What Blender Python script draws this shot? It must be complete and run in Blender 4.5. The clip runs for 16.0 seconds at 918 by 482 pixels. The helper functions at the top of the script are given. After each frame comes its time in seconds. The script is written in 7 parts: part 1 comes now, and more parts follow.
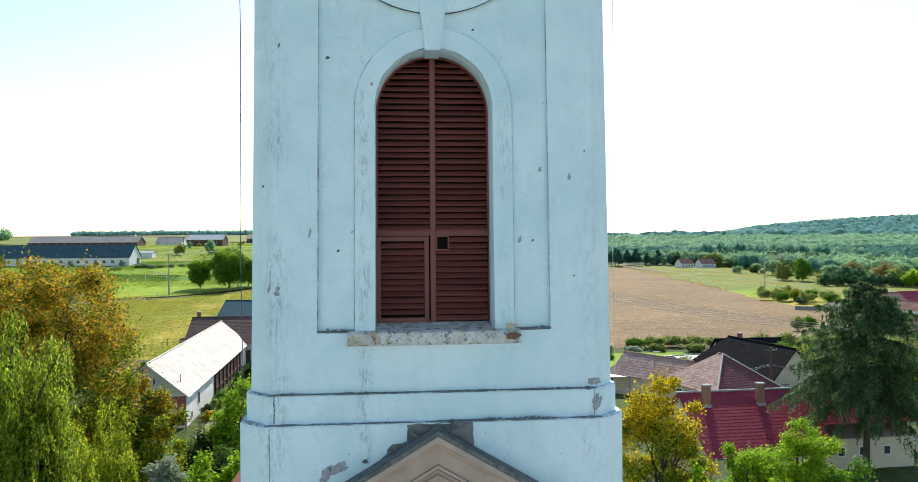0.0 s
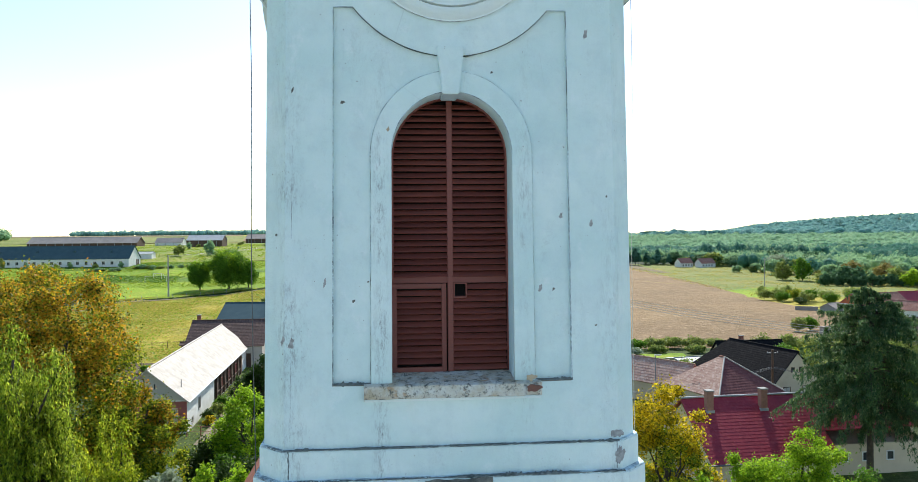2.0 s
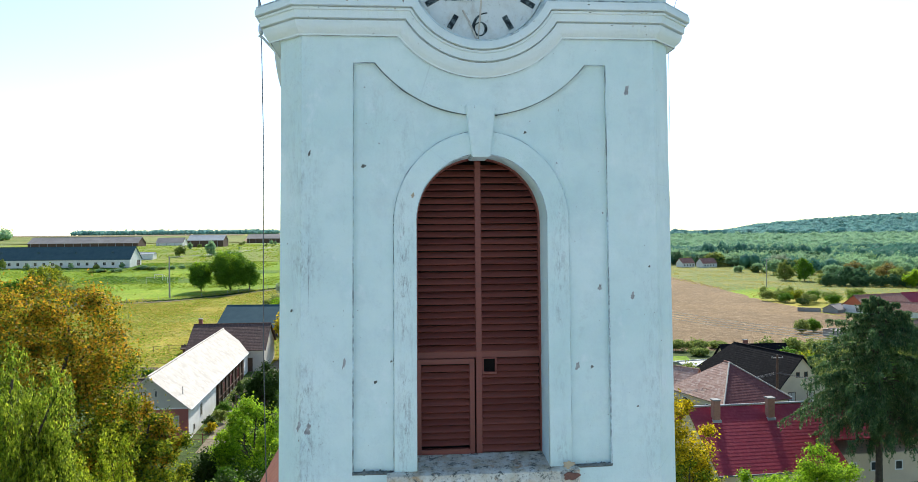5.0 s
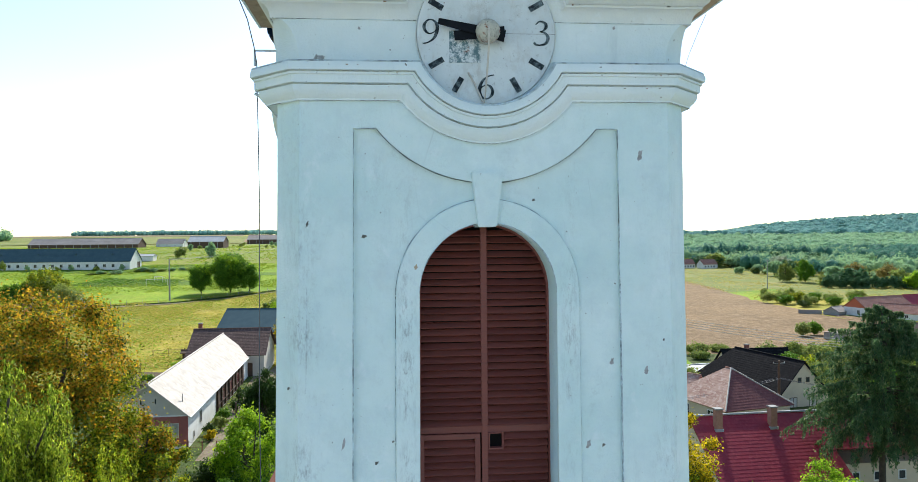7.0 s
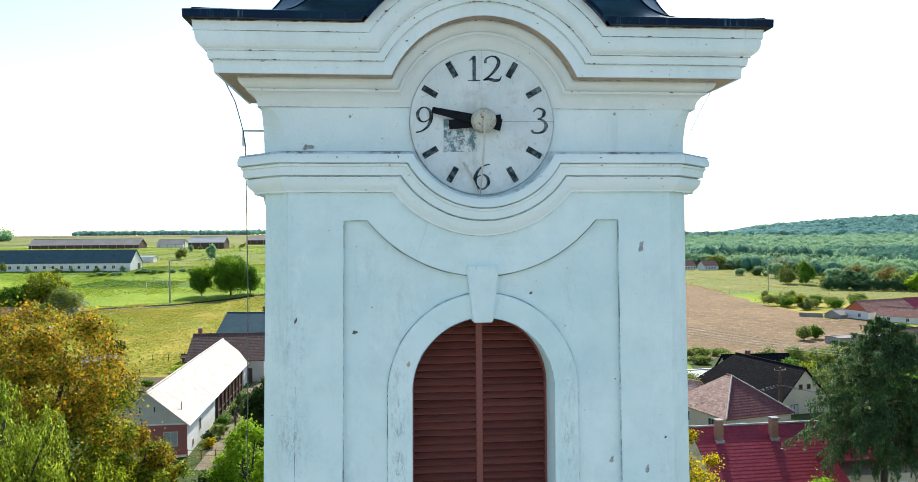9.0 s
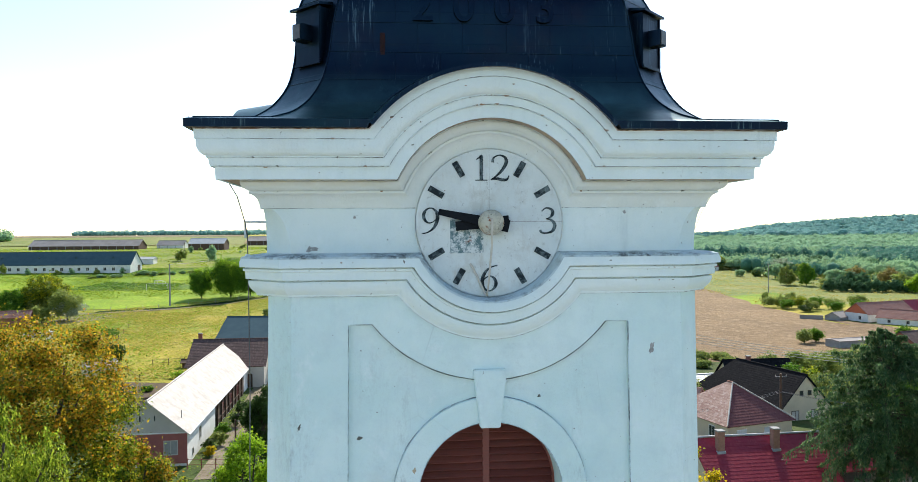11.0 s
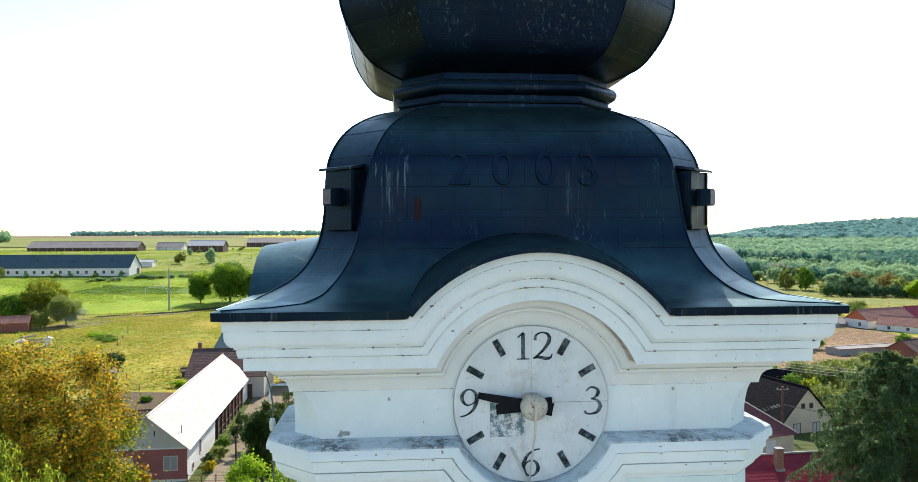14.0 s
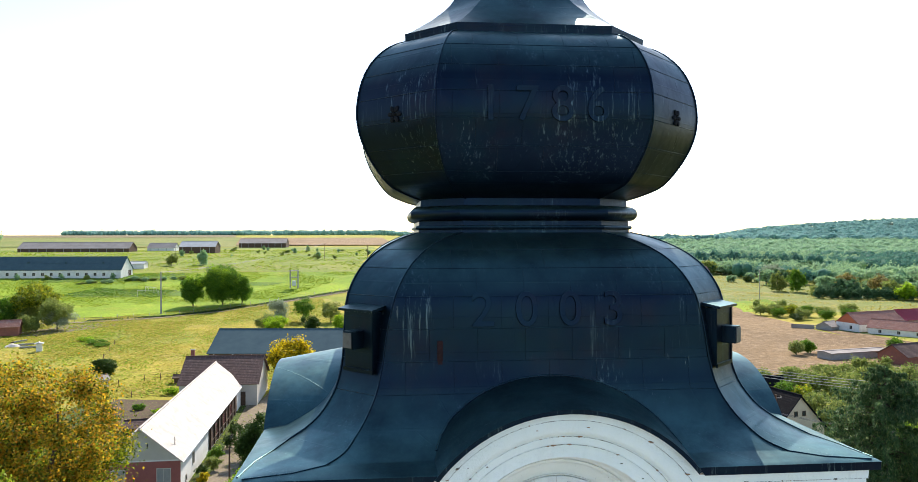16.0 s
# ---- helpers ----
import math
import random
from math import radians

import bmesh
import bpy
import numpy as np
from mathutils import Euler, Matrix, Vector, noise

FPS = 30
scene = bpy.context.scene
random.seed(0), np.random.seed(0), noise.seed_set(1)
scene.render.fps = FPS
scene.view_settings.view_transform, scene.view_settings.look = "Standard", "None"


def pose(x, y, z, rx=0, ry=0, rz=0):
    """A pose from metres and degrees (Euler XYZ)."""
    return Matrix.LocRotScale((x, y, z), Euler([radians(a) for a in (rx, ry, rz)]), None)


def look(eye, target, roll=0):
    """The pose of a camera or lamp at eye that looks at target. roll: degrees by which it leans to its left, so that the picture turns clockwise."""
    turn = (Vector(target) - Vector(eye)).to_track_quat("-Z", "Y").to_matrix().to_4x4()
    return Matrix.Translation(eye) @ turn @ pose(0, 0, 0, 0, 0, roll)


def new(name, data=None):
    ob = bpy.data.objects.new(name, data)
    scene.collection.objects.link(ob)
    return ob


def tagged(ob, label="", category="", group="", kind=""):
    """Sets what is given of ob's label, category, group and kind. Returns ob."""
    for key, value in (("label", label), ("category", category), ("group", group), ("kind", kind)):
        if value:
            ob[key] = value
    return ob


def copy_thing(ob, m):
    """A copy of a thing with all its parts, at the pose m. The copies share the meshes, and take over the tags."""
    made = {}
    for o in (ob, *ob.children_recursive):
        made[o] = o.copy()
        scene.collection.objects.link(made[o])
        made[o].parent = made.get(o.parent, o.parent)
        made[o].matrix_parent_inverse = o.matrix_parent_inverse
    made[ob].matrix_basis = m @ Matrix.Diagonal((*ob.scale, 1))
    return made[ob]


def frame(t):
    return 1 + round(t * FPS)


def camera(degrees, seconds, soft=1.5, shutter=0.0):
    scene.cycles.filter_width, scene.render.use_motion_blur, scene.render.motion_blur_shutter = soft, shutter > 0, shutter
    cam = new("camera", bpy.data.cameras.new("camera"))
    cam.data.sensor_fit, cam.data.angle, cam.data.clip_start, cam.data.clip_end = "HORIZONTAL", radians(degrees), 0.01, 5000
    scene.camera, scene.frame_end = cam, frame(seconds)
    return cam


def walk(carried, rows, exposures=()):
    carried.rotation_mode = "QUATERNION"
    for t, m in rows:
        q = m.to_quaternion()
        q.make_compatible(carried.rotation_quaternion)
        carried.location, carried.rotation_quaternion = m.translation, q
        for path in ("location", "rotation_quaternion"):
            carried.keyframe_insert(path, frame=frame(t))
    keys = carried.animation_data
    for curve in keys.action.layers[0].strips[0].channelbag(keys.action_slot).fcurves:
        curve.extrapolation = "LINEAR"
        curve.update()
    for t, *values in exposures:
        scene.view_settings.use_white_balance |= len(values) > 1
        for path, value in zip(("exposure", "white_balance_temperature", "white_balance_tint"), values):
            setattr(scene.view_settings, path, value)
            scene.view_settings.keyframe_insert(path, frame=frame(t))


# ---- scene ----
cam = camera(63.7, 16.0, soft=0.55)
# seconds, eye, target, roll
PATH = [
    (0, (-0.457, -8.367, 18.057), (-0.283, -6.375, 18.046), -0.4),
    (0.5, (-0.47, -8.356, 18.215), (-0.296, -6.363, 18.204), -0.4),
    (1, (-0.519, -8.306, 18.345), (-0.344, -6.314, 18.333), -0.5),
    (1.5, (-0.585, -8.202, 18.469), (-0.409, -6.21, 18.457), -0.5),
    (2, (-0.648, -8.102, 18.609), (-0.472, -6.11, 18.596), -0.5),
    (2.5, (-0.72, -8.005, 18.754), (-0.544, -6.013, 18.74), -0.5),
    (3, (-0.78, -7.905, 18.892), (-0.603, -5.913, 18.877), -0.5),
    (3.5, (-0.824, -7.797, 19.007), (-0.646, -5.805, 18.991), -0.5),
    (4, (-0.853, -7.675, 19.112), (-0.677, -5.683, 19.096), -0.5),
    (6.5, (-0.898, -7.122, 19.893), (-0.725, -5.13, 19.878), -0.5),
    (7, (-0.897, -7.061, 20.082), (-0.724, -5.068, 20.067), -0.5),
    (7.5, (-0.887, -7.0, 20.289), (-0.715, -5.008, 20.274), -0.4),
    (8, (-0.855, -6.935, 20.503), (-0.683, -4.942, 20.488), -0.4),
    (8.5, (-0.824, -6.87, 20.73), (-0.652, -4.878, 20.715), -0.4),
    (9, (-0.81, -6.808, 20.966), (-0.639, -4.815, 20.951), -0.4),
    (11.5, (-0.893, -6.606, 22.153), (-0.722, -4.613, 22.137), -0.4),
    (12, (-0.956, -6.54, 22.414), (-0.785, -4.547, 22.398), -0.3),
    (12.5, (-1.018, -6.454, 22.683), (-0.846, -4.461, 22.668), -0.3),
    (13, (-1.068, -6.361, 22.962), (-0.896, -4.368, 22.948), -0.2),
    (13.5, (-1.11, -6.276, 23.224), (-0.937, -4.284, 23.21), -0.2),
    (14, (-1.167, -6.241, 23.46), (-0.993, -4.249, 23.446), -0.2),
    (14.5, (-1.224, -6.226, 23.776), (-1.049, -4.233, 23.761), -0.2),
    (15, (-1.308, -6.234, 24.136), (-1.124, -4.243, 24.123), -0.2),
    (15.5, (-1.379, -6.209, 24.441), (-1.188, -4.218, 24.427), -0.2),
    (16, (-1.415, -6.076, 24.712), (-1.221, -4.085, 24.697), -0.1),
]
EXPOSURE = [(0.0, 0.64, 6340, 6), (8.5, 0.67, 6380, 7), (9.0, 0.75, 6450, 8), (11.5, 0.69, 6440, 8), (12.5, 0.70, 6480, 9), (14.0, 0.80, 6680, 12), (16.0, 0.82, 6680, 12)]
walk(cam, [(t, look(e, a, r)) for t, e, a, r in PATH], EXPOSURE)

# ---- light ----
SUN_ELEV, SUN_AZ = 38.0, 13.0        # azimuth from +y towards +x
world = bpy.data.worlds.new("sky")
scene.world = world
world.use_nodes = True
wn = world.node_tree.nodes
wn.clear()
sky = wn.new("ShaderNodeTexSky")
sky.sky_type, sky.sun_disc = "NISHITA", False
sky.sun_elevation, sky.sun_rotation = radians(SUN_ELEV), radians(SUN_AZ)
sky.air_density, sky.dust_density, sky.ozone_density = 1.0, 0.4, 1.5
bg = wn.new("ShaderNodeBackground")
bg.inputs["Strength"].default_value = 0.15
wo = wn.new("ShaderNodeOutputWorld")
world.node_tree.links.new(sky.outputs[0], bg.inputs[0])
world.node_tree.links.new(bg.outputs[0], wo.inputs[0])
sun = new("sun", bpy.data.lights.new("sun", "SUN"))
sun.data.energy, sun.data.angle, sun.data.color = 4.8, radians(0.6), (1.0, 0.94, 0.84)
sd = Vector((math.sin(radians(SUN_AZ)) * math.cos(radians(SUN_ELEV)), math.cos(radians(SUN_AZ)) * math.cos(radians(SUN_ELEV)), math.sin(radians(SUN_ELEV))))
sun.matrix_world = look(sd * 100, (0, 0, 0))


# ---- materials ----
class Mat:
    """A small node builder round one principled material."""

    def __init__(self, name, rough=0.8, metal=0.0, spec=0.3):
        self.m = bpy.data.materials.new(name)
        self.m.use_nodes = True
        self.t = self.m.node_tree
        self.b = self.t.nodes["Principled BSDF"]
        self.b.inputs["Roughness"].default_value = rough
        self.b.inputs["Metallic"].default_value = metal
        self.b.inputs["Specular IOR Level"].default_value = spec
        self.pos = self.t.nodes.new("ShaderNodeNewGeometry").outputs["Position"]
        self.island = self.t.nodes.new("ShaderNodeNewGeometry").outputs["Random Per Island"]
        self.rand = self.t.nodes.new("ShaderNodeObjectInfo").outputs["Random"]

    def n(self, kind, **kw):
        node = self.t.nodes.new(kind)
        for k, v in kw.items():
            if k in node.inputs:
                self.put(v, node.inputs[k])
        return node

    def put(self, v, socket):
        if isinstance(v, bpy.types.NodeSocket):
            self.t.links.new(v, socket)
        else:
            socket.default_value = (*v, 1) if isinstance(v, tuple) and len(v) == 3 and socket.type == "RGBA" else v

    def stretch(self, sx, sy, sz):
        v = self.n("ShaderNodeVectorMath")
        v.operation = "MULTIPLY"
        self.put(self.pos, v.inputs[0])
        v.inputs[1].default_value = (sx, sy, sz)
        return v.outputs[0]

    def noise(self, scale, detail=4, rough=0.6, vec=None):
        return self.n("ShaderNodeTexNoise", Vector=vec or self.pos, Scale=scale, Detail=detail, Roughness=rough).outputs["Fac"]

    def ramp(self, fac, a, b):
        r = self.n("ShaderNodeMapRange", Value=fac)
        r.inputs["From Min"].default_value, r.inputs["From Max"].default_value = a, b
        r.clamp = True
        return r.outputs[0]

    def mul(self, a, b, op="MULTIPLY"):
        m = self.n("ShaderNodeMath")
        m.operation = op
        m.use_clamp = True
        self.put(a, m.inputs[0])
        self.put(b, m.inputs[1])
        return m.outputs[0]

    def mix(self, fac, a, b):
        m = self.t.nodes.new("ShaderNodeMix")
        m.data_type = "RGBA"
        self.put(fac, m.inputs["Factor"])
        self.put(a, m.inputs["A"])
        self.put(b, m.inputs["B"])
        return m.outputs["Result"]

    def color(self, c):
        self.put(c, self.b.inputs["Base Color"])
        return self

    def rough(self, r):
        self.put(r, self.b.inputs["Roughness"])
        return self

    def bump(self, h, strength=0.3, dist=0.02):
        b = self.n("ShaderNodeBump", Height=h, Strength=strength, Distance=dist)
        self.t.links.new(b.outputs[0], self.b.inputs["Normal"])
        return self


def plain(name, c1, c2, scale=3.0, rough=0.8, metal=0.0, bump=0.2, fine=40.0, spec=0.3):
    m = Mat(name, rough, metal, spec)
    m.color(m.mix(m.ramp(m.noise(scale), 0.3, 0.7), c1, c2))
    if bump:
        m.bump(m.noise(fine, 3), bump, 0.02)
    return m.m


def make_plaster(name="limewash", wear=1.0, blue=(0.62, 0.775, 0.77), pale_blue=(0.745, 0.85, 0.845)):
    """Pale blue-white limewash, clouded and patched, with rain streaks, grey blotches and fine hollows."""
    m = Mat(name, 0.85)
    base = m.mix(m.ramp(m.noise(0.8, 4), 0.35, 0.65), blue, pale_blue)
    cloud = m.ramp(m.noise(2.6, 9, 0.72), 0.46, 0.66)
    c = m.mix(m.mul(cloud, 0.42 * wear), base, (0.50, 0.61, 0.65))
    pale = m.ramp(m.noise(3.3, 7, 0.7, m.stretch(1, 1, 0.8)), 0.58, 0.72)
    c = m.mix(m.mul(pale, 0.6), c, (0.82, 0.88, 0.90))
    streak = m.ramp(m.noise(1.0, 7, 0.75, m.stretch(8, 8, 0.9)), 0.54, 0.76)
    wide = m.ramp(m.noise(0.7, 4), 0.45, 0.65)
    c = m.mix(m.mul(m.mul(streak, wide), 0.32), c, (0.40, 0.48, 0.51))
    blot = m.mul(m.ramp(m.noise(13, 10, 0.82), 0.51, 0.62), m.ramp(m.noise(1.3, 6, 0.7, m.stretch(2.0, 2.0, 0.75)), 0.50, 0.66))
    c = m.mix(m.mul(blot, 0.25 * wear), c, (0.20, 0.225, 0.24))
    worn = m.mul(m.ramp(m.noise(26, 9, 0.85, m.stretch(1.4, 1.4, 0.7)), 0.50, 0.58), m.ramp(m.noise(1.4, 4, 0.6, m.stretch(3.0, 3.0, 0.6)), 0.56, 0.68))
    c = m.mix(m.mul(worn, 0.22 * wear), c, (0.30, 0.32, 0.33))
    # fine upright cracks
    crack = m.n("ShaderNodeTexVoronoi", Vector=m.stretch(1.5, 1.5, 0.7), Scale=1.0)
    crack.feature = "DISTANCE_TO_EDGE"
    thin = m.mul(m.ramp(crack.outputs["Distance"], 0.006, 0.001), m.ramp(m.noise(1.1, 3), 0.55, 0.66))
    c = m.mix(m.mul(thin, 0.3 * wear - 0.08), c, (0.16, 0.18, 0.19))
    # rain-washed dirt beside the corner joints and on the window jambs
    side = m.n("ShaderNodeMath")
    side.operation = "ABSOLUTE"
    m.put(m.n("ShaderNodeSeparateXYZ", Vector=m.pos).outputs[0], side.inputs[0])

    def near(at, reach):
        gap = m.n("ShaderNodeMath")
        gap.operation = "SUBTRACT"
        m.put(side.outputs[0], gap.inputs[0])
        gap.inputs[1].default_value = at
        off = m.n("ShaderNodeMath")
        off.operation = "ABSOLUTE"
        m.put(gap.outputs[0], off.inputs[0])
        return m.ramp(off.outputs[0], reach, 0.0)

    damp_side = m.ramp(m.n("ShaderNodeSeparateXYZ", Vector=m.pos).outputs[0], 3.0, -0.6)
    low = m.ramp(m.n("ShaderNodeSeparateXYZ", Vector=m.pos).outputs[2], 20.9, 19.2)
    damp_side = m.mul(damp_side, low)
    runs = m.mul(m.ramp(m.noise(11, 12, 0.86, m.stretch(1.6, 1.6, 0.45)), 0.49, 0.60), m.ramp(m.noise(0.9, 4, 0.6), 0.38, 0.58))
    c = m.mix(m.mul(m.mul(m.mul(runs, damp_side), m.mul(near(1.78, 0.21), near(0.80, 0.12), "ADD")), min(1.0, 1.3 * wear)), c, (0.19, 0.22, 0.235))
    dots = m.mul(m.ramp(m.noise(30, 8, 0.8), 0.57, 0.63), m.ramp(m.noise(1.3, 5, 0.65), 0.44, 0.60))
    c = m.mix(m.mul(m.mul(dots, near(1.74, 0.30)), m.mul(damp_side, wear)), c, (0.07, 0.085, 0.09))
    warm = m.mul(m.ramp(m.noise(1.7, 5, 0.6), 0.6, 0.8), 0.2)
    c = m.mix(warm, c, (0.62, 0.58, 0.52))
    speck = m.ramp(m.noise(21, 3, 0.6), 0.72, 0.74)
    c = m.mix(speck, c, (0.18, 0.17, 0.16))
    m.color(c)
    m.bump(m.mul(m.noise(2.5, 7, 0.6), m.mul(m.noise(45, 4), 0.3), "ADD"), 0.5, 0.04)
    return m.m


def make_sheet_metal():
    """Dark weathered roofing sheet with lapped seams and pale runs."""
    m = Mat("roof_sheet", 0.42, 0.9, 0.35)
    c = m.mix(m.ramp(m.noise(1.3, 5), 0.3, 0.7), (0.004, 0.011, 0.026), (0.007, 0.018, 0.036))
    teal = m.ramp(m.noise(0.9, 5, 0.65), 0.45, 0.7)
    c = m.mix(m.mul(teal, 0.4), c, (0.008, 0.036, 0.048))
    # rust-brown bloom, then pale runs and dribbles
    rust = m.ramp(m.noise(1.4, 7, 0.7), 0.50, 0.72)
    c = m.mix(m.mul(rust, 0.35), c, (0.030, 0.020, 0.026))
    run = m.mul(m.ramp(m.noise(1.0, 7, 0.8, m.stretch(30, 30, 0.55)), 0.55, 0.65), m.ramp(m.noise(1.5, 4, 0.6, m.stretch(1, 1, 0.5)), 0.47, 0.60))
    c = m.mix(m.mul(run, 0.6), c, (0.16, 0.25, 0.29))
    drip = m.mul(m.ramp(m.noise(1.0, 5, 0.7, m.stretch(52, 52, 1.2)), 0.63, 0.68), m.ramp(m.noise(1.9, 3), 0.55, 0.63))
    c = m.mix(m.mul(drip, 0.4), c, (0.36, 0.46, 0.49))
    # sheets that face up: chalked paler, with sky sheen and sun painted in
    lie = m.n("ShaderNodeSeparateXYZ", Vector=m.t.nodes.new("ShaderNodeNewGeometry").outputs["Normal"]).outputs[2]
    chalk_sheen = m.mul(m.ramp(lie, 0.25, 0.92), m.ramp(m.noise(1.6, 6, 0.7), 0.15, 0.75))
    c = m.mix(m.mul(chalk_sheen, 0.85), c, (0.12, 0.28, 0.27))
    m.color(c)
    m.rough(m.ramp(m.noise(2.6, 6, 0.7), -0.4, 1.8))
    br = m.n("ShaderNodeTexBrick", Scale=1.0)
    comb = m.n("ShaderNodeCombineXYZ")
    sep = m.n("ShaderNodeSeparateXYZ", Vector=m.pos)
    add = m.mul(sep.outputs[0], sep.outputs[1], "ADD")
    add.node.use_clamp = False
    m.put(add, comb.inputs[0])
    m.put(sep.outputs[2], comb.inputs[1])
    m.put(comb.outputs[0], br.inputs["Vector"])
    for k, v in (("Mortar Size", 0.008), ("Mortar Smooth", 0.3), ("Brick Width", 0.75), ("Row Height", 0.3)):
        br.inputs[k].default_value = v
    soft_n = m.noise(1.7, 3)
    h = m.mul(br.outputs["Fac"], 0.05)
    m.bump(m.mul(h, soft_n, "ADD"), 0.9, 0.014)
    return m.m


def make_painted_slat():
    m = Mat("oxide_paint", 0.55, 0, 0.4)
    c = m.mix(m.rand, (0.165, 0.044, 0.035), (0.225, 0.066, 0.050))
    m.color(m.mix(m.ramp(m.noise(1, 5, 0.7, m.stretch(3, 40, 60)), 0.5, 0.8), c, (0.11, 0.05, 0.045)))
    m.bump(m.noise(1, 3, 0.6, m.stretch(4, 90, 120)), 0.25, 0.01)
    return m.m


def make_tile(name, c1, c2, c3, row=0.33, col=0.22, rough=0.9):
    """Roof covering: blotchy tiles, one by one a little different."""
    m = Mat(name, rough, 0, 0.15)
    v = m.n("ShaderNodeTexVoronoi", Vector=m.stretch(1 / col, 1 / row, 1 / row), Scale=1.0)
    c = m.mix(m.ramp(m.noise(0.8, 5), 0.35, 0.65), c1, c2)
    sep = m.n("ShaderNodeSeparateColor", Color=v.outputs["Color"])
    c = m.mix(m.mul(m.ramp(sep.outputs[0], 0.55, 1.0), 0.6), c, c3)
    m.color(c)
    m.bump(v.outputs["Distance"], 0.4, 0.03)
    return m.m


def make_ground(name, c1, c2, c3, big=0.03, mid=0.25, fine=2.5, bump=0.8, dist=0.2, streak=None):
    m = Mat(name, 0.95, 0, 0.1)
    c = m.mix(m.ramp(m.noise(big, 5), 0.38, 0.62), c1, c2)
    c = m.mix(m.mul(m.ramp(m.noise(mid, 6, 0.7), 0.5, 0.68), 0.75), c, c3)
    if streak:
        vec = m.stretch(*streak)
        c = m.mix(m.mul(m.ramp(m.noise(1.0, 4, 0.6, vec), 0.5, 0.65), 0.5), c, c2)
    hs = m.n("ShaderNodeHueSaturation", Color=c, Value=0.6)
    c = m.mix(m.ramp(m.noise(fine, 8, 0.8), 0.40, 0.58), hs.outputs[0], c)
    m.color(c)
    m.bump(m.noise(fine, 8, 0.75), bump, dist)
    return m.m


def make_leaf(name, cols, gloss=0.6, trans=0.40):
    """Leaves: colour differs from leaf to leaf, light passes through."""
    m = Mat(name, gloss, 0, 0.15)
    r = m.n("ShaderNodeValToRGB", Fac=m.island)
    el = r.color_ramp.elements
    el[0].color, el[1].color = (*cols[0], 1), (*cols[-1], 1)
    for i, c in enumerate(cols[1:-1], 1):
        el.new(i / (len(cols) - 1)).color = (*c, 1)
    m.color(r.outputs[0])
    tr = m.n("ShaderNodeBsdfTranslucent", Color=r.outputs[0])
    mx = m.t.nodes.new("ShaderNodeMixShader")
    mx.inputs[0].default_value = trans
    m.t.links.new(m.b.outputs[0], mx.inputs[1])
    m.t.links.new(tr.outputs[0], mx.inputs[2])
    m.t.links.new(mx.outputs[0], m.t.nodes["Material Output"].inputs["Surface"])
    return m.m


PLASTER = make_plaster(wear=0.72)
FRESH = make_plaster("fresher_limewash", 0.3, (0.68, 0.78, 0.79), (0.795, 0.86, 0.86))
SHEET = make_sheet_metal()
SLAT = make_painted_slat()
CEMENT = plain("bare_cement", (0.075, 0.082, 0.074), (0.21, 0.212, 0.19), 9, 0.95, bump=0.6)
SILL = Mat("worn_sill", 0.95)
c = SILL.mix(SILL.ramp(SILL.noise(4, 6, 0.7), 0.4, 0.6), (0.66, 0.67, 0.63), (0.50, 0.44, 0.33))
c = SILL.mix(SILL.mul(SILL.ramp(SILL.noise(7, 6, 0.7), 0.56, 0.66), 0.7), c, (0.42, 0.24, 0.10))
c = SILL.mix(SILL.ramp(SILL.noise(11, 9, 0.85), 0.52, 0.58), c, (0.12, 0.125, 0.115))
SILL.color(c).bump(SILL.noise(18, 6, 0.7), 0.8, 0.03)
SILLSTONE = SILL.m

SANDSTONE = plain("tan_render", (0.50, 0.375, 0.285), (0.38, 0.285, 0.22), 3.3, 0.9, bump=0.3)
BLACK = plain("black_paint", (0.008, 0.010, 0.013), (0.016, 0.018, 0.022), 9, 0.75, bump=0.1, spec=0.06)
INKM = Mat("faded_black_paint", 0.8)
INKM.color(INKM.mix(INKM.ramp(INKM.noise(11, 8, 0.8), 0.47, 0.66), (0.014, 0.022, 0.028), (0.20, 0.26, 0.28))).bump(INKM.noise(30, 4), 0.2, 0.01)
INK = INKM.m
# near-black colour for the unlit space behind the louvres
DARK = plain("shade_black", (0.008, 0.007, 0.007), (0.012, 0.01, 0.01), 2, 1.0, bump=0)
RUST = plain("rust", (0.03, 0.010, 0.011), (0.014, 0.007, 0.008), 12, 0.9, bump=0.4)
FLAKE = Mat("flaked_patch", 0.85)
c = FLAKE.mix(FLAKE.ramp(FLAKE.noise(16, 9, 0.85), 0.46, 0.54), (0.66, 0.70, 0.71), (0.12, 0.20, 0.225))
c = FLAKE.mix(FLAKE.ramp(FLAKE.noise(9, 6, 0.7), 0.60, 0.68), c, (0.20, 0.09, 0.06))
FLAKE.color(c).bump(FLAKE.noise(30, 5), 0.5, 0.01)
PATCH = FLAKE.m
WIRE = plain("grey_wire", (0.10, 0.10, 0.11), (0.17, 0.17, 0.18), 10, 0.5, 0.6, bump=0)
PALEWIRE = plain("pale_wire", (0.50, 0.47, 0.42), (0.62, 0.58, 0.52), 10, 0.9, 0.0, bump=0, spec=0.1)
GALV = plain("galvanised", (0.45, 0.5, 0.53), (0.6, 0.64, 0.66), 8, 0.4, 0.5, bump=0.1)


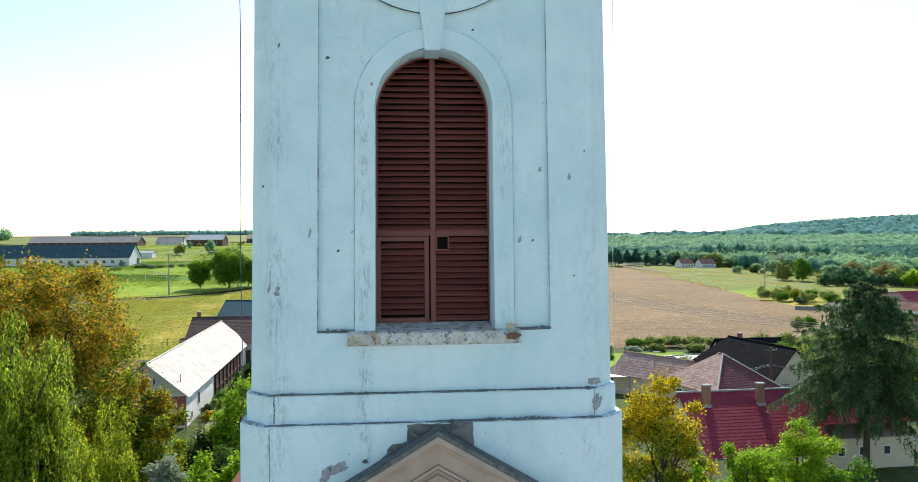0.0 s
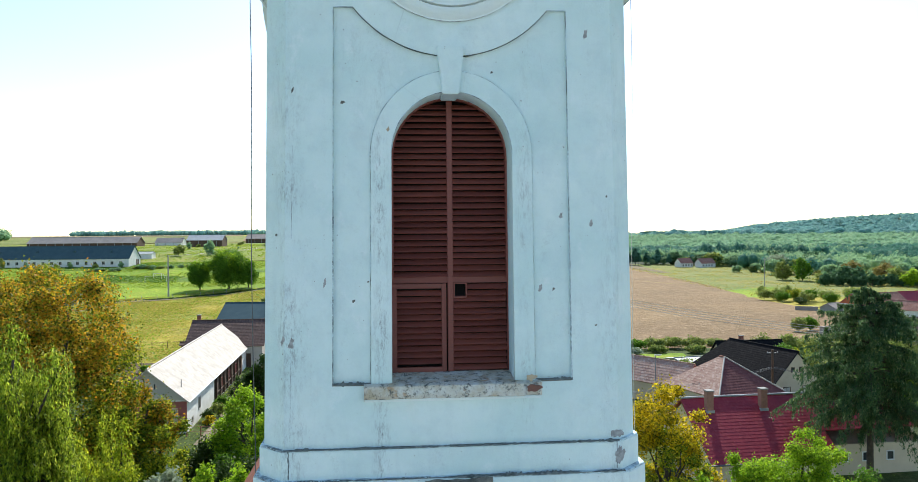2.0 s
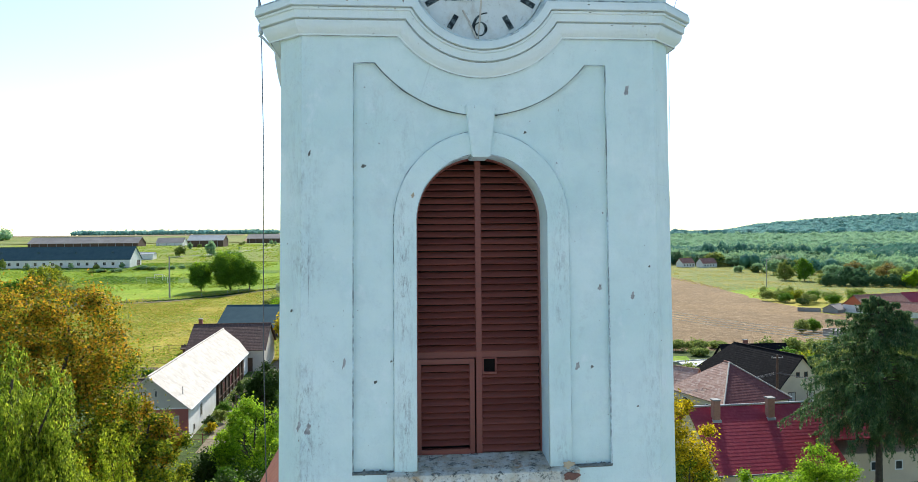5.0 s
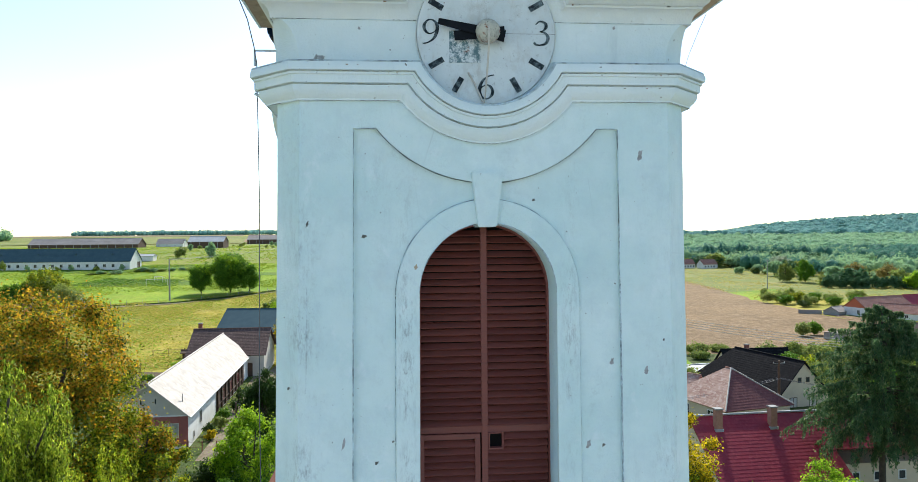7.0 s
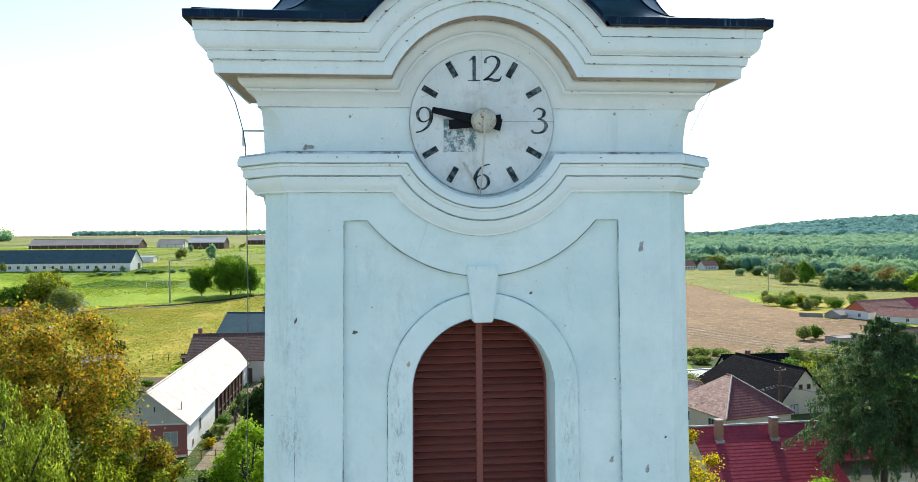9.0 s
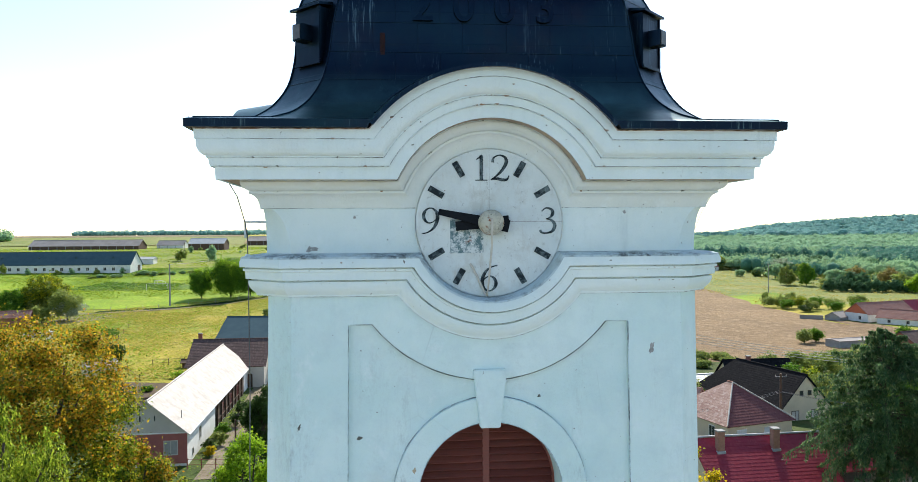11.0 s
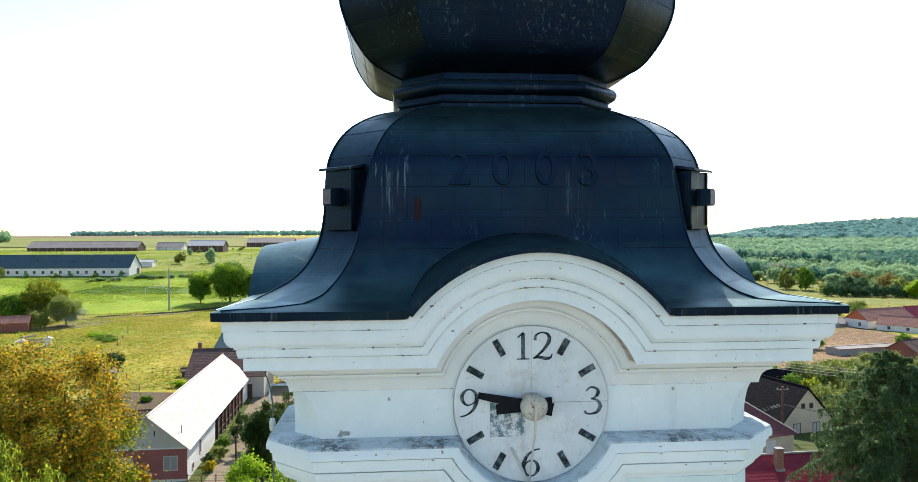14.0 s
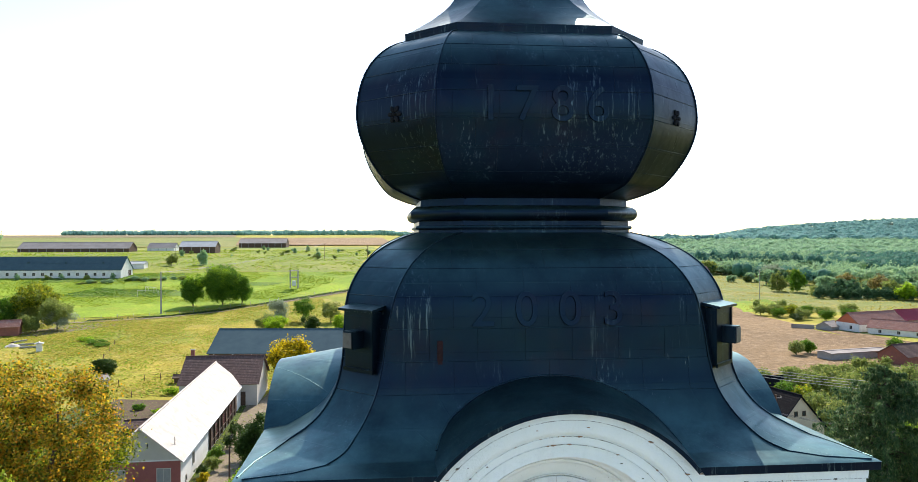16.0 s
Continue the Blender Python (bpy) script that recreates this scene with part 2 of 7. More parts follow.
# ---- builders ----
def mesh(name, verts, faces, mat=None, smooth=None):
    me = bpy.data.meshes.new(name)
    me.from_pydata([tuple(v) for v in verts], [], [tuple(f) for f in faces])
    me.update()
    if smooth is not None:
        me.shade_smooth()
        me.set_sharp_from_angle(angle=radians(smooth))
    if mat:
        me.materials.append(mat)
    return me


def empty(name, x, y, z, rz=0, label="", category="", group="", kind=""):
    ob = new(name)
    ob.matrix_basis = pose(x, y, z, 0, 0, rz)
    return tagged(ob, label, category, group, kind)


def part(name, me, mat, parent, label="", local=False):
    """One mesh under its thing. World coordinates unless local."""
    if isinstance(me, bmesh.types.BMesh):
        bm = me
        me = bpy.data.meshes.new(name)
        bmesh.ops.recalc_face_normals(bm, faces=bm.faces)
        bm.to_mesh(me)
        bm.free()
    if mat and not me.materials:
        me.materials.append(mat)
    ob = new(name, me)
    ob.parent = parent
    if not local and parent:
        m = Matrix.Identity(4)
        p = parent
        while p:
            m = p.matrix_basis @ m if p.parent is None else p.matrix_parent_inverse @ p.matrix_basis @ m
            p = p.parent
        ob.matrix_parent_inverse = m.inverted()
    return tagged(ob, label)


def box(x0, x1, y0, y1, z0, z1, bevel=0.0, bm=None):
    bm = bm or bmesh.new()
    geo = bmesh.ops.create_cube(bm, size=1, matrix=Matrix.Translation(((x0 + x1) / 2, (y0 + y1) / 2, (z0 + z1) / 2)) @ Matrix.Diagonal((x1 - x0, y1 - y0, z1 - z0, 1)))
    if bevel:
        vs = set(geo["verts"])
        bmesh.ops.bevel(bm, geom=[e for e in bm.edges if e.verts[0] in vs], offset=bevel, segments=2, affect="EDGES")
    return bm


def from_curve(cu, name):
    ob = bpy.data.objects.new(name, cu)
    me = bpy.data.meshes.new_from_object(ob)
    bpy.data.objects.remove(ob)
    me.name = name
    return me


def plate(name, loops, y0, y1, mat, bevel=0.006):
    """A slab between y0 (front) and y1, outlined in x, z; the loops after the first are holes."""
    cu = bpy.data.curves.new(name, "CURVE")
    cu.dimensions, cu.fill_mode = "2D", "BOTH"
    cu.extrude, cu.bevel_depth, cu.bevel_resolution, cu.offset = (y1 - y0) / 2 - bevel, bevel, 1, -bevel
    for loop in loops:
        sp = cu.splines.new("POLY")
        sp.points.add(len(loop) - 1)
        for p, (x, z) in zip(sp.points, loop):
            p.co = (x, z, 0, 1)
        sp.use_cyclic_u = True
    me = from_curve(cu, name)
    for v in me.vertices:
        x, z, d = v.co
        v.co = (x, (y0 + y1) / 2 - d, z)
    me.materials.clear()
    me.materials.append(mat)
    return me


def tube(name, pts, r, mat, res=2, radii=None):
    cu = bpy.data.curves.new(name, "CURVE")
    cu.dimensions, cu.bevel_depth, cu.bevel_resolution, cu.use_fill_caps = "3D", r, res, True
    sp = cu.splines.new("POLY")
    sp.points.add(len(pts) - 1)
    for i, (p, c) in enumerate(zip(sp.points, pts)):
        p.co = (*c, 1)
        p.radius = radii[i] if radii else 1
    me = from_curve(cu, name)
    me.materials.clear()
    me.materials.append(mat)
    me.shade_smooth()
    return me


def text_mesh(body, height, depth, mat, bevel=0.0):
    cu = bpy.data.curves.new("figure", "FONT")
    cu.body, cu.align_x, cu.align_y, cu.extrude, cu.bevel_depth = body, "CENTER", "CENTER", depth, bevel
    cu.size = height / 0.69
    me = from_curve(cu, "figure")
    me.materials.clear()
    me.materials.append(mat)
    return me


def loft(name, rings, mat, smooth=30, caps=True):
    n = len(rings[0])
    vs = [p for r in rings for p in r]
    fs = []
    for i in range(len(rings) - 1):
        for j in range(n):
            k = (j + 1) % n
            fs.append((i * n + j, i * n + k, (i + 1) * n + k, (i + 1) * n + j))
    if caps:
        fs.append(tuple(reversed(range(n))))
        fs.append(tuple((len(rings) - 1) * n + j for j in range(n)))
    return mesh(name, vs, fs, mat, smooth)


# ---- the tower ----
CY = 2.11             # its axis
CLOCK_Z = 22.015
tower = empty("church_tower", 0, CY, -3.2, label="pale blue limewashed church tower with dark bell-shaped roof", category="church tower")


def slim(z):
    """The shaft narrows a little upwards."""
    return 1 - 0.008 * (min(max(z, 16.3), 21.4) - 17)


def taper(me):
    for v in me.vertices:
        v.co.x *= slim(v.co.z)
    return me


def octa(a, b, z, c=CY):
    """A square of half width a with cut corners; b is half the front's width."""
    return [(-b, c - a, z), (b, c - a, z), (a, c - b, z), (a, c + b, z), (b, c + a, z), (-b, c + a, z), (-a, c + b, z), (-a, c - b, z)]


def arch(r, spring, foot, n=24):
    return [(-r, foot), (r, foot)] + [(r * math.cos(math.pi * i / n), spring + r * math.sin(math.pi * i / n)) for i in range(n + 1)]


def panel_outline():
    r = 1.45
    z1, x1 = 21.105, 1.10
    a0 = math.atan2(z1 - CLOCK_Z, x1)
    pts = [(-1.32, 17.0), (1.32, 17.0), (1.32, z1), (x1, z1)]
    r = math.hypot(x1, z1 - CLOCK_Z)
    for i in range(1, 24):
        a = a0 + (-math.pi - 2 * a0) * i / 24
        pts.append((r * math.cos(a), CLOCK_Z + r * math.sin(a)))
    return pts + [(-x1, z1), (-1.32, z1)]


XF = 1.845            # where the cut corner begins
SPRING, RIN, ROUT = 19.52, 0.678, 0.91
outer = [(-XF, 16.25), (XF, 16.25), (XF, 21.6), (-XF, 21.6)]
dip = [(-XF, 16.25), (XF, 16.25), (XF, 21.55)] + [(0.9 * math.cos(q), CLOCK_Z + 0.9 * math.sin(q)) for q in [-0.54 - (math.pi - 1.08) * i / 20 for i in range(21)]] + [(-XF, 21.55)]
part("wall_face", taper(plate("wall_face", [dip, panel_outline()], 0.0, 0.06, PLASTER)), None, tower)
part("wall_panel", taper(plate("wall_panel", [[(x * 0.999, z) for x, z in outer], arch(RIN, SPRING, 16.9)], 0.042, 0.56, PLASTER, 0.002)), None, tower)
rings = []
for z in (16.2, 17.5, 19, 20.5, 21.65):
    f = slim(z)
    rings.append([(x * f, y, z) for x, y in ((-XF, 0.003), (-2.09, 0.25), (-2.09, 3.97), (-XF, 4.22), (XF, 4.22), (2.09, 3.97), (2.09, 0.25), (XF, 0.003), (1.5, 0.55), (1.5, 3.7), (-1.5, 3.7), (-1.5, 0.55))])
part("wall_shell", loft("wall_shell", rings, PLASTER, 20, caps=False), None, tower)
part("window_surround", taper(plate("window_surround", [[(-ROUT, 17.003), (-RIN, 17.003)] + [(-RIN * math.cos(math.pi * i / 28), SPRING + RIN * math.sin(math.pi * i / 28)) for i in range(29)] + [(RIN, 17.003), (ROUT, 17.003)] + [(ROUT * math.cos(math.pi * i / 28), SPRING + ROUT * math.sin(math.pi * i / 28)) for i in range(29)]], 0.004, 0.05, PLASTER, 0.008)), None, tower)
bm = bmesh.new()
ks = []
for y in (-0.06, 0.36):
    for x, z in ((-0.092, 20.162), (0.092, 20.162), (0.152, 20.69), (-0.152, 20.69)):
        ks.append(bm.verts.new((x - 0.012, y, z)))
for f in ((3, 2, 1, 0), (4, 5, 6, 7), (0, 1, 5, 4), (1, 2, 6, 5), (2, 3, 7, 6), (3, 0, 4, 7)):
    bm.faces.new([ks[i] for i in f])
bmesh.ops.bevel(bm, geom=list(bm.edges), offset=0.01, segments=2, affect="EDGES")
part("keystone", bm, PLASTER, tower)
def chip(x, z, w, h, mat, y=-0.002, lean=0.0, seed=0):
    """A spot where the limewash has come away."""
    pts = []
    for i in range(36):
        q = 2 * math.pi * i / 36
        f = 0.85 + 0.55 * noise.noise((math.cos(q) * 1.6, math.sin(q) * 1.6, seed * 1.7)) + 0.3 * noise.noise((math.cos(q) * 6, math.sin(q) * 6, seed * 2.3))
        u, v = w / 2 * math.cos(q) * f, h / 2 * math.sin(q) * f
        pts.append((x + u + v * lean, z + v))
    return plate("bare_patch", [pts], y, y + 0.012, mat, 0.001)


BRICK = plain("old_brick", (0.24, 0.115, 0.085), (0.15, 0.085, 0.07), 18, 0.95, bump=0.7)
# the sill, broken along its edge
bm = bmesh.new()
prof = [(-0.085, 16.85), (-0.095, 16.90), (-0.09, 16.985), (-0.05, 17.0), (0.42, 17.05), (0.42, 16.82), (-0.03, 16.82), (-0.03, 16.85)]
cols = []
for i in range(61):
    x = -0.985 + 1.95 * i / 60
    w = noise.noise((x * 6, 3, 1)) * 0.012 + noise.noise((x * 23, 8, 1)) * 0.008
    nick = -0.05 if 0.80 < x < 0.92 else 0
    cols.append([bm.verts.new((x, y + (abs(w) - nick * 0.7 if y < -0.04 else 0), z + (w * 0.6 if y < -0.04 else 0))) for y, z in prof])
for a, b in zip(cols, cols[1:]):
    for j in range(len(prof)):
        k = (j + 1) % len(prof)
        bm.faces.new((a[j], a[k], b[k], b[j]))
bm.faces.new(cols[0])
bm.faces.new(list(reversed(cols[-1])))
part("window_sill", bm, SILLSTONE, tower, "cracked stone window sill with flaking paint")
part("sill_lip", box(-0.98, 0.96, -0.062, 0.02, 16.815, 16.848, 0.006), FRESH, tower, "thin white lip under the sill")
part("bare_brick", chip(0.875, 16.935, 0.15, 0.10, BRICK, -0.10, 0.2, 77), None, tower, "bare red brick at the broken sill end")
for sx in (-1, 1):
    part("sill_joint", taper(plate("sill_joint", [[(sx * 0.99, 16.985), (sx * 1.325, 16.99), (sx * 1.325, 17.012), (sx * 0.92, 17.012)]], -0.004, 0.05, CEMENT, 0.002)), None, tower)

# louvres
LOUVRE_Y = 0.42
lou = part("louvre_frame", box(-0.033, 0.033, LOUVRE_Y - 0.012, LOUVRE_Y + 0.05, 17.03, 20.17, 0.004), SLAT, tower, "oxide-red painted wooden louvre frame")
# board added behind the slats, its black painting the shade in their gaps
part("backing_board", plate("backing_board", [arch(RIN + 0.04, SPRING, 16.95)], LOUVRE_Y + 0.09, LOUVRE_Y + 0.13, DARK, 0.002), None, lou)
ring_out = [(r * math.cos(math.pi * i / 28), SPRING + r * math.sin(math.pi * i / 28)) for r in (RIN + 0.012,) for i in range(29)]
ring_in = [(r * math.cos(math.pi * i / 28), SPRING + r * math.sin(math.pi * i / 28)) for r in (RIN - 0.020,) for i in range(29)]
part("arched_frame", taper(plate("arched_frame", [[(RIN + 0.012, 18.1)] + ring_out + [(-RIN - 0.012, 18.1), (-RIN + 0.020, 18.1)] + ring_in[::-1] + [(RIN - 0.020, 18.1)]], LOUVRE_Y - 0.034, LOUVRE_Y + 0.05, SLAT, 0.003)), None, lou)
part("rail", box(-0.68, 0.68, LOUVRE_Y - 0.006, LOUVRE_Y + 0.05, 18.07, 18.16, 0.004), SLAT, lou)
part("rail", box(-0.68, 0.68, LOUVRE_Y - 0.004, LOUVRE_Y + 0.05, 17.02, 17.05, 0.004), SLAT, lou)
part("stile", box(0.66, 0.70, LOUVRE_Y - 0.012, LOUVRE_Y + 0.05, 17.03, 18.1, 0.004), SLAT, lou)
for x0, x1, z0, z1 in ((-0.692, -0.62, 17.05, 18.065), (-0.105, -0.05, 17.05, 18.065), (-0.62, -0.105, 17.05, 17.105), (-0.62, -0.105, 18.01, 18.065)):
    part("hatch_rail", box(x0, x1, LOUVRE_Y - 0.03, LOUVRE_Y + 0.04, z0, z1, 0.005), SLAT, lou)
part("hole_frame", plate("hole_frame", [[(0.035, 17.895), (0.19, 17.895), (0.19, 18.07), (0.035, 18.07)], [(0.05, 17.912), (0.176, 17.912), (0.176, 18.058), (0.05, 18.058)]], LOUVRE_Y - 0.02, LOUVRE_Y + 0.05, SLAT, 0.002), None, lou)


def slat_mesh(x0, x1, bow):
    """A tilted board, sagging a little in its middle."""
    bm = bmesh.new()
    q = [(LOUVRE_Y - 0.028, -0.024), (LOUVRE_Y - 0.014, -0.034), (LOUVRE_Y + 0.055, 0.014), (LOUVRE_Y + 0.040, 0.026)]
    n = 6
    v = [[bm.verts.new((x0 + (x1 - x0) * i / n, y, z - bow * math.sin(math.pi * i / n))) for y, z in q] for i in range(n + 1)]
    for a, b in zip(v, v[1:]):
        for j in range(4):
            k = (j + 1) % 4
            bm.faces.new((a[j], a[k], b[k], b[j]))
    bm.faces.new(v[0])
    bm.faces.new(list(reversed(v[-1])))
    bmesh.ops.recalc_face_normals(bm, faces=bm.faces)
    me = bpy.data.meshes.new("slat")
    bm.to_mesh(me)
    bm.free()
    me.materials.append(SLAT)
    return me


SLATS = {}


def slat(x0, x1, z):
    key = (round(x0, 3), round(x1, 3), random.choice((-0.001, 0.001, 0.002, 0.004)))
    if key not in SLATS:
        SLATS[key] = slat_mesh(*key)
    ob = part("slat", SLATS[key], None, lou)
    ob.matrix_basis = Matrix.Translation((random.uniform(-0.003, 0.003), random.uniform(-0.003, 0.003), z + random.uniform(-0.002, 0.002))) @ Matrix.Rotation(radians(random.uniform(-0.3, 0.3)), 4, "Y")


step = 0.0716
z = 17.10
while z < 20.14:
    if z > 18.14:
        half = RIN + 0.012 if z < SPRING else math.sqrt(max(0.0, (RIN + 0.012) ** 2 - (z - SPRING) ** 2))
        if half > 0.12:
            slat(-half, -0.03, z)
            slat(0.03, half, z)
    elif z < 18.06:
        if 17.12 < z < 18.0:
            slat(-0.625, -0.10, z)
        slat(0.18 if 17.91 < z else 0.03, 0.65, z)
    z += step

# plinth bands and lower body
def prism(name, a, b, z0, z1, mat, soften=0.02):
    return loft(name, [octa(a - soften, b - soften, z0), octa(a, b, z0 + soften), octa(a, b, z1 - soften), octa(a - soften, b - soften, z1)], mat, 25)


part("string_course", prism("string_course", 2.15, 1.88, 15.97, 16.31, PLASTER), None, tower)
part("lower_wall", prism("lower_wall", 2.215, 1.93, -3.2, 15.985, PLASTER), None, tower)
EDGE = Mat("edge_grime", 0.95)
MOSS = plain("dark_moss", (0.04, 0.055, 0.057), (0.20, 0.24, 0.25), 22, 0.95, bump=0.7)
EDGE.color(EDGE.mix(EDGE.mul(EDGE.ramp(EDGE.noise(23, 12, 0.9), 0.48, 0.62), EDGE.ramp(EDGE.noise(2.3, 5, 0.7), 0.40, 0.62), "ADD"), (0.055, 0.07, 0.075), (0.60, 0.73, 0.77))).bump(EDGE.noise(30, 4), 0.6, 0.02)
for z, a, b, k in ((16.31, 2.144, 1.874, 0.006), (15.985, 2.209, 1.924, 0.006)):
    part("weathered_ledge", prism("weathered_ledge", a, b, z - 0.02, z + k, EDGE.m, 0.004), None, tower)


def strip(x0, z0, x1, z1, w, y, mat):
    """A narrow uneven dark band along a joint, for grime and painted shadow line."""
    n = 40
    dx, dz = x1 - x0, z1 - z0
    k = math.hypot(dx, dz)
    nx, nz = -dz / k, dx / k
    a, b = [], []
    for i in range(n + 1):
        q = i / n
        e = w * (0.55 + 0.9 * abs(noise.noise((x0 * 7 + q * 9, z0 * 5 + q * 17, 2.2))))
        x, z = x0 + dx * q, z0 + dz * q
        a.append((x - nx * e / 2, z - nz * e / 2))
        b.append((x + nx * e / 2, z + nz * e / 2))
    return taper(plate("joint_grime", [a + b[::-1]], y, y + 0.02, mat, 0.001))


# panel edges: dirt, with the shadow gap of the step painted in
for x0, z0, x1, z1, w in ((-1.322, 17.0, -1.322, 19.3, 0.016), (-1.322, 19.3, -1.322, 21.1, 0.008), (1.322, 17.0, 1.322, 19.6, 0.016), (1.322, 19.6, 1.322, 21.1, 0.009), (-1.32, 17.003, -0.93, 17.0, 0.022), (0.92, 17.0, 1.32, 17.003, 0.022), (-1.3, 21.107, -1.1, 21.107, 0.01), (1.1, 21.107, 1.3, 21.107, 0.01), (-1.778, 16.4, -1.772, 17.5, 0.005), (-1.77, 18.6, -1.765, 19.6, 0.005)):
    part("joint_grime", strip(x0, z0, x1, z1, w, -0.003, EDGE.m), None, tower)
reach = math.hypot(1.10, 21.105 - CLOCK_Z)
span = math.atan2(21.105 - CLOCK_Z, 1.10)
upper, lower = [], []
for i in range(121):
    q = span + (-math.pi - 2 * span) * i / 120
    e = 0.0025 + 0.008 * max(0.0, noise.noise((math.cos(q) * 9, math.sin(q) * 9, 3.3)) + 0.15)
    upper.append((reach * math.cos(q), CLOCK_Z + reach * math.sin(q)))
    lower.append(((reach + e) * math.cos(q), CLOCK_Z + (reach + e) * math.sin(q)))
part("joint_grime", taper(plate("joint_grime", [upper + lower[::-1]], -0.003, 0.03, MOSS, 0.001)), None, tower)
for sx in (-1, 1):
    part("joint_grime", strip(sx * 0.914, 17.0, sx * 0.914, 19.5, 0.009, 0.034, EDGE.m), None, tower)
# dirt round the arch that also paints the shadow line of its edges
for r0, y, w in ((ROUT, 0.032, 0.012), (RIN, -0.002, 0.010)):
    pts_in, pts_out = [], []
    for i in range(61):
        a = math.pi * i / 60
        e = w * (0.35 + 1.0 * abs(noise.noise((math.cos(a) * 4, math.sin(a) * 4, r0 * 9))))
        pts_in.append((-r0 * math.cos(a), SPRING + r0 * math.sin(a)))
        pts_out.append((-(r0 + e) * math.cos(a), SPRING + (r0 + e) * math.sin(a)))
    part("joint_grime", taper(plate("joint_grime", [pts_in + pts_out[::-1]], y, y + 0.02, EDGE.m, 0.001)), None, tower)


def moss_line(x0, x1, z, y, up, down, seed, mat):
    """A crust of moss along a ledge, ragged above and below."""
    n = int(abs(x1 - x0) / 0.012)
    a, b = [], []
    for i in range(n + 1):
        x = x0 + (x1 - x0) * i / n
        big = max(0.0, noise.noise((x * 2.3, seed, 4)) + 0.35)
        fine = abs(noise.noise((x * 31, seed, 1))) + 0.5 * abs(noise.noise((x * 77, seed, 2)))
        a.append((x, z + 0.0015 + up * big * fine))
        b.append((x, z - 0.002 - down * big * fine * (0.6 + abs(noise.noise((x * 11, seed, 9))))))
    return plate("moss_crust", [a + b[::-1]], y, y + 0.03, mat, 0.001)


for x0, x1, z, y, up, down, seed in ((-1.85, -0.05, 16.312, -0.046, 0.05, 0.03, 1.3), (-0.05, 1.85, 16.312, -0.046, 0.035, 0.03, 2.6), (-1.9, -0.5, 15.988, -0.108, 0.05, 0.02, 3.1), (-0.5, 0.55, 15.988, -0.108, 0.03, 0.03, 4.7), (0.5, 1.9, 15.988, -0.108, 0.09, 0.02, 5.9), (-1.33, -0.95, 17.005, -0.006, 0.06, 0.05, 6.2), (0.95, 1.33, 17.005, -0.006, 0.06, 0.03, 7.7)):
    part("moss_crust", moss_line(x0, x1, z, y, up, down, seed, MOSS), None, tower, "dark moss along the ledge")
for x, z0, z1, y, w in ((-1.80, 16.0, 16.3, -0.043, 0.022), (-1.845, 15.2, 15.96, -0.107, 0.012), (1.82, 16.0, 16.3, -0.043, 0.014)):
    n = 30
    left = [(x - w * (0.2 + abs(noise.noise((x * 3, z * 13, 3)))) * 0.6, z) for z in np.linspace(z0, z1, n)]
    right = [(x + w * (0.2 + abs(noise.noise((x * 5, z * 17, 6)))) * 0.6, z) for z in np.linspace(z0, z1, n)]
    part("joint_grime", plate("joint_grime", [left + right[::-1]], y, y + 0.03, MOSS, 0.001), None, tower)


BARE = plain("bare_render", (0.44, 0.45, 0.45), (0.24, 0.24, 0.24), 22, 0.95, bump=0.7)
BUFF = plain("buff_render", (0.52, 0.42, 0.28), (0.40, 0.34, 0.26), 20, 0.95, bump=0.5)
for i, (x, z, w, h, mat, y) in enumerate((
        (-1.19, 20.08, 0.06, 0.035, CEMENT, 0.038), (-1.09, 17.91, 0.035, 0.04, CEMENT, 0.038), (-1.40, 18.11, 0.03, 0.11, BARE, -0.003), (-0.93, 18.12, 0.03, 0.02, CEMENT, 0.0), (-1.92, 18.64, 0.025, 0.03, CEMENT, 0.07),
        (-1.76, 17.47, 0.06, 0.13, BARE, -0.003), (-1.85, 17.50, 0.04, 0.1, BARE, -0.003), (1.22, 18.83, 0.04, 0.07, BARE, 0.038), (1.55, 18.74, 0.05, 0.07, BARE, -0.003), (1.73, 19.04, 0.025, 0.03, CEMENT, -0.003),
        (0.975, 18.02, 0.05, 0.08, BARE, 0.038), (1.13, 18.01, 0.03, 0.04, CEMENT, 0.038), (-0.70, 19.78, 0.035, 0.06, BUFF, 0.001), 
        (-1.10, 15.50, 0.26, 0.12, BARE, -0.115), (-0.8, 15.57, 0.07, 0.06, CEMENT, -0.115), (-1.24, 15.42, 0.12, 0.2, BARE, -0.115), (1.85, 16.16, 0.10, 0.24, BARE, -0.05), (1.84, 16.38, 0.16, 0.1, BARE, -0.004),
        (-1.72, 20.2, 0.03, 0.06, CEMENT, -0.003), (1.5, 20.85, 0.05, 0.12, BARE, -0.003), (0.45, 20.42, 0.03, 0.03, CEMENT, 0.038), (1.6, 17.6, 0.03, 0.02, CEMENT, -0.003), (0.85, 17.05, 0.12, 0.08, BUFF, -0.09))):
    part("bare_patch", chip(x, z, w, h, mat, y, 0.2, i + 3), None, tower)
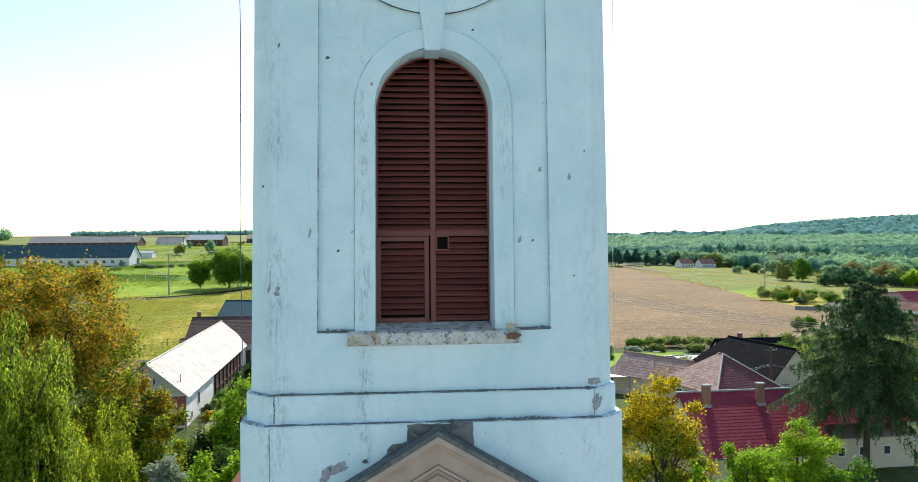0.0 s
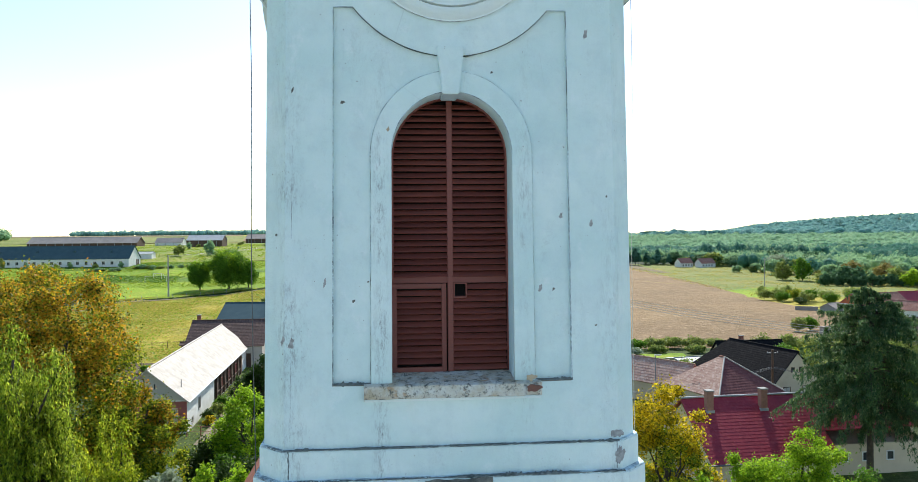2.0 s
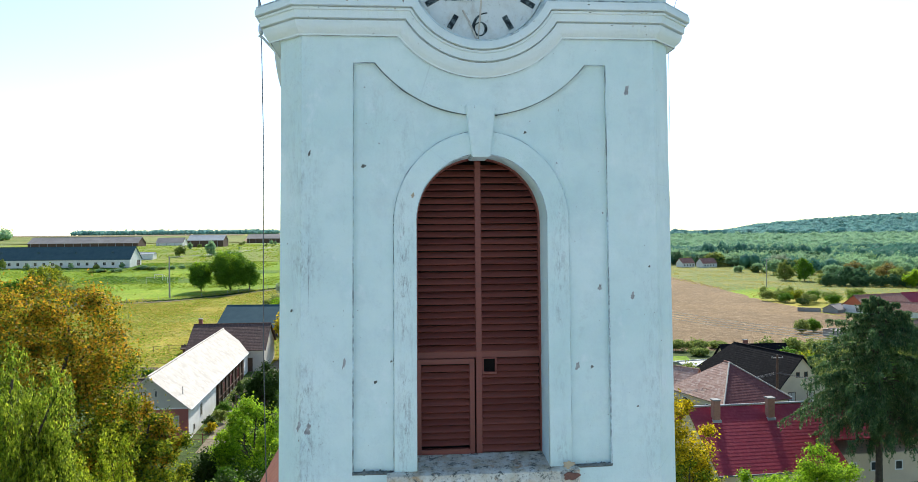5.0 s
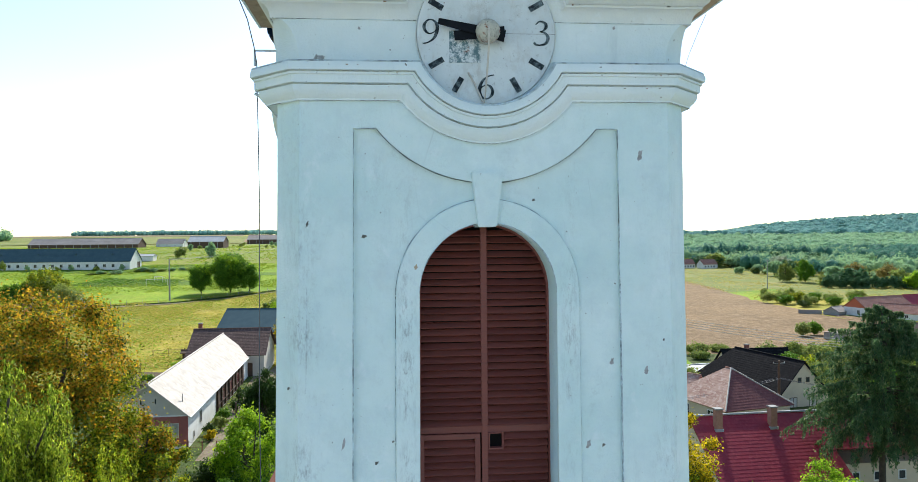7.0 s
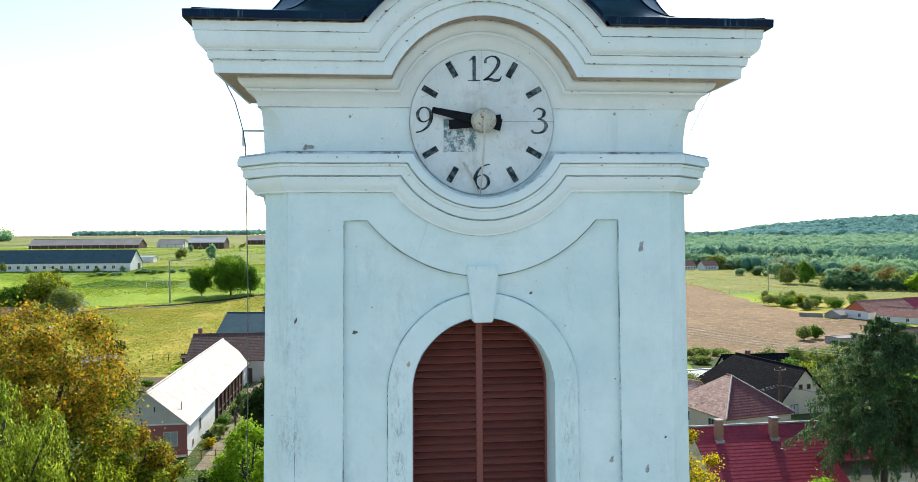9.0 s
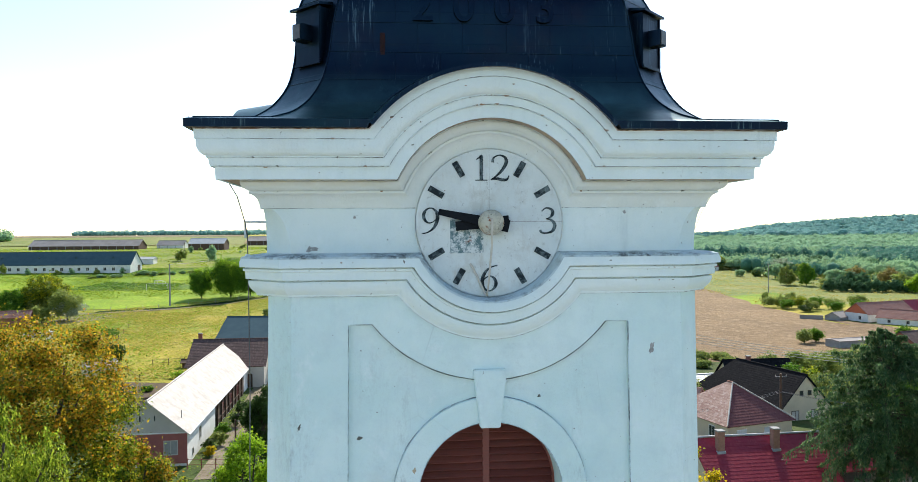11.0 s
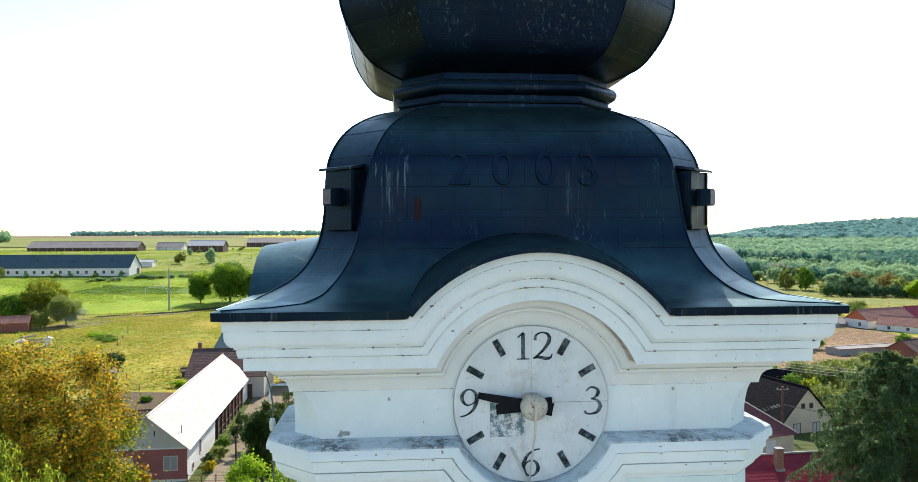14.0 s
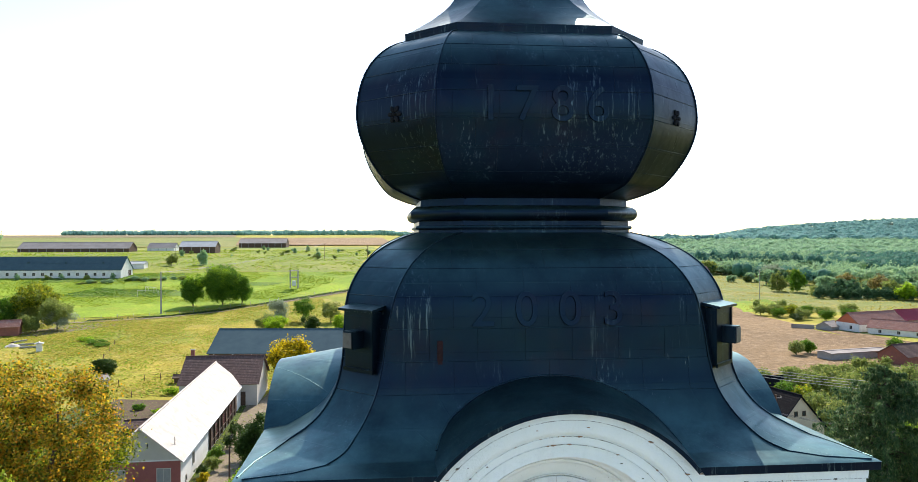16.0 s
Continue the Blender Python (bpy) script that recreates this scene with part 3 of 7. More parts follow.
for i, (x, z, w, h, y) in enumerate(((-1.58, 21.79, 0.09, 0.04, 0.064), (-1.63, 21.78, 0.05, 0.06, 0.064), (-1.22, 22.07, 0.025, 0.03, 0.066), (1.27, 22.11, 0.03, 0.035, 0.066), (-1.95, 22.50, 0.05, 0.03, -0.265), (1.45, 22.66, 0.06, 0.03, -0.36), (1.9, 22.46, 0.05, 0.03, -0.255))):
    part("bare_patch", chip(x, z, w, h, BUFF if i > 3 else BARE, y, 0.1, i + 50), None, tower)


def ring_sweep(name, prof, half, xf, square, up, mat, swell, n=26):
    """A cornice round the four sides that swings round the clock on each of them. prof: height over the clock's middle, and reach."""
    t = 1.0 if square else math.tan(radians(22.5))
    strips = []
    for h, d in prof:
        ring = []
        for k in range(4):
            r = abs(h) + swell
            xi = math.sqrt(r * r - h * h)
            a0 = math.atan2(abs(h), xi)
            us = [(-(xf + d * t), h)]
            for i in range(n + 1):
                a = math.pi - a0 - (math.pi - 2 * a0) * i / n
                us.append((r * math.cos(a), math.copysign(r * math.sin(a), 1 if up else -1)))
            us.append((xf + d * t, h))
            c, s = round(math.cos(k * math.pi / 2)), round(math.sin(k * math.pi / 2))
            for u, v in us:
                x, y = u, -(half + d)
                ring.append((x * c - y * s, CY + x * s + y * c, CLOCK_Z + v))
        strips.append(ring)
    return loft(name, strips, mat, 28, caps=False)


lower_prof = [(-0.27, -0.10), (-0.285, 0.085), (-0.30, 0.15), (-0.345, 0.170), (-0.390, 0.168), (-0.393, 0.122), (-0.402, 0.120), (-0.404, 0.140), (-0.424, 0.140), (-0.428, 0.122), (-0.498, 0.118), (-0.503, 0.072), (-0.513, 0.070), (-0.516, 0.096), (-0.545, 0.094), (-0.58, 0.082), (-0.61, 0.055), (-0.632, 0.030), (-0.648, 0.026), (-0.652, -0.08)]
part("clock_cornice", ring_sweep("clock_cornice", lower_prof, CY, 1.79, False, False, FRESH, 0.406), None, tower, "moulded cornice dipping under the clock")
LEDGE = Mat("weathered_ledge", 0.9)
c = LEDGE.mix(LEDGE.ramp(LEDGE.noise(2.0, 6, 0.7), 0.4, 0.65), (0.60, 0.71, 0.75), (0.46, 0.56, 0.60))
c = LEDGE.mix(LEDGE.mul(LEDGE.ramp(LEDGE.noise(13, 12, 0.88), 0.45, 0.54), LEDGE.ramp(LEDGE.noise(1.6, 5, 0.65), 0.44, 0.60)), c, (0.11, 0.13, 0.135))
LEDGE.color(c).bump(LEDGE.noise(25, 6, 0.7), 0.6, 0.03)
part("cornice_top", ring_sweep("cornice_top", [(-0.266, -0.06), (-0.281, 0.087), (-0.297, 0.153), (-0.312, 0.160), (-0.32, 0.12), (-0.30, -0.06)], CY, 1.79, False, False, LEDGE.m, 0.406), None, tower, "weathered grey ledge of the cornice")
upper_prof = [(0.384, -0.1), (0.384, 0.302), (0.374, 0.304), (0.374, 0.325), (0.481, 0.330), (0.486, 0.358), (0.504, 0.368), (0.553, 0.372), (0.557, 0.384), (0.568, 0.388), (0.578, 0.412), (0.600, 0.434), (0.632, 0.448), (0.675, 0.453), (0.703, 0.452), (0.706, 0.463), (0.79, 0.468), (0.80, -0.1)]
part("main_cornice", ring_sweep("main_cornice", upper_prof, 2.04, 2.04, True, True, FRESH, 0.54), None, tower, "white moulded cornice arching over the clock")
# limewash tinted cream to paint the warm bounce light under the overhang
BED = make_plaster("warm_tinted_limewash", 0.25, (0.68, 0.715, 0.69), (0.78, 0.81, 0.785))
bed_prof = [(0.137, -0.1), (0.137, 0.012), (0.15, 0.014), (0.185, 0.020), (0.22, 0.034), (0.248, 0.058), (0.262, 0.082), (0.266, 0.096), (0.286, 0.098), (0.290, 0.088), (0.298, 0.110), (0.315, 0.138), (0.34, 0.155), (0.365, 0.160), (0.380, 0.152), (0.380, -0.1)]
part("bed_moulding", ring_sweep("bed_moulding", bed_prof, 2.04, 2.04, True, True, BED, 0.54), None, tower, "cream bed moulding under the cornice")
# mottled tan underside, the warm light bounced up from the ground painted in
SOFFIT = Mat("bounce_stained_soffit", 0.9)
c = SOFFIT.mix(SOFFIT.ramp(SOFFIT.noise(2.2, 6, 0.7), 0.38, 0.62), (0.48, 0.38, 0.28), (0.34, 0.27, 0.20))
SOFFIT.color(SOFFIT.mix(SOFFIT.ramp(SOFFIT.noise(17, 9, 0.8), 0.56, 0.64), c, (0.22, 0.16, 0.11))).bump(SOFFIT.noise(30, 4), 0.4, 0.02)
part("soffit", ring_sweep("soffit", [(0.3845, 0.05), (0.3845, 0.302), (0.379, 0.302), (0.379, 0.05)], 2.04, 2.04, True, True, SOFFIT.m, 0.54), None, tower, "tan stained underside of the cornice, warm bounce light painted in")
GRIME_SHADE = Mat("grime_line", 0.95)
GRIME_SHADE.color(GRIME_SHADE.mix(GRIME_SHADE.mul(GRIME_SHADE.ramp(GRIME_SHADE.noise(38, 8, 0.85), 0.46, 0.56), GRIME_SHADE.ramp(GRIME_SHADE.noise(1.6, 4, 0.6), 0.47, 0.62), "ADD"), (0.06, 0.06, 0.058), (0.68, 0.77, 0.79)))
# grime lines above; on the lower cornice they also paint the undercut shade
for prof, half, xf, sq, up, sw, rows in ((upper_prof, 2.04, 2.04, True, True, 0.54, ((0.138, 0.013), (0.378, 0.157), (0.484, 0.361), (0.556, 0.387), (0.705, 0.463))), (lower_prof, CY, 1.79, False, False, 0.406, ((-0.397, 0.123), (-0.508, 0.073), (-0.65, 0.025)))):
    for h, d in rows:
        k = 0.002
        part("grime_line", ring_sweep("grime_line", [(h - k, d - 0.01), (h - k, d + 0.002), (h + k, d + 0.002), (h + k, d - 0.01)], half, xf, sq, up, GRIME_SHADE.m, sw), None, tower)
# paint flaking off along the edges of the cornices
FLAKED = plain("rusty_flaked_paint", (0.34, 0.21, 0.13), (0.19, 0.13, 0.09), 25, 0.95, bump=0.5)
chips = random.Random(23)
for h, d, n in ((0.484, 0.364, 16), (0.556, 0.390, 20), (0.650, 0.452, 7), (0.707, 0.467, 16), (0.286, 0.099, 9), (0.378, 0.158, 9), (0.43, 0.330, 7)):
    r = h + 0.54
    xi = math.sqrt(r * r - h * h)
    a0 = math.atan2(h, xi)
    for i in range(n):
        if chips.random() < 0.55:
            a = chips.uniform(a0 + 0.05, math.pi - a0 - 0.05)
            x, v, turn = r * math.cos(a), r * math.sin(a), a - math.pi / 2
        else:
            x, v, turn = chips.choice((-1, 1)) * chips.uniform(xi + 0.05, 2.0 + d), h, 0.0
        size = chips.choice((0.006, 0.008, 0.011, 0.018))
        part("paint_flake", chip(x, CLOCK_Z + v, size * chips.uniform(1.2, 2.6), size * 0.8, FLAKED if chips.random() < 0.6 else CEMENT, CY - 2.04 - d - 0.003, turn, 400 + i + int(h * 900)), None, tower)
for h, d, n in ((-0.345, 0.171, 5), (-0.414, 0.141, 7), (-0.53, 0.097, 6)):
    r = -h + 0.406
    xi = math.sqrt(r * r - h * h)
    for i in range(n):
        x = chips.choice((-1, 1)) * chips.uniform(xi + 0.05, 1.75)
        size = chips.choice((0.005, 0.007, 0.011))
        part("paint_flake", chip(x, CLOCK_Z + h, size * 2, size * 0.8, CEMENT if i % 2 else FLAKED, -d - 0.003, 0.0, 700 + i + int(-h * 900)), None, tower)
rings = []
for z, b in [(21.6, 1.79), (21.75, 1.79)] + [(21.75 + 0.42 * math.sin(i * math.pi / 16), 1.79 + 0.245 * (1 - math.cos(i * math.pi / 16))) for i in range(1, 9)] + [(22.3, 2.035), (22.85, 2.035)]:
    rings.append(octa(2.04, b, z))
RUSTY = Mat("rusted_edge", 0.9)
RUSTY.color(RUSTY.mix(RUSTY.ramp(RUSTY.noise(9, 8, 0.8), 0.44, 0.58), (0.16, 0.065, 0.03), (0.62, 0.62, 0.58)))
part("rust_line", ring_sweep("rust_line", [(0.782, 0.46), (0.782, 0.471), (0.791, 0.471), (0.791, 0.46)], 2.04, 2.04, True, True, RUSTY.m, 0.54), None, tower, "rust stain under the roof edge")
part("frieze", loft("frieze", rings, FRESH, 20), None, tower)

# roof: lower bell, neck, bulb, cap
BELL = [(22.808, 2.572, 2.562), (22.875, 2.575, 2.565), (22.89, 2.54, 2.50), (22.92, 2.36, 1.90), (22.98, 2.24, 1.76), (23.06, 2.10, 1.68), (23.17, 1.98, 1.60), (23.36, 1.87, 1.51), (23.6, 1.815, 1.455), (23.85, 1.80, 1.42), (24.1, 1.785, 1.37), (24.25, 1.745, 1.32), (24.4, 1.665, 1.24), (24.52, 1.555, 1.14), (24.62, 1.41, 1.01), (24.69, 1.26, 0.87), (24.74, 1.10, 0.70)]


def bell_at(z):
    zs = [p[0] for p in BELL]
    return float(np.interp(z, zs, [p[1] for p in BELL])), float(np.interp(z, zs, [p[2] for p in BELL]))


def refine(rows, n=4):
    """Smooth curve through the rows."""
    out = []
    for i in range(len(rows) - 1):
        p0, p1, p2, p3 = (np.array(rows[min(max(i + k, 0), len(rows) - 1)]) for k in (-1, 0, 1, 2))
        for j in range(n):
            s = j / n
            out.append(tuple(0.5 * (2 * p1 + (p2 - p0) * s + (2 * p0 - 5 * p1 + 4 * p2 - p3) * s * s + (3 * p1 - p0 - 3 * p2 + p3) * s ** 3)))
    return out + [rows[-1]]


def octa_loft(name, rows, mat, smooth=22):
    return loft(name, [octa(a, b, z) for z, a, b in rows], mat, smooth)


BELLS = BELL[:3] + refine(BELL[3:])
HR = 1.345


def bell_ring(a, b, z):
    """One level of the bell; under the hoods it draws back behind the cornice."""
    ring = []
    dz = z - CLOCK_Z
    xi = math.sqrt(HR * HR - dz * dz) if dz < HR else 0.0
    for k in range(4):
        c, s = round(math.cos(k * math.pi / 2)), round(math.sin(k * math.pi / 2))
        us = [-b + (b - xi) * i / 4 for i in range(5)] if xi < b else [-b] * 5
        side = [(u, a) for u in us]
        mid = [(-xi + 2 * xi * i / 6, min(a, 1.9)) for i in range(7)]
        if not xi:
            mid = [(0.0, a)] * 7
            side = [(-b + b * i / 4, a) for i in range(5)]
        for u, d in side + mid + [(-u, d) for u, d in reversed(side)]:
            ring.append((u * c + d * s, CY + u * s - d * c, z))
    return ring


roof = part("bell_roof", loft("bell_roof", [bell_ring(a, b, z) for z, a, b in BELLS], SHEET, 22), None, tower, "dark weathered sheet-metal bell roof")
BULB = [(25.07, 1.06, 0.65), (25.12, 1.21, 0.74), (25.22, 1.40, 0.85), (25.45, 1.57, 0.935), (25.68, 1.67, 0.98), (25.9, 1.70, 0.985), (26.15, 1.665, 0.97), (26.36, 1.58, 0.925), (26.52, 1.45, 0.865), (26.62, 1.30, 0.80), (26.67, 1.15, 0.72)]
part("neck", octa_loft("neck", [(24.72, 1.10, 0.69), (25.1, 1.07, 0.67)], SHEET), None, tower)
part("neck_roll", octa_loft("neck_roll", [(24.93 + 0.075 * math.sin(a), 1.095 + 0.08 * math.cos(a), 0.685 + 0.04 * math.cos(a)) for a in [math.pi * (i / 8 - 0.5) for i in range(9)]], SHEET, 40), None, tower)
part("neck_roll", octa_loft("neck_roll", [(24.79 + 0.02 * math.sin(a), 1.105 + 0.02 * math.cos(a), 0.695 + 0.01 * math.cos(a)) for a in [math.pi * (i / 4 - 0.5) for i in range(5)]], SHEET, 40), None, tower)
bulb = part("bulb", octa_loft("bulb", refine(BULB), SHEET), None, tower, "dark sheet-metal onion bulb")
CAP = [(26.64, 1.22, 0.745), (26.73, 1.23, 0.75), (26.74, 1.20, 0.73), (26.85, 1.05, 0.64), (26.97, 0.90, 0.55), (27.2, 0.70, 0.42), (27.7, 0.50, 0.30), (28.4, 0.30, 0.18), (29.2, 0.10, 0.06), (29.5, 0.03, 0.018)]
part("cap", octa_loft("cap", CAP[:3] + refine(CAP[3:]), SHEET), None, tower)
for rows, nm in ([BELLS[2]] + [(22.902, 2.47, 2.14)] + BELLS[3:], "hip_seam"), (refine(BULB), "hip_seam"):
    for j in range(8):
        pts = [octa(a + 0.004, b + 0.002, z)[j] for z, a, b in rows]
        part(nm, tube(nm, pts, 0.008, SHEET, 1), None, roof)
for rows, zs in ((BELLS[3:], (23.35, 23.62, 23.9, 24.18, 24.42, 24.58)), (refine(BULB), (25.3, 25.52, 25.76, 26.0, 26.24, 26.45))):
    zz = [p[0] for p in rows]
    for i, zc in enumerate(zs):
        a, b = float(np.interp(zc, zz, [p[1] for p in rows])), float(np.interp(zc, zz, [p[2] for p in rows]))
        ring = octa(a + 0.001, b + 0.001, zc)
        part("sheet_lap", tube("sheet_lap", ring + ring[:1], 0.0028, SHEET, 1), None, roof if zc < 24.7 else bulb)
        z1 = zs[i + 1] if i + 1 < len(zs) else zc + 0.15
        for j in range(-3, 4):
            x = (j + (0.5 if i % 2 else 0.0)) * 0.42
            if abs(x) < b - 0.1:
                up = [(x, CY - float(np.interp(q, zz, [p[1] for p in rows])) - 0.001, q) for q in np.linspace(zc, z1, 5)]
                part("sheet_lap", tube("sheet_lap", up, 0.002, SHEET, 1), None, roof if zc < 24.7 else bulb)
# arched hoods over the four clocks, widening a little backwards
HOOD_RISE = 0.215
lo = math.asin(0.83 / HR)
hood = []
for k in range(7):
    u = k / 6
    y, r1 = 2.585 - 1.285 * u, HR + HOOD_RISE * u
    angles = [lo + (math.pi - 2 * lo) * i / 32 for i in range(33)]
    ring = [(r1 * math.cos(q), -y, CLOCK_Z + r1 * math.sin(q)) for q in angles]
    ring += [((r1 - 0.035) * math.cos(q), -y, CLOCK_Z + (r1 - 0.035) * math.sin(q)) for q in reversed(angles)]
    hood.append(ring)
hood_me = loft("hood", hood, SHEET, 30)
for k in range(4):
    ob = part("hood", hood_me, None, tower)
    ob.matrix_parent_inverse = Matrix.Translation((0, 0, 3.2))
    ob.matrix_basis = Matrix.Rotation(k * math.pi / 2, 4, "Z")

seam = []
for i in range(49):
    q = math.pi * (0.5 + (i / 48 - 0.5) * 0.52)
    u = 0.0
    while u < 1 and 2.585 - 1.285 * u > bell_at(CLOCK_Z + (HR + HOOD_RISE * u) * math.sin(q))[0]:
        u += 0.01
    r1 = HR + HOOD_RISE * u
    seam.append((r1 * math.cos(q), -(2.585 - 1.285 * u) - 0.004, CLOCK_Z + r1 * math.sin(q) + 0.003))
hood_seam = part("hood_seam", tube("hood_seam", seam, 0.010, SHEET, 1), None, tower)
hood_seam.matrix_parent_inverse = Matrix.Translation((0, 0, 3.2))
for x, y, z in seam[2:-2:2]:
    rivet = bmesh.new()
    bmesh.ops.create_uvsphere(rivet, u_segments=6, v_segments=4, radius=0.011, matrix=Matrix.Translation((x, y - 0.008, z)))
    rivet = part("rivet", rivet, SHEET, hood_seam, local=True)

# embossed years
for txt, zc, x0, dx, size, rows, lean in (("2003", 24.05, -0.585, 0.39, 0.30, BELL, 9), ("1786", 25.87, -0.50, 0.325, 0.31, BULB, 0)):
    for i, ch in enumerate(txt):
        a = float(np.interp(zc, [p[0] for p in rows], [p[1] for p in rows]))
        ob = part("year_figure", text_mesh(ch, size, 0.003, SHEET, 0.003), None, tower, "embossed metal figure " + ch)
        ob.matrix_parent_inverse = Matrix.Translation((0, -CY, 3.2))
        ob.matrix_basis = Matrix.Translation((x0 + dx * i, CY - a - 0.012, zc)) @ Matrix.Rotation(radians(90 - lean), 4, "X")
# rosettes and hatch boxes on the cut corners
ros = bmesh.new()
for i in range(6):
    a = i * math.pi / 3
    bmesh.ops.create_uvsphere(ros, u_segments=8, v_segments=5, radius=1, matrix=Matrix.Translation((0.052 * math.cos(a), 0, 0.052 * math.sin(a))) @ Matrix.Rotation(-a, 4, "Y") @ Matrix.Diagonal((0.034, 0.016, 0.022, 1)))
bmesh.ops.create_uvsphere(ros, u_segments=8, v_segments=5, radius=0.018)
ros_me = bpy.data.meshes.new("rosette")
ros.to_mesh(ros_me)
ros.free()
ros_me.materials.append(BLACK)


def hatch_meshes():
    body = box(-0.21, 0.21, -0.10, 0.25, -0.31, 0.29, 0.008)
    lid = bmesh.new()
    v = [lid.verts.new(p) for p in ((-0.25, -0.15, 0.29), (0.25, -0.15, 0.29), (0.25, 0.3, 0.36), (-0.25, 0.3, 0.36), (-0.25, -0.15, 0.315), (0.25, -0.15, 0.315), (0.25, 0.3, 0.40), (-0.25, 0.3, 0.40))]
    for f in ((0, 1, 2, 3), (7, 6, 5, 4), (0, 4, 5, 1), (1, 5, 6, 2), (2, 6, 7, 3), (3, 7, 4, 0)):
        lid.faces.new([v[i] for i in f])
    vent = box(-0.075, 0.075, -0.25, -0.09, -0.08, 0.10, 0.006)
    rim = box(-0.22, 0.22, -0.115, -0.09, -0.33, -0.29, 0.004)
    box(0.185, 0.22, -0.115, -0.09, -0.29, 0.29, 0.004, rim)
    return body, lid, vent, rim


for k in range(4):
    ang = radians(45 + 90 * k)
    a, b = bell_at(23.82)
    d = (a + b) / math.sqrt(2) - 0.04
    m = Matrix.Translation((0, CY, 0)) @ Matrix.Rotation(ang, 4, "Z")
    body, lid, vent, rim = hatch_meshes()
    hb = part("roof_hatch", body, SHEET, tower, "boxed metal roof hatch with a small vent")
    hb.matrix_parent_inverse = Matrix.Translation((0, -CY, 3.2))
    hb.matrix_basis = m @ Matrix.Translation((0, -d - 0.03, 23.80)) @ Matrix.Scale(0.86, 4)
    for nm, bmm in (("hatch_lid", lid), ("vent_hood", vent), ("hatch_rim", rim)):
        part(nm, bmm, SHEET, hb, local=True)
    grille = part("vent_grille", box(-0.06, 0.06, -0.258, -0.248, -0.065, 0.085), WIRE, hb, "dull zinc vent cover", local=True)
    d = (1.70 + 0.985) / math.sqrt(2)
    ob = part("rosette", ros_me, None, tower, "black metal six-petal rosette")
    ob.matrix_parent_inverse = Matrix.Translation((0, -CY, 3.2))
    ob.matrix_basis = m @ Matrix.Translation((0, -d - 0.005, 25.83))
a, b = bell_at(23.75)
part("rusty_slot", box(-0.985, -0.935, CY - a - 0.012, CY - a + 0.1, 23.59, 23.80, 0.005), RUST, tower, "rusted iron slot")

# the gable over the portal
ped = empty("portal_gable", 0, -0.3, 13.0, label="tan rendered gable with dark weathered coping on the tower front", category="gable")


def rake(name, offs, y0, y1, mat, top=15.95, run=2.0, slope=0.585):
    """A bent bar along both slopes; offs: distances under the top, measured upright."""
    lo, hi = offs
    return plate(name, [[(0, top - lo), (run, top - lo - run * slope), (run, top - hi - run * slope), (0, top - hi), (-run, top - hi - run * slope), (-run, top - lo - run * slope)]], y0, y1, mat, 0.008)


part("coping", rake("coping", (0.0, 0.055), -0.38, -0.08, CEMENT), None, ped)
part("moulding", rake("moulding", (0.055, 0.13), -0.39, -0.1, SANDSTONE), None, ped)
part("moulding", rake("moulding", (0.13, 0.18), -0.35, -0.1, SANDSTONE), None, ped)
part("moulding", rake("moulding", (0.18, 0.38), -0.31, -0.1, SANDSTONE), None, ped)
part("moulding", rake("moulding", (0.38, 0.42), -0.34, -0.1, SANDSTONE), None, ped)
part("tympanum", plate("tympanum", [[(0, 15.5), (2.0, 14.33), (2.0, 13.0), (-2.0, 13.0), (-2.0, 14.33)]], -0.25, -0.1, SANDSTONE), None, ped)
part("moulding", rake("moulding", (0.50, 0.54), -0.28, -0.1, SANDSTONE), None, ped)
def ragged(corners, rough, seed):
    """An outline whose straight sides are torn."""
    pts = []
    for (x0, z0), (x1, z1) in zip(corners, corners[1:] + corners[:1]):
        n = max(3, int(math.hypot(x1 - x0, z1 - z0) / 0.02))
        for i in range(n):
            x, z = x0 + (x1 - x0) * i / n, z0 + (z1 - z0) * i / n
            pts.append((x + rough * noise.noise((x * 9, z * 9, seed)) + 0.4 * rough * noise.noise((x * 31, z * 31, seed)), z + rough * 0.6 * noise.noise((x * 9, z * 9, seed + 5))))
    return pts


SCAR = Mat("torn_render", 0.95)
c = SCAR.mix(SCAR.ramp(SCAR.noise(5, 8, 0.8), 0.40, 0.60), (0.12, 0.13, 0.125), (0.30, 0.30, 0.27))
SCAR.color(SCAR.mix(SCAR.ramp(SCAR.noise(14, 8, 0.8), 0.60, 0.66), c, (0.46, 0.42, 0.36))).bump(SCAR.noise(20, 8, 0.8), 1.0, 0.04)
part("plaster_scar", plate("plaster_scar", [ragged([(-0.33, 15.968), (0.41, 15.968), (0.42, 15.70), (0.3, 15.6), (-0.33, 15.6)], 0.03, 1.0)], -0.114, -0.09, SCAR.m, 0.003), None, ped, "torn dark render over the gable")
part("plaster_scar", plate("plaster_scar", [ragged([(-0.50, 15.74), (-0.34, 15.78), (-0.34, 15.55), (-0.62, 15.56)], 0.06, 2.0)], -0.113, -0.09, SCAR.m, 0.003), None, ped)

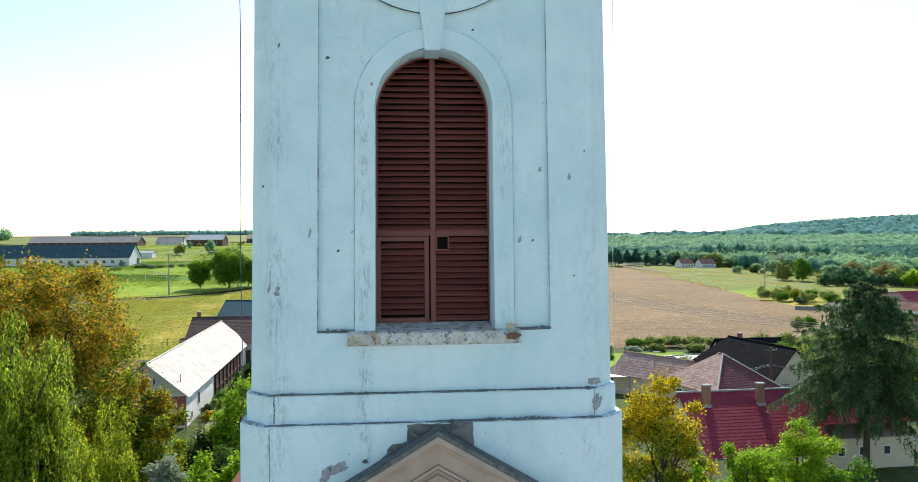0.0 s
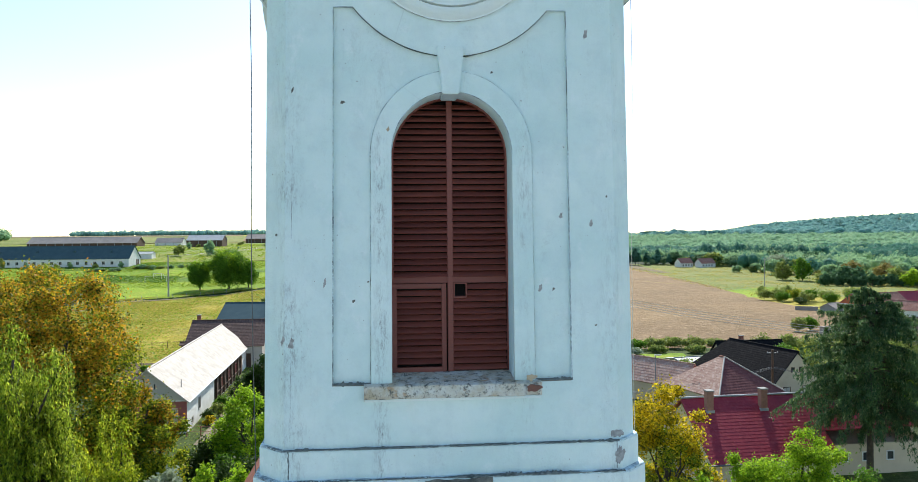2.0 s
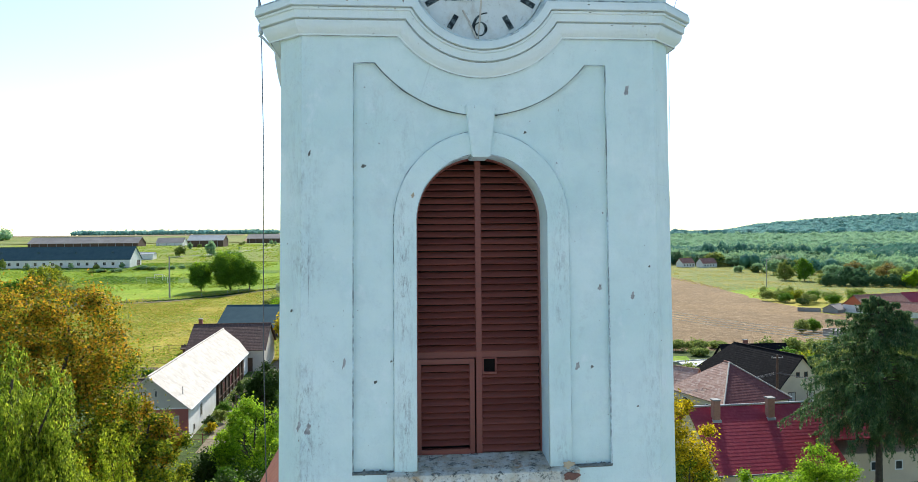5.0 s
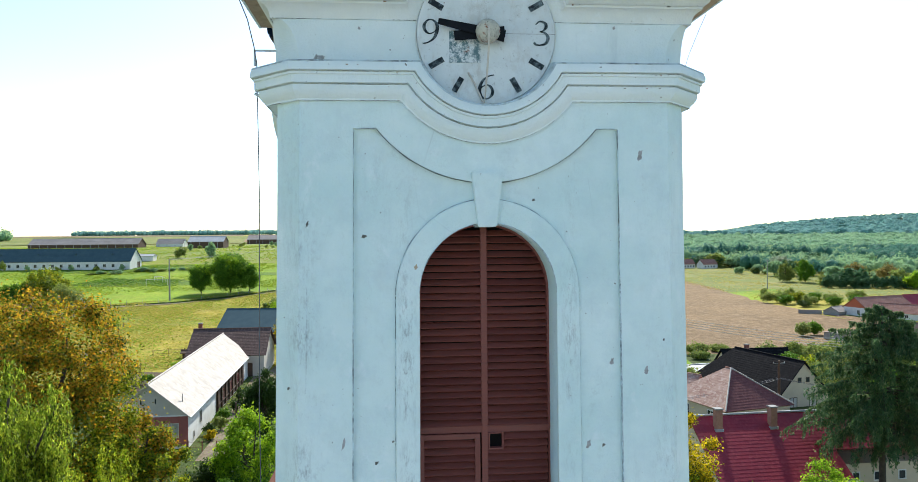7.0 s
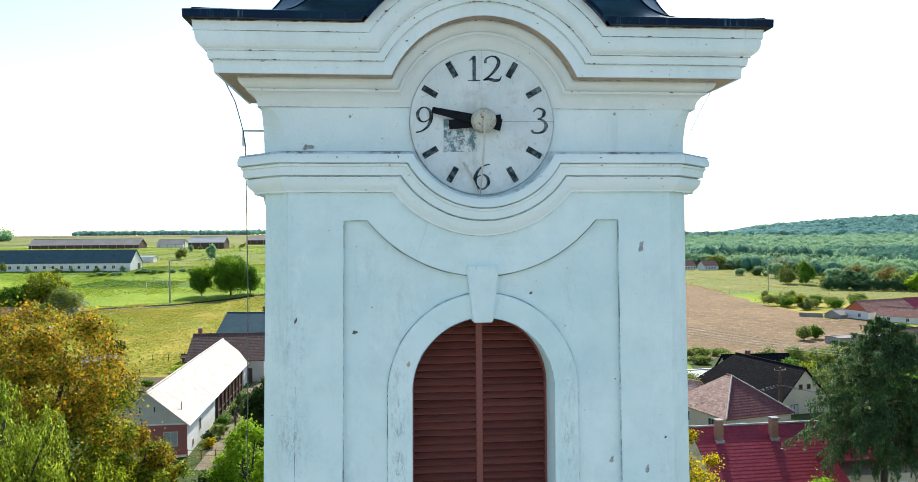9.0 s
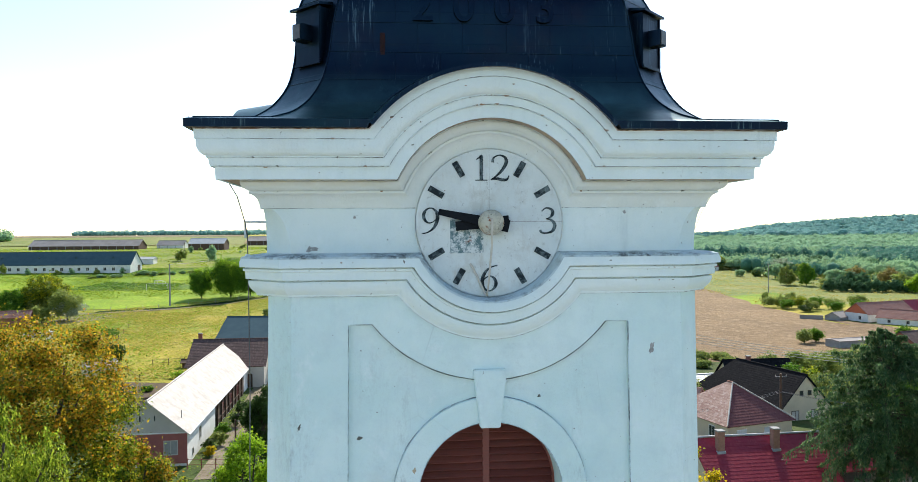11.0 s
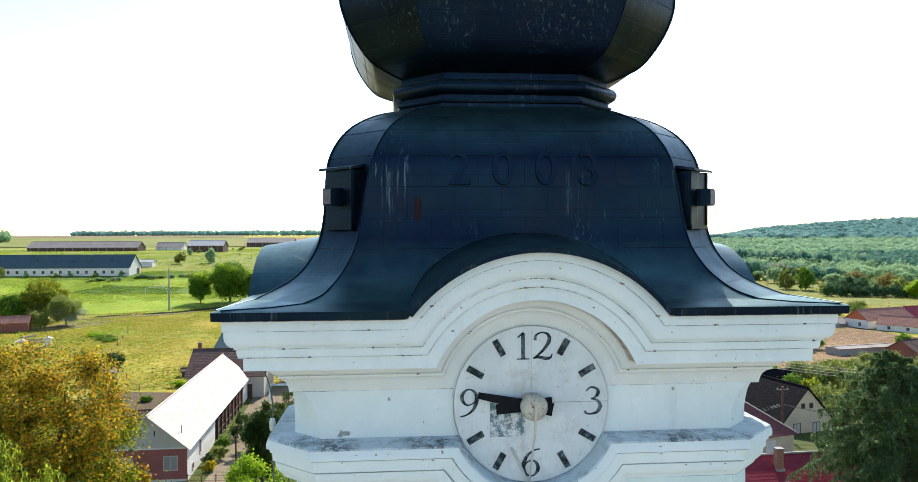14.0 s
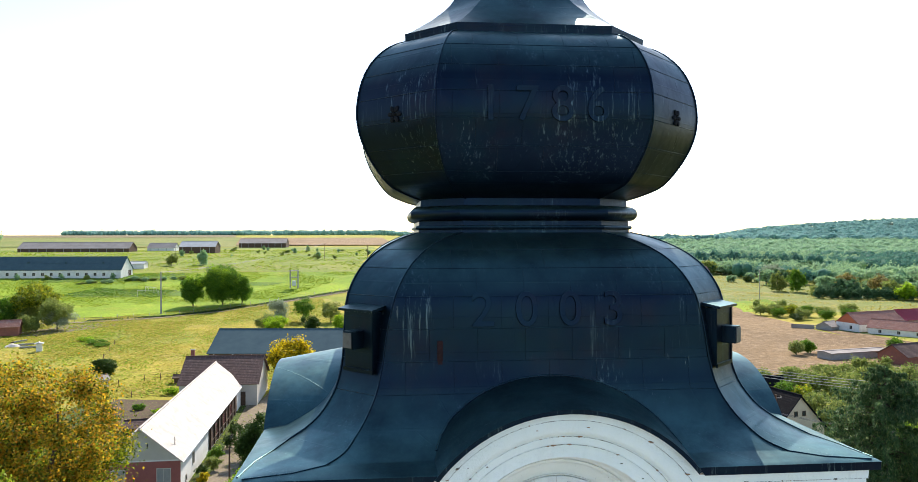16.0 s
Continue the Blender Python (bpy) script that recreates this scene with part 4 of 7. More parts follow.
STROKES = {
    "1": [[(0.0, 0.97, 0.13), (0.0, 0.5, 0.13), (0.0, 0.02, 0.13)], [(-0.24, 0.015, 0.03), (0.0, 0.02, 0.045), (0.24, 0.015, 0.03)], [(-0.2, 0.80, 0.03), (-0.1, 0.88, 0.05), (0.02, 0.98, 0.05)]],
    "2": [[(-0.26, 0.70, 0.12), (-0.22, 0.88, 0.07), (0.0, 0.98, 0.055), (0.22, 0.90, 0.10), (0.27, 0.70, 0.14), (0.12, 0.42, 0.11), (-0.12, 0.18, 0.07), (-0.33, 0.03, 0.05)], [(-0.33, 0.04, 0.05), (-0.12, 0.08, 0.10), (0.12, 0.03, 0.12), (0.30, 0.05, 0.08), (0.38, 0.20, 0.03)]],
    "3": [[(-0.24, 0.84, 0.05), (-0.06, 0.98, 0.055), (0.16, 0.91, 0.10), (0.20, 0.75, 0.13), (0.08, 0.60, 0.06), (-0.06, 0.56, 0.04)], [(-0.06, 0.56, 0.04), (0.16, 0.50, 0.08), (0.28, 0.30, 0.14), (0.18, 0.08, 0.11), (-0.05, 0.0, 0.06), (-0.24, 0.03, 0.08), (-0.30, 0.12, 0.10)]],
    "6": [[(0.34, 0.97, 0.05), (0.12, 0.92, 0.05), (-0.12, 0.74, 0.10), (-0.25, 0.45, 0.14), (-0.24, 0.18, 0.13), (-0.08, 0.01, 0.06), (0.12, 0.02, 0.06), (0.27, 0.22, 0.13), (0.23, 0.44, 0.11), (0.07, 0.56, 0.05), (-0.12, 0.50, 0.04), (-0.22, 0.38, 0.03)]],
}
STROKES["9"] = [[(-x, 1 - y, w) for x, y, w in line] for line in STROKES["6"]]


def figure_mesh(ch, height, dx, y, z, mat, bm=None):
    """A brush-painted figure of thick and thin strokes, 4 mm proud."""
    bm = bm or bmesh.new()
    for line in STROKES[ch]:
        pts = refine([p for p in line], 6)
        front, back = [], []
        for i, (px, py, w) in enumerate(pts):
            ax, ay, _ = pts[max(i - 1, 0)]
            bx, by, _ = pts[min(i + 1, len(pts) - 1)]
            k = math.hypot(bx - ax, by - ay) or 1
            nx, ny = -(by - ay) / k * w / 2, (bx - ax) / k * w / 2
            for store, yy in ((front, y), (back, y + 0.006)):
                store.append([bm.verts.new((dx + (px + s * nx) * height, yy, z + (py - 0.5 + s * ny) * height)) for s in (1, -1)])
        for a, b, c, d in zip(front, front[1:], back, back[1:]):
            bm.faces.new((a[0], a[1], b[1], b[0]))
            bm.faces.new((c[0], d[0], d[1], c[1]))
            bm.faces.new((a[0], b[0], d[0], c[0]))
            bm.faces.new((a[1], c[1], d[1], b[1]))
    return bm


# ---- the clock ----
clock = empty("tower_clock", 0, -0.02, CLOCK_Z - 0.7, label="white church clock face with black figures and black pointers", category="clock")
DIAL = Mat("dial_paint", 0.7)
c = DIAL.mix(DIAL.ramp(DIAL.noise(2.2, 6), 0.35, 0.7), (0.60, 0.655, 0.665), (0.75, 0.79, 0.79))
c = DIAL.mix(DIAL.mul(DIAL.ramp(DIAL.noise(3, 8, 0.75), 0.50, 0.64), 0.6), c, (0.52, 0.53, 0.51))
c = DIAL.mix(DIAL.mul(DIAL.ramp(DIAL.noise(2.4, 8, 0.75, DIAL.stretch(3.5, 1, 0.8)), 0.54, 0.70), 0.5), c, (0.44, 0.40, 0.35))
c = DIAL.mix(DIAL.mul(DIAL.ramp(DIAL.noise(18, 8, 0.75), 0.60, 0.68), 0.7), c, (0.30, 0.32, 0.32))
c = DIAL.mix(DIAL.ramp(DIAL.noise(23, 6, 0.7), 0.69, 0.72), c, (0.14, 0.08, 0.06))
DIAL.color(c).bump(DIAL.noise(30, 4), 0.2, 0.01)


HUBM = Mat("rusting_cream_enamel", 0.55)
c = HUBM.mix(HUBM.ramp(HUBM.noise(7, 7, 0.75), 0.46, 0.62), (0.54, 0.52, 0.43), (0.27, 0.27, 0.24))
c = HUBM.mix(HUBM.ramp(HUBM.noise(12, 6, 0.7), 0.57, 0.66), c, (0.23, 0.09, 0.045))
HUBM.color(HUBM.mix(HUBM.ramp(HUBM.noise(33, 5), 0.64, 0.68), c, (0.05, 0.045, 0.04))).bump(HUBM.noise(30, 5), 0.4, 0.01)
HUB = HUBM.m


def disc(r, y0, y1, n=64, x=0.0, z=CLOCK_Z, edge=0.006):
    return [[(x + (r - e) * math.cos(2 * math.pi * i / n), y, z + (r - e) * math.sin(2 * math.pi * i / n)) for i in range(n)] for y, e in ((y1, 0), (y0 + edge, 0), (y0, edge))]


part("dial", loft("dial", disc(0.672, 0.018, 0.2), DIAL.m, 30), None, clock)
part("dial_rim", plate("dial_rim", [[(0.684 * math.cos(i * math.pi / 40), CLOCK_Z + 0.684 * math.sin(i * math.pi / 40)) for i in range(80)], [(0.676 * math.cos(i * math.pi / 40), CLOCK_Z + 0.676 * math.sin(i * math.pi / 40)) for i in range(80)]], 0.03, 0.1, BED, 0.003), None, clock)
for txt, x, z in (("12", 0.01, 0.50), ("3", 0.535, 0.02), ("6", -0.01, -0.50), ("9", -0.535, 0.015)):
    bm = None
    for i, ch in enumerate(txt):
        bm = figure_mesh(ch, 0.235, x + (i - (len(txt) - 1) / 2) * 0.165, 0.0125, CLOCK_Z + z, INK, bm)
    part("numeral", bm, INK, clock, "black painted figure " + txt)
for i in range(12):
    if i % 3:
        a = radians(30 * i)
        ob = part("hour_mark", box(-0.027, 0.027, 0.009, 0.02, 0.485, 0.635), INK, clock, local=True)
        ob.matrix_parent_inverse = clock.matrix_basis.inverted()
        ob.matrix_basis = Matrix.Translation((0, 0, CLOCK_Z)) @ Matrix.Rotation(a, 4, "Y")


def pointer(name, length, tail, w0, w1, deg, y):
    bm = bmesh.new()
    v = [bm.verts.new((x, yy, z)) for yy in (y, y + 0.02) for x, z in ((-w0, -tail), (w0, -tail), (w1, length), (-w1, length))]
    for f in ((3, 2, 1, 0), (4, 5, 6, 7), (0, 1, 5, 4), (1, 2, 6, 5), (2, 3, 7, 6), (3, 0, 4, 7)):
        bm.faces.new([v[i] for i in f])
    ob = part(name, bm, BLACK, clock, local=True)
    ob.matrix_parent_inverse = clock.matrix_basis.inverted()
    ob.matrix_basis = Matrix.Translation((0, 0, CLOCK_Z)) @ Matrix.Rotation(radians(deg), 4, "Y")


pointer("minute_pointer", 0.48, 0.17, 0.055, 0.026, 282, -0.075)
pointer("hour_pointer", 0.315, 0.17, 0.05, 0.042, 264.5, -0.045)
part("hub", loft("hub", [[(r * math.cos(2 * math.pi * i / 32), y, CLOCK_Z + r * math.sin(2 * math.pi * i / 32)) for i in range(32)] for r, y in ((0.10, 0.02), (0.116, -0.09), (0.115, -0.115), (0.104, -0.142), (0.082, -0.163), (0.05, -0.178), (0.015, -0.184))], HUB, 40), None, clock, "rusty white hub cap")
part("dial_joint", box(0.1, 0.672, 0.0165, 0.03, CLOCK_Z + 0.008, CLOCK_Z + 0.0125), BARE, clock)
part("dial_joint", box(-0.0015, 0.0005, 0.0172, 0.03, CLOCK_Z + 0.12, CLOCK_Z + 0.67), BARE, clock)
part("service_plate", box(-0.36, -0.055, 0.008, 0.03, CLOCK_Z - 0.275, CLOCK_Z + 0.03, 0.002), PATCH, clock, "flaking grey-green plate")
part("drip_wire", tube("drip_wire", [(0.0, -0.186, CLOCK_Z + 0.03), (-0.004, -0.17, CLOCK_Z - 0.2), (-0.012, -0.06, CLOCK_Z - 0.45), (-0.03, -0.02, CLOCK_Z - 0.66), (-0.05, -0.01, CLOCK_Z - 0.64), (-0.12, 0.0, CLOCK_Z - 0.48), (-0.18, 0.005, CLOCK_Z - 0.37)], 0.010, PALEWIRE), None, clock)

# ---- the nave behind ----
NAVE_TILE = make_tile("nave_tile", (0.30, 0.10, 0.06), (0.22, 0.08, 0.055), (0.36, 0.15, 0.10))
nave = empty("church_nave", 0, 18, -3.2, label="church nave with red tiled gable roof behind the tower", category="church")
part("wall", box(-6.8, 6.8, 4.6, 32, -3.2, 8.5), PLASTER, nave)
for sx in (-1, 1):
    bm = bmesh.new()
    pr = [(0, 17.9), (sx * 7.1, 8.2), (sx * 7.1, 8.0), (0, 17.6)]
    vv = [[bm.verts.new((x, y, z)) for x, z in pr] for y in (4.35, 32.4)]
    for j in range(4):
        bm.faces.new((vv[0][j], vv[0][(j + 1) % 4], vv[1][(j + 1) % 4], vv[1][j]))
    bm.faces.new(vv[0])
    bm.faces.new(list(reversed(vv[1])))
    part("roof_slope", bm, NAVE_TILE, nave)
part("gable_wall", plate("gable_wall", [[(-6.8, 8.4), (6.8, 8.4), (0, 17.6)]], 4.5, 4.9, PLASTER), None, nave)

# ---- conductors ----
for sx, x, yy, top in ((-1, -2.33, 0.9, 21.55), (1, 2.52, 1.5, 21.6)):
    con = empty("lightning_conductor", x, yy, -3.2, label="thin lightning conductor wire hanging beside the tower", category="wire", group="lightning conductors")
    pts = [(x + 0.012 * math.sin(z * 1.3), yy, z) for z in np.linspace(-3.2, top, 24)]
    part("wire", tube("wire", pts, 0.0055 if sx < 0 else 0.0035, WIRE if sx < 0 else PALEWIRE, 1), None, con)
    up = [(x, yy, top), (x, yy, top + 0.36), (x - 0.01, yy - 0.1, top + 0.52), (x - 0.035, yy - 0.3, top + 0.74), (-2.405, yy - 0.6, top + 0.90), (-2.42, yy - 0.7, 22.51)] if sx < 0 else [(x, yy, top), (2.50, 1.45, 21.9), (2.50, 1.2, 22.15), (2.46, 0.8, 22.34), (2.40, 0.5, 22.40)]
    part("wire", tube("wire", up, 0.0055 if sx < 0 else 0.0035, WIRE, 1), None, con)
    if sx > 0:
        continue
    part("bracket", tube("bracket", [(sx * 2.0, yy, top + 0.50), (x + sx * 0.02, yy, top + 0.50), (x + sx * 0.02, yy, top + 0.34)], 0.014, GALV, 1), None, con)
    part("stay", tube("stay", [(sx * 2.0, yy, top - 0.33), (x - sx * 0.02, yy - 0.03, top + 0.02), (x + sx * 0.02, yy - 0.03, top + 0.04)], 0.014, GALV, 1), None, con)
    part("insulator", loft("insulator", [[(x + 0.03 * math.cos(q) * f, yy + 0.03 * math.sin(q) * f, z) for q in [i * math.pi / 4 for i in range(8)]] for z, f in ((top + 0.06, 0.6), (top + 0.09, 1), (top + 0.15, 1), (top + 0.18, 0.6))], GALV, 40), None, con)

# ---- the land ----
LEFT_Y = (-500, 0, 120, 235, 350, 700, 1500, 2600, 6000)
LEFT_Z = (-3, -3, -2.3, 0, 8, 14, 24, 27, 27)
RIGHT_Y = (-500, 0, 50, 90, 130, 200, 300, 450, 600, 800, 1000, 1300, 1700, 2600, 6000)
RIGHT_Z = (-3, -3, -3, -5.5, -8, -10, -11, -10.5, -9, -4, 4, 14, 0, 0, 0)


def soft_line(y, ys, zs):
    y = np.asarray(y, float)
    ys, zs = np.array(ys, float), np.array(zs, float)
    k = np.clip(np.searchsorted(ys, y) - 1, 0, len(ys) - 2)
    d = np.gradient(zs, ys)
    h = ys[k + 1] - ys[k]
    s = np.clip((y - ys[k]) / h, 0, 1)
    return zs[k] * (1 + 2 * s) * (1 - s) ** 2 + d[k] * h * s * (1 - s) ** 2 + zs[k + 1] * s * s * (3 - 2 * s) - d[k + 1] * h * s * s * (1 - s)


def land(x, y):
    """Height of the ground: rising gently on one side, a shallow valley and a wooded hill on the other."""
    x, y = np.asarray(x, float), np.asarray(y, float)
    a = x / np.maximum(y, 40)
    w = np.clip((a + 0.02) / 0.24, 0, 1)
    w = w * w * (3 - 2 * w)
    top = np.interp(a, (0.1, 0.31, 0.45, 0.514, 0.63, 0.748, 1.2), (-14, -12, 12, 31, 46, 55, 62))
    u = np.clip((y - 1150) / 550, 0, 1)
    u = u * u * (3 - 2 * u)
    right = soft_line(np.minimum(y, 1250), RIGHT_Y, RIGHT_Z) * (1 - u) + top * u
    return soft_line(y, LEFT_Y, LEFT_Z) * (1 - w) + right * w


def zg(x, y):
    return float(land(x, y))


def sheet(name, X, Y, mat, lift=0.0):
    """A sheet that lies on the land; X, Y are grids."""
    n, m = X.shape
    Z = land(X, Y) + lift
    vs = np.stack([X, Y, Z], -1).reshape(-1, 3)
    idx = np.arange(n * m).reshape(n, m)
    fs = np.stack([idx[:-1, :-1], idx[:-1, 1:], idx[1:, 1:], idx[1:, :-1]], -1).reshape(-1, 4)
    me = mesh(name, vs.tolist(), fs.tolist(), mat)
    me.shade_smooth()
    return me


MEADOW = make_ground("meadow", (0.45, 0.36, 0.055), (0.25, 0.29, 0.035), (0.48, 0.37, 0.11), 0.035, 0.12, 1.3)
GREEN = make_ground("green_field", (0.31, 0.42, 0.03), (0.18, 0.29, 0.025), (0.39, 0.39, 0.055), 0.02, 0.1, 1.2, streak=(0.01, 0.12, 0.1))
ROUGH = make_ground("rough_pasture", (0.29, 0.31, 0.055), (0.17, 0.24, 0.045), (0.36, 0.27, 0.11), 0.015, 0.06, 0.7, streak=(0.006, 0.06, 0.1))
PLOUGH = make_ground("ploughed_earth", (0.33, 0.22, 0.115), (0.25, 0.165, 0.09), (0.47, 0.34, 0.21), 0.02, 0.35, 0.9, 1.0, 0.6, streak=(0.04, 0.55, 0.1))
STUBBLE = make_ground("pale_grass", (0.26, 0.26, 0.075), (0.17, 0.22, 0.05), (0.36, 0.30, 0.13), 0.02, 0.1, 1.0, streak=(0.01, 0.05, 0.1))
TAN = make_ground("dry_field", (0.26, 0.20, 0.11), (0.21, 0.18, 0.09), (0.29, 0.23, 0.14), 0.01, 0.05, 0.5, streak=(0.003, 0.02, 0.1))
DIRT = make_ground("dirt", (0.30, 0.25, 0.18), (0.24, 0.19, 0.13), (0.17, 0.15, 0.07), 0.2, 0.8, 4.0, 0.5, 0.05)
SOIL = make_ground("garden_soil", (0.15, 0.105, 0.07), (0.11, 0.08, 0.05), (0.12, 0.13, 0.05), 0.2, 0.8, 4.0, 0.8, 0.08)
GARDEN = make_ground("garden_grass", (0.085, 0.12, 0.03), (0.06, 0.09, 0.025), (0.14, 0.13, 0.05), 0.06, 0.3, 2.0)
FOREST_FLOOR = make_ground("wood_floor", (0.04, 0.06, 0.03), (0.03, 0.05, 0.025), (0.05, 0.06, 0.03), 0.02, 0.1, 0.6)

gx = np.concatenate([-np.geomspace(420, 4800, 26)[::-1], np.arange(-400, 401, 10.0), np.geomspace(420, 4800, 26)])
gy = np.concatenate([np.arange(-400, 0, 40.0), np.arange(0, 620, 10.0), np.geomspace(630, 4900, 60)])
GX, GY = np.meshgrid(gx, gy)
ground = new("ground", sheet("ground", GX, GY, MEADOW))
tagged(ground, "dry yellow-green meadow grass reaching to the horizon", "ground", kind="structure")


def field(name, c, mat, label, lift=0.06, n=24, m=24, wobble=0.0):
    """A four-cornered field on the land; corners in turn."""
    s, t = np.meshgrid(np.linspace(0, 1, n), np.linspace(0, 1, m))
    c = np.array(c, float)
    P = (1 - s)[..., None] * (1 - t)[..., None] * c[0] + s[..., None] * (1 - t)[..., None] * c[1] + (s * t)[..., None] * c[2] + ((1 - s) * t)[..., None] * c[3]
    X, Y = P[..., 0], P[..., 1]
    if wobble:
        X = X + wobble * np.sin(Y * 0.11 + X * 0.05)
        Y = Y + wobble * np.sin(X * 0.09 + 1.7)
    return tagged(new(name, sheet(name, X, Y, mat, lift)), label, "field", kind="structure")


# unseen pale sheet, added to keep green bounce light off the tower
BOUNCE_GREY = make_ground("bounce_gravel", (0.40, 0.40, 0.40), (0.33, 0.33, 0.34), (0.46, 0.46, 0.46), 0.2, 0.8, 4.0, 0.3, 0.03)
field("pavement", [(-45, -90), (45, -90), (45, -0.6), (-45, -0.6)], BOUNCE_GREY, "unseen pale grey sheet added to bounce neutral light onto the tower", 0.05)
field("green_field", [(-260, 215), (-71, 231), (-71, 345), (-260, 345)], GREEN, "bright green grass field", 0.12, 40, 30)
field("green_field", [(-71.05, 231), (-36, 266), (-12, 345), (-71.05, 345)], GREEN, "bright green grass field", 0.12)
field("green_field", [(-36, 266), (6, 312), (6, 345), (-12, 345)], GREEN, "bright green grass field", 0.12)
field("rough_pasture", [(-420, 345), (40, 345), (60, 690), (-520, 690)], ROUGH, "rough green pasture with dry patches", 0.2, wobble=3)
field("far_field", [(-700, 700), (-130, 700), (-200, 1250), (-1100, 1250)], STUBBLE, "pale green far field", 0.5)
field("far_dry_field", [(-1500, 1250), (-250, 1250), (-400, 2000), (-2200, 2000)], TAN, "tan dry far field", 0.8)
field("far_ploughed_field", [(-150, 740), (10, 740), (-10, 1180), (-230, 1180)], PLOUGH, "reddish brown far ploughed field", 0.9)
field("ploughed_field", [(15, 170), (150, 160), (162, 300), (40, 330)], PLOUGH, "bare brown ploughed field", 0.1, 50, 40, 1.0)
field("ploughed_field", [(40, 329.9), (162, 299.9), (176, 385), (100, 590)], PLOUGH, "bare brown ploughed field", 0.1, 40, 40, 1.0)
field("ploughed_field", [(176, 384.8), (178, 386), (197, 600), (100, 589.8)], PLOUGH, "bare brown ploughed field", 0.1, 20, 30)
field("ploughed_field", [(150, 160.2), (170, 200), (168, 238), (160, 262)], PLOUGH, "bare brown ploughed field", 0.11, 16, 16)
field("wall_verge", [(160, 262), (168, 238), (215, 215), (215, 285)], GARDEN, "shaded green verge round the white wing", 0.12, 16, 16)
field("field_patch", [(163, 322), (196, 330), (205, 382), (174, 366)], GREEN, "lime green weedy field corner", 0.14, 20, 20, 1.5)
field("dry_ridge", [(196, 520), (203, 520), (214, 660), (195, 648)], TAN, "dry tan grass ridge along the ploughed field", 0.3)
field("pale_grass_strip", [(168, 318), (330, 318), (420, 700), (184, 640)], STUBBLE, "pale yellow-green grass strip", 0.06)
field("valley_grass", [(330, 300), (700, 300), (900, 700), (420, 700)], GREEN, "green valley grass", 0.06)
# dark ground mostly out of view, added against yellow reflections in the roof
field("village_gardens", [(-260, -200), (-45.1, -200), (-75.1, 19), (-260, 90)], GARDEN, "dark garden ground, mostly unseen, added to dull the roof reflections", 0.03)
field("village_gardens", [(45.1, -200), (260, -200), (260, 150), (45.1, 41.5)], GARDEN, "dark garden ground, mostly unseen, added to dull the roof reflections", 0.03)
field("village_grass", [(10, 42), (150, 42), (190, 175), (10, 172)], GARDEN, "green garden grass between village houses", 0.05)
field("lawn", [(33, 128), (60, 132), (66, 158), (33, 158)], GREEN, "bright green lawn behind the houses", 0.11)
field("garden_grass", [(-75, 20), (8, 20), (-8, 118), (-50, 118)], GARDEN, "shaded garden grass under trees", 0.05)
field("vegetable_bed", [(-42, 104), (-33.5, 104), (-33.5, 119), (-46, 121)], SOIL, "bare brown vegetable bed", 0.09, 12, 12, 0.5)
field("dirt_path", [(-21.5, 70), (-18.8, 70), (-20.2, 116), (-23.5, 116)], DIRT, "pale trodden dirt path", 0.09, 6, 30, 0.3)
field("dirt_yard", [(-23, 108), (-14, 112), (-9, 140), (-20, 140)], DIRT, "bare dirt yard", 0.08)
for q in ([(-170, 209), (-90, 218), (-90, 221), (-170, 212)], [(-90, 218), (-69, 226), (-70, 229), (-90, 221)], [(-69, 226), (-54, 238), (-56, 240.5), (-70, 229)], [(-54, 238), (-37.5, 258), (-40, 260.5), (-56, 240.5)], [(-37.5, 258), (8, 306), (6, 309), (-40, 260.5)]):
    field("field_track", q, DIRT, "dirt track between the meadow and the field", 0.16, 30, 4, 0.3)
DEEP = make_ground("deep_grass", (0.13, 0.22, 0.03), (0.09, 0.16, 0.025), (0.22, 0.27, 0.04), 0.03, 0.12, 1.0)
field("rank_grass", [(-122, 277), (-78, 272), (-84, 289), (-114, 297)], DEEP, "band of darker rank grass across the green field", 0.2, 30, 16, 2.2)
field("rank_grass", [(-150, 310), (-100, 318), (-92, 341), (-150, 343)], DEEP, "dark weedy grass before the long stable", 0.2, 30, 16, 2.2)
field("rank_grass", [(-76, 296), (-48, 300), (-44, 309), (-80, 308)], DEEP, "band of darker rank grass across the green field", 0.2, 30, 12, 1.6)
field("bare_ground", [(-102, 196), (-90, 196), (-76, 214), (-90, 217)], DIRT, "trampled bare ground by the track", 0.1, 8, 20, 1.5)
field("wood_floor", [(150, 640), (1100, 640), (1700, 1900), (200, 1900)], FOREST_FLOOR, "dark woodland floor", 0.1, 40, 40)

# ---- buildings ----
WHITEWASH = plain("whitewash", (0.78, 0.76, 0.72), (0.66, 0.63, 0.58), 0.8, 0.9, bump=0.3, fine=6)
BEIGE = plain("beige_render", (0.55, 0.50, 0.43), (0.48, 0.43, 0.37), 0.7, 0.9, bump=0.2, fine=8)
CREAM = plain("cream_render", (0.66, 0.54, 0.38), (0.58, 0.47, 0.33), 0.7, 0.9, bump=0.2, fine=8)
PINK = plain("oxide_pink_wall", (0.36, 0.12, 0.10), (0.30, 0.10, 0.085), 1.0, 0.9, bump=0.2, fine=8)
ORANGE = plain("orange_render", (0.52, 0.15, 0.07), (0.45, 0.13, 0.065), 0.6, 0.9, bump=0.2, fine=5)
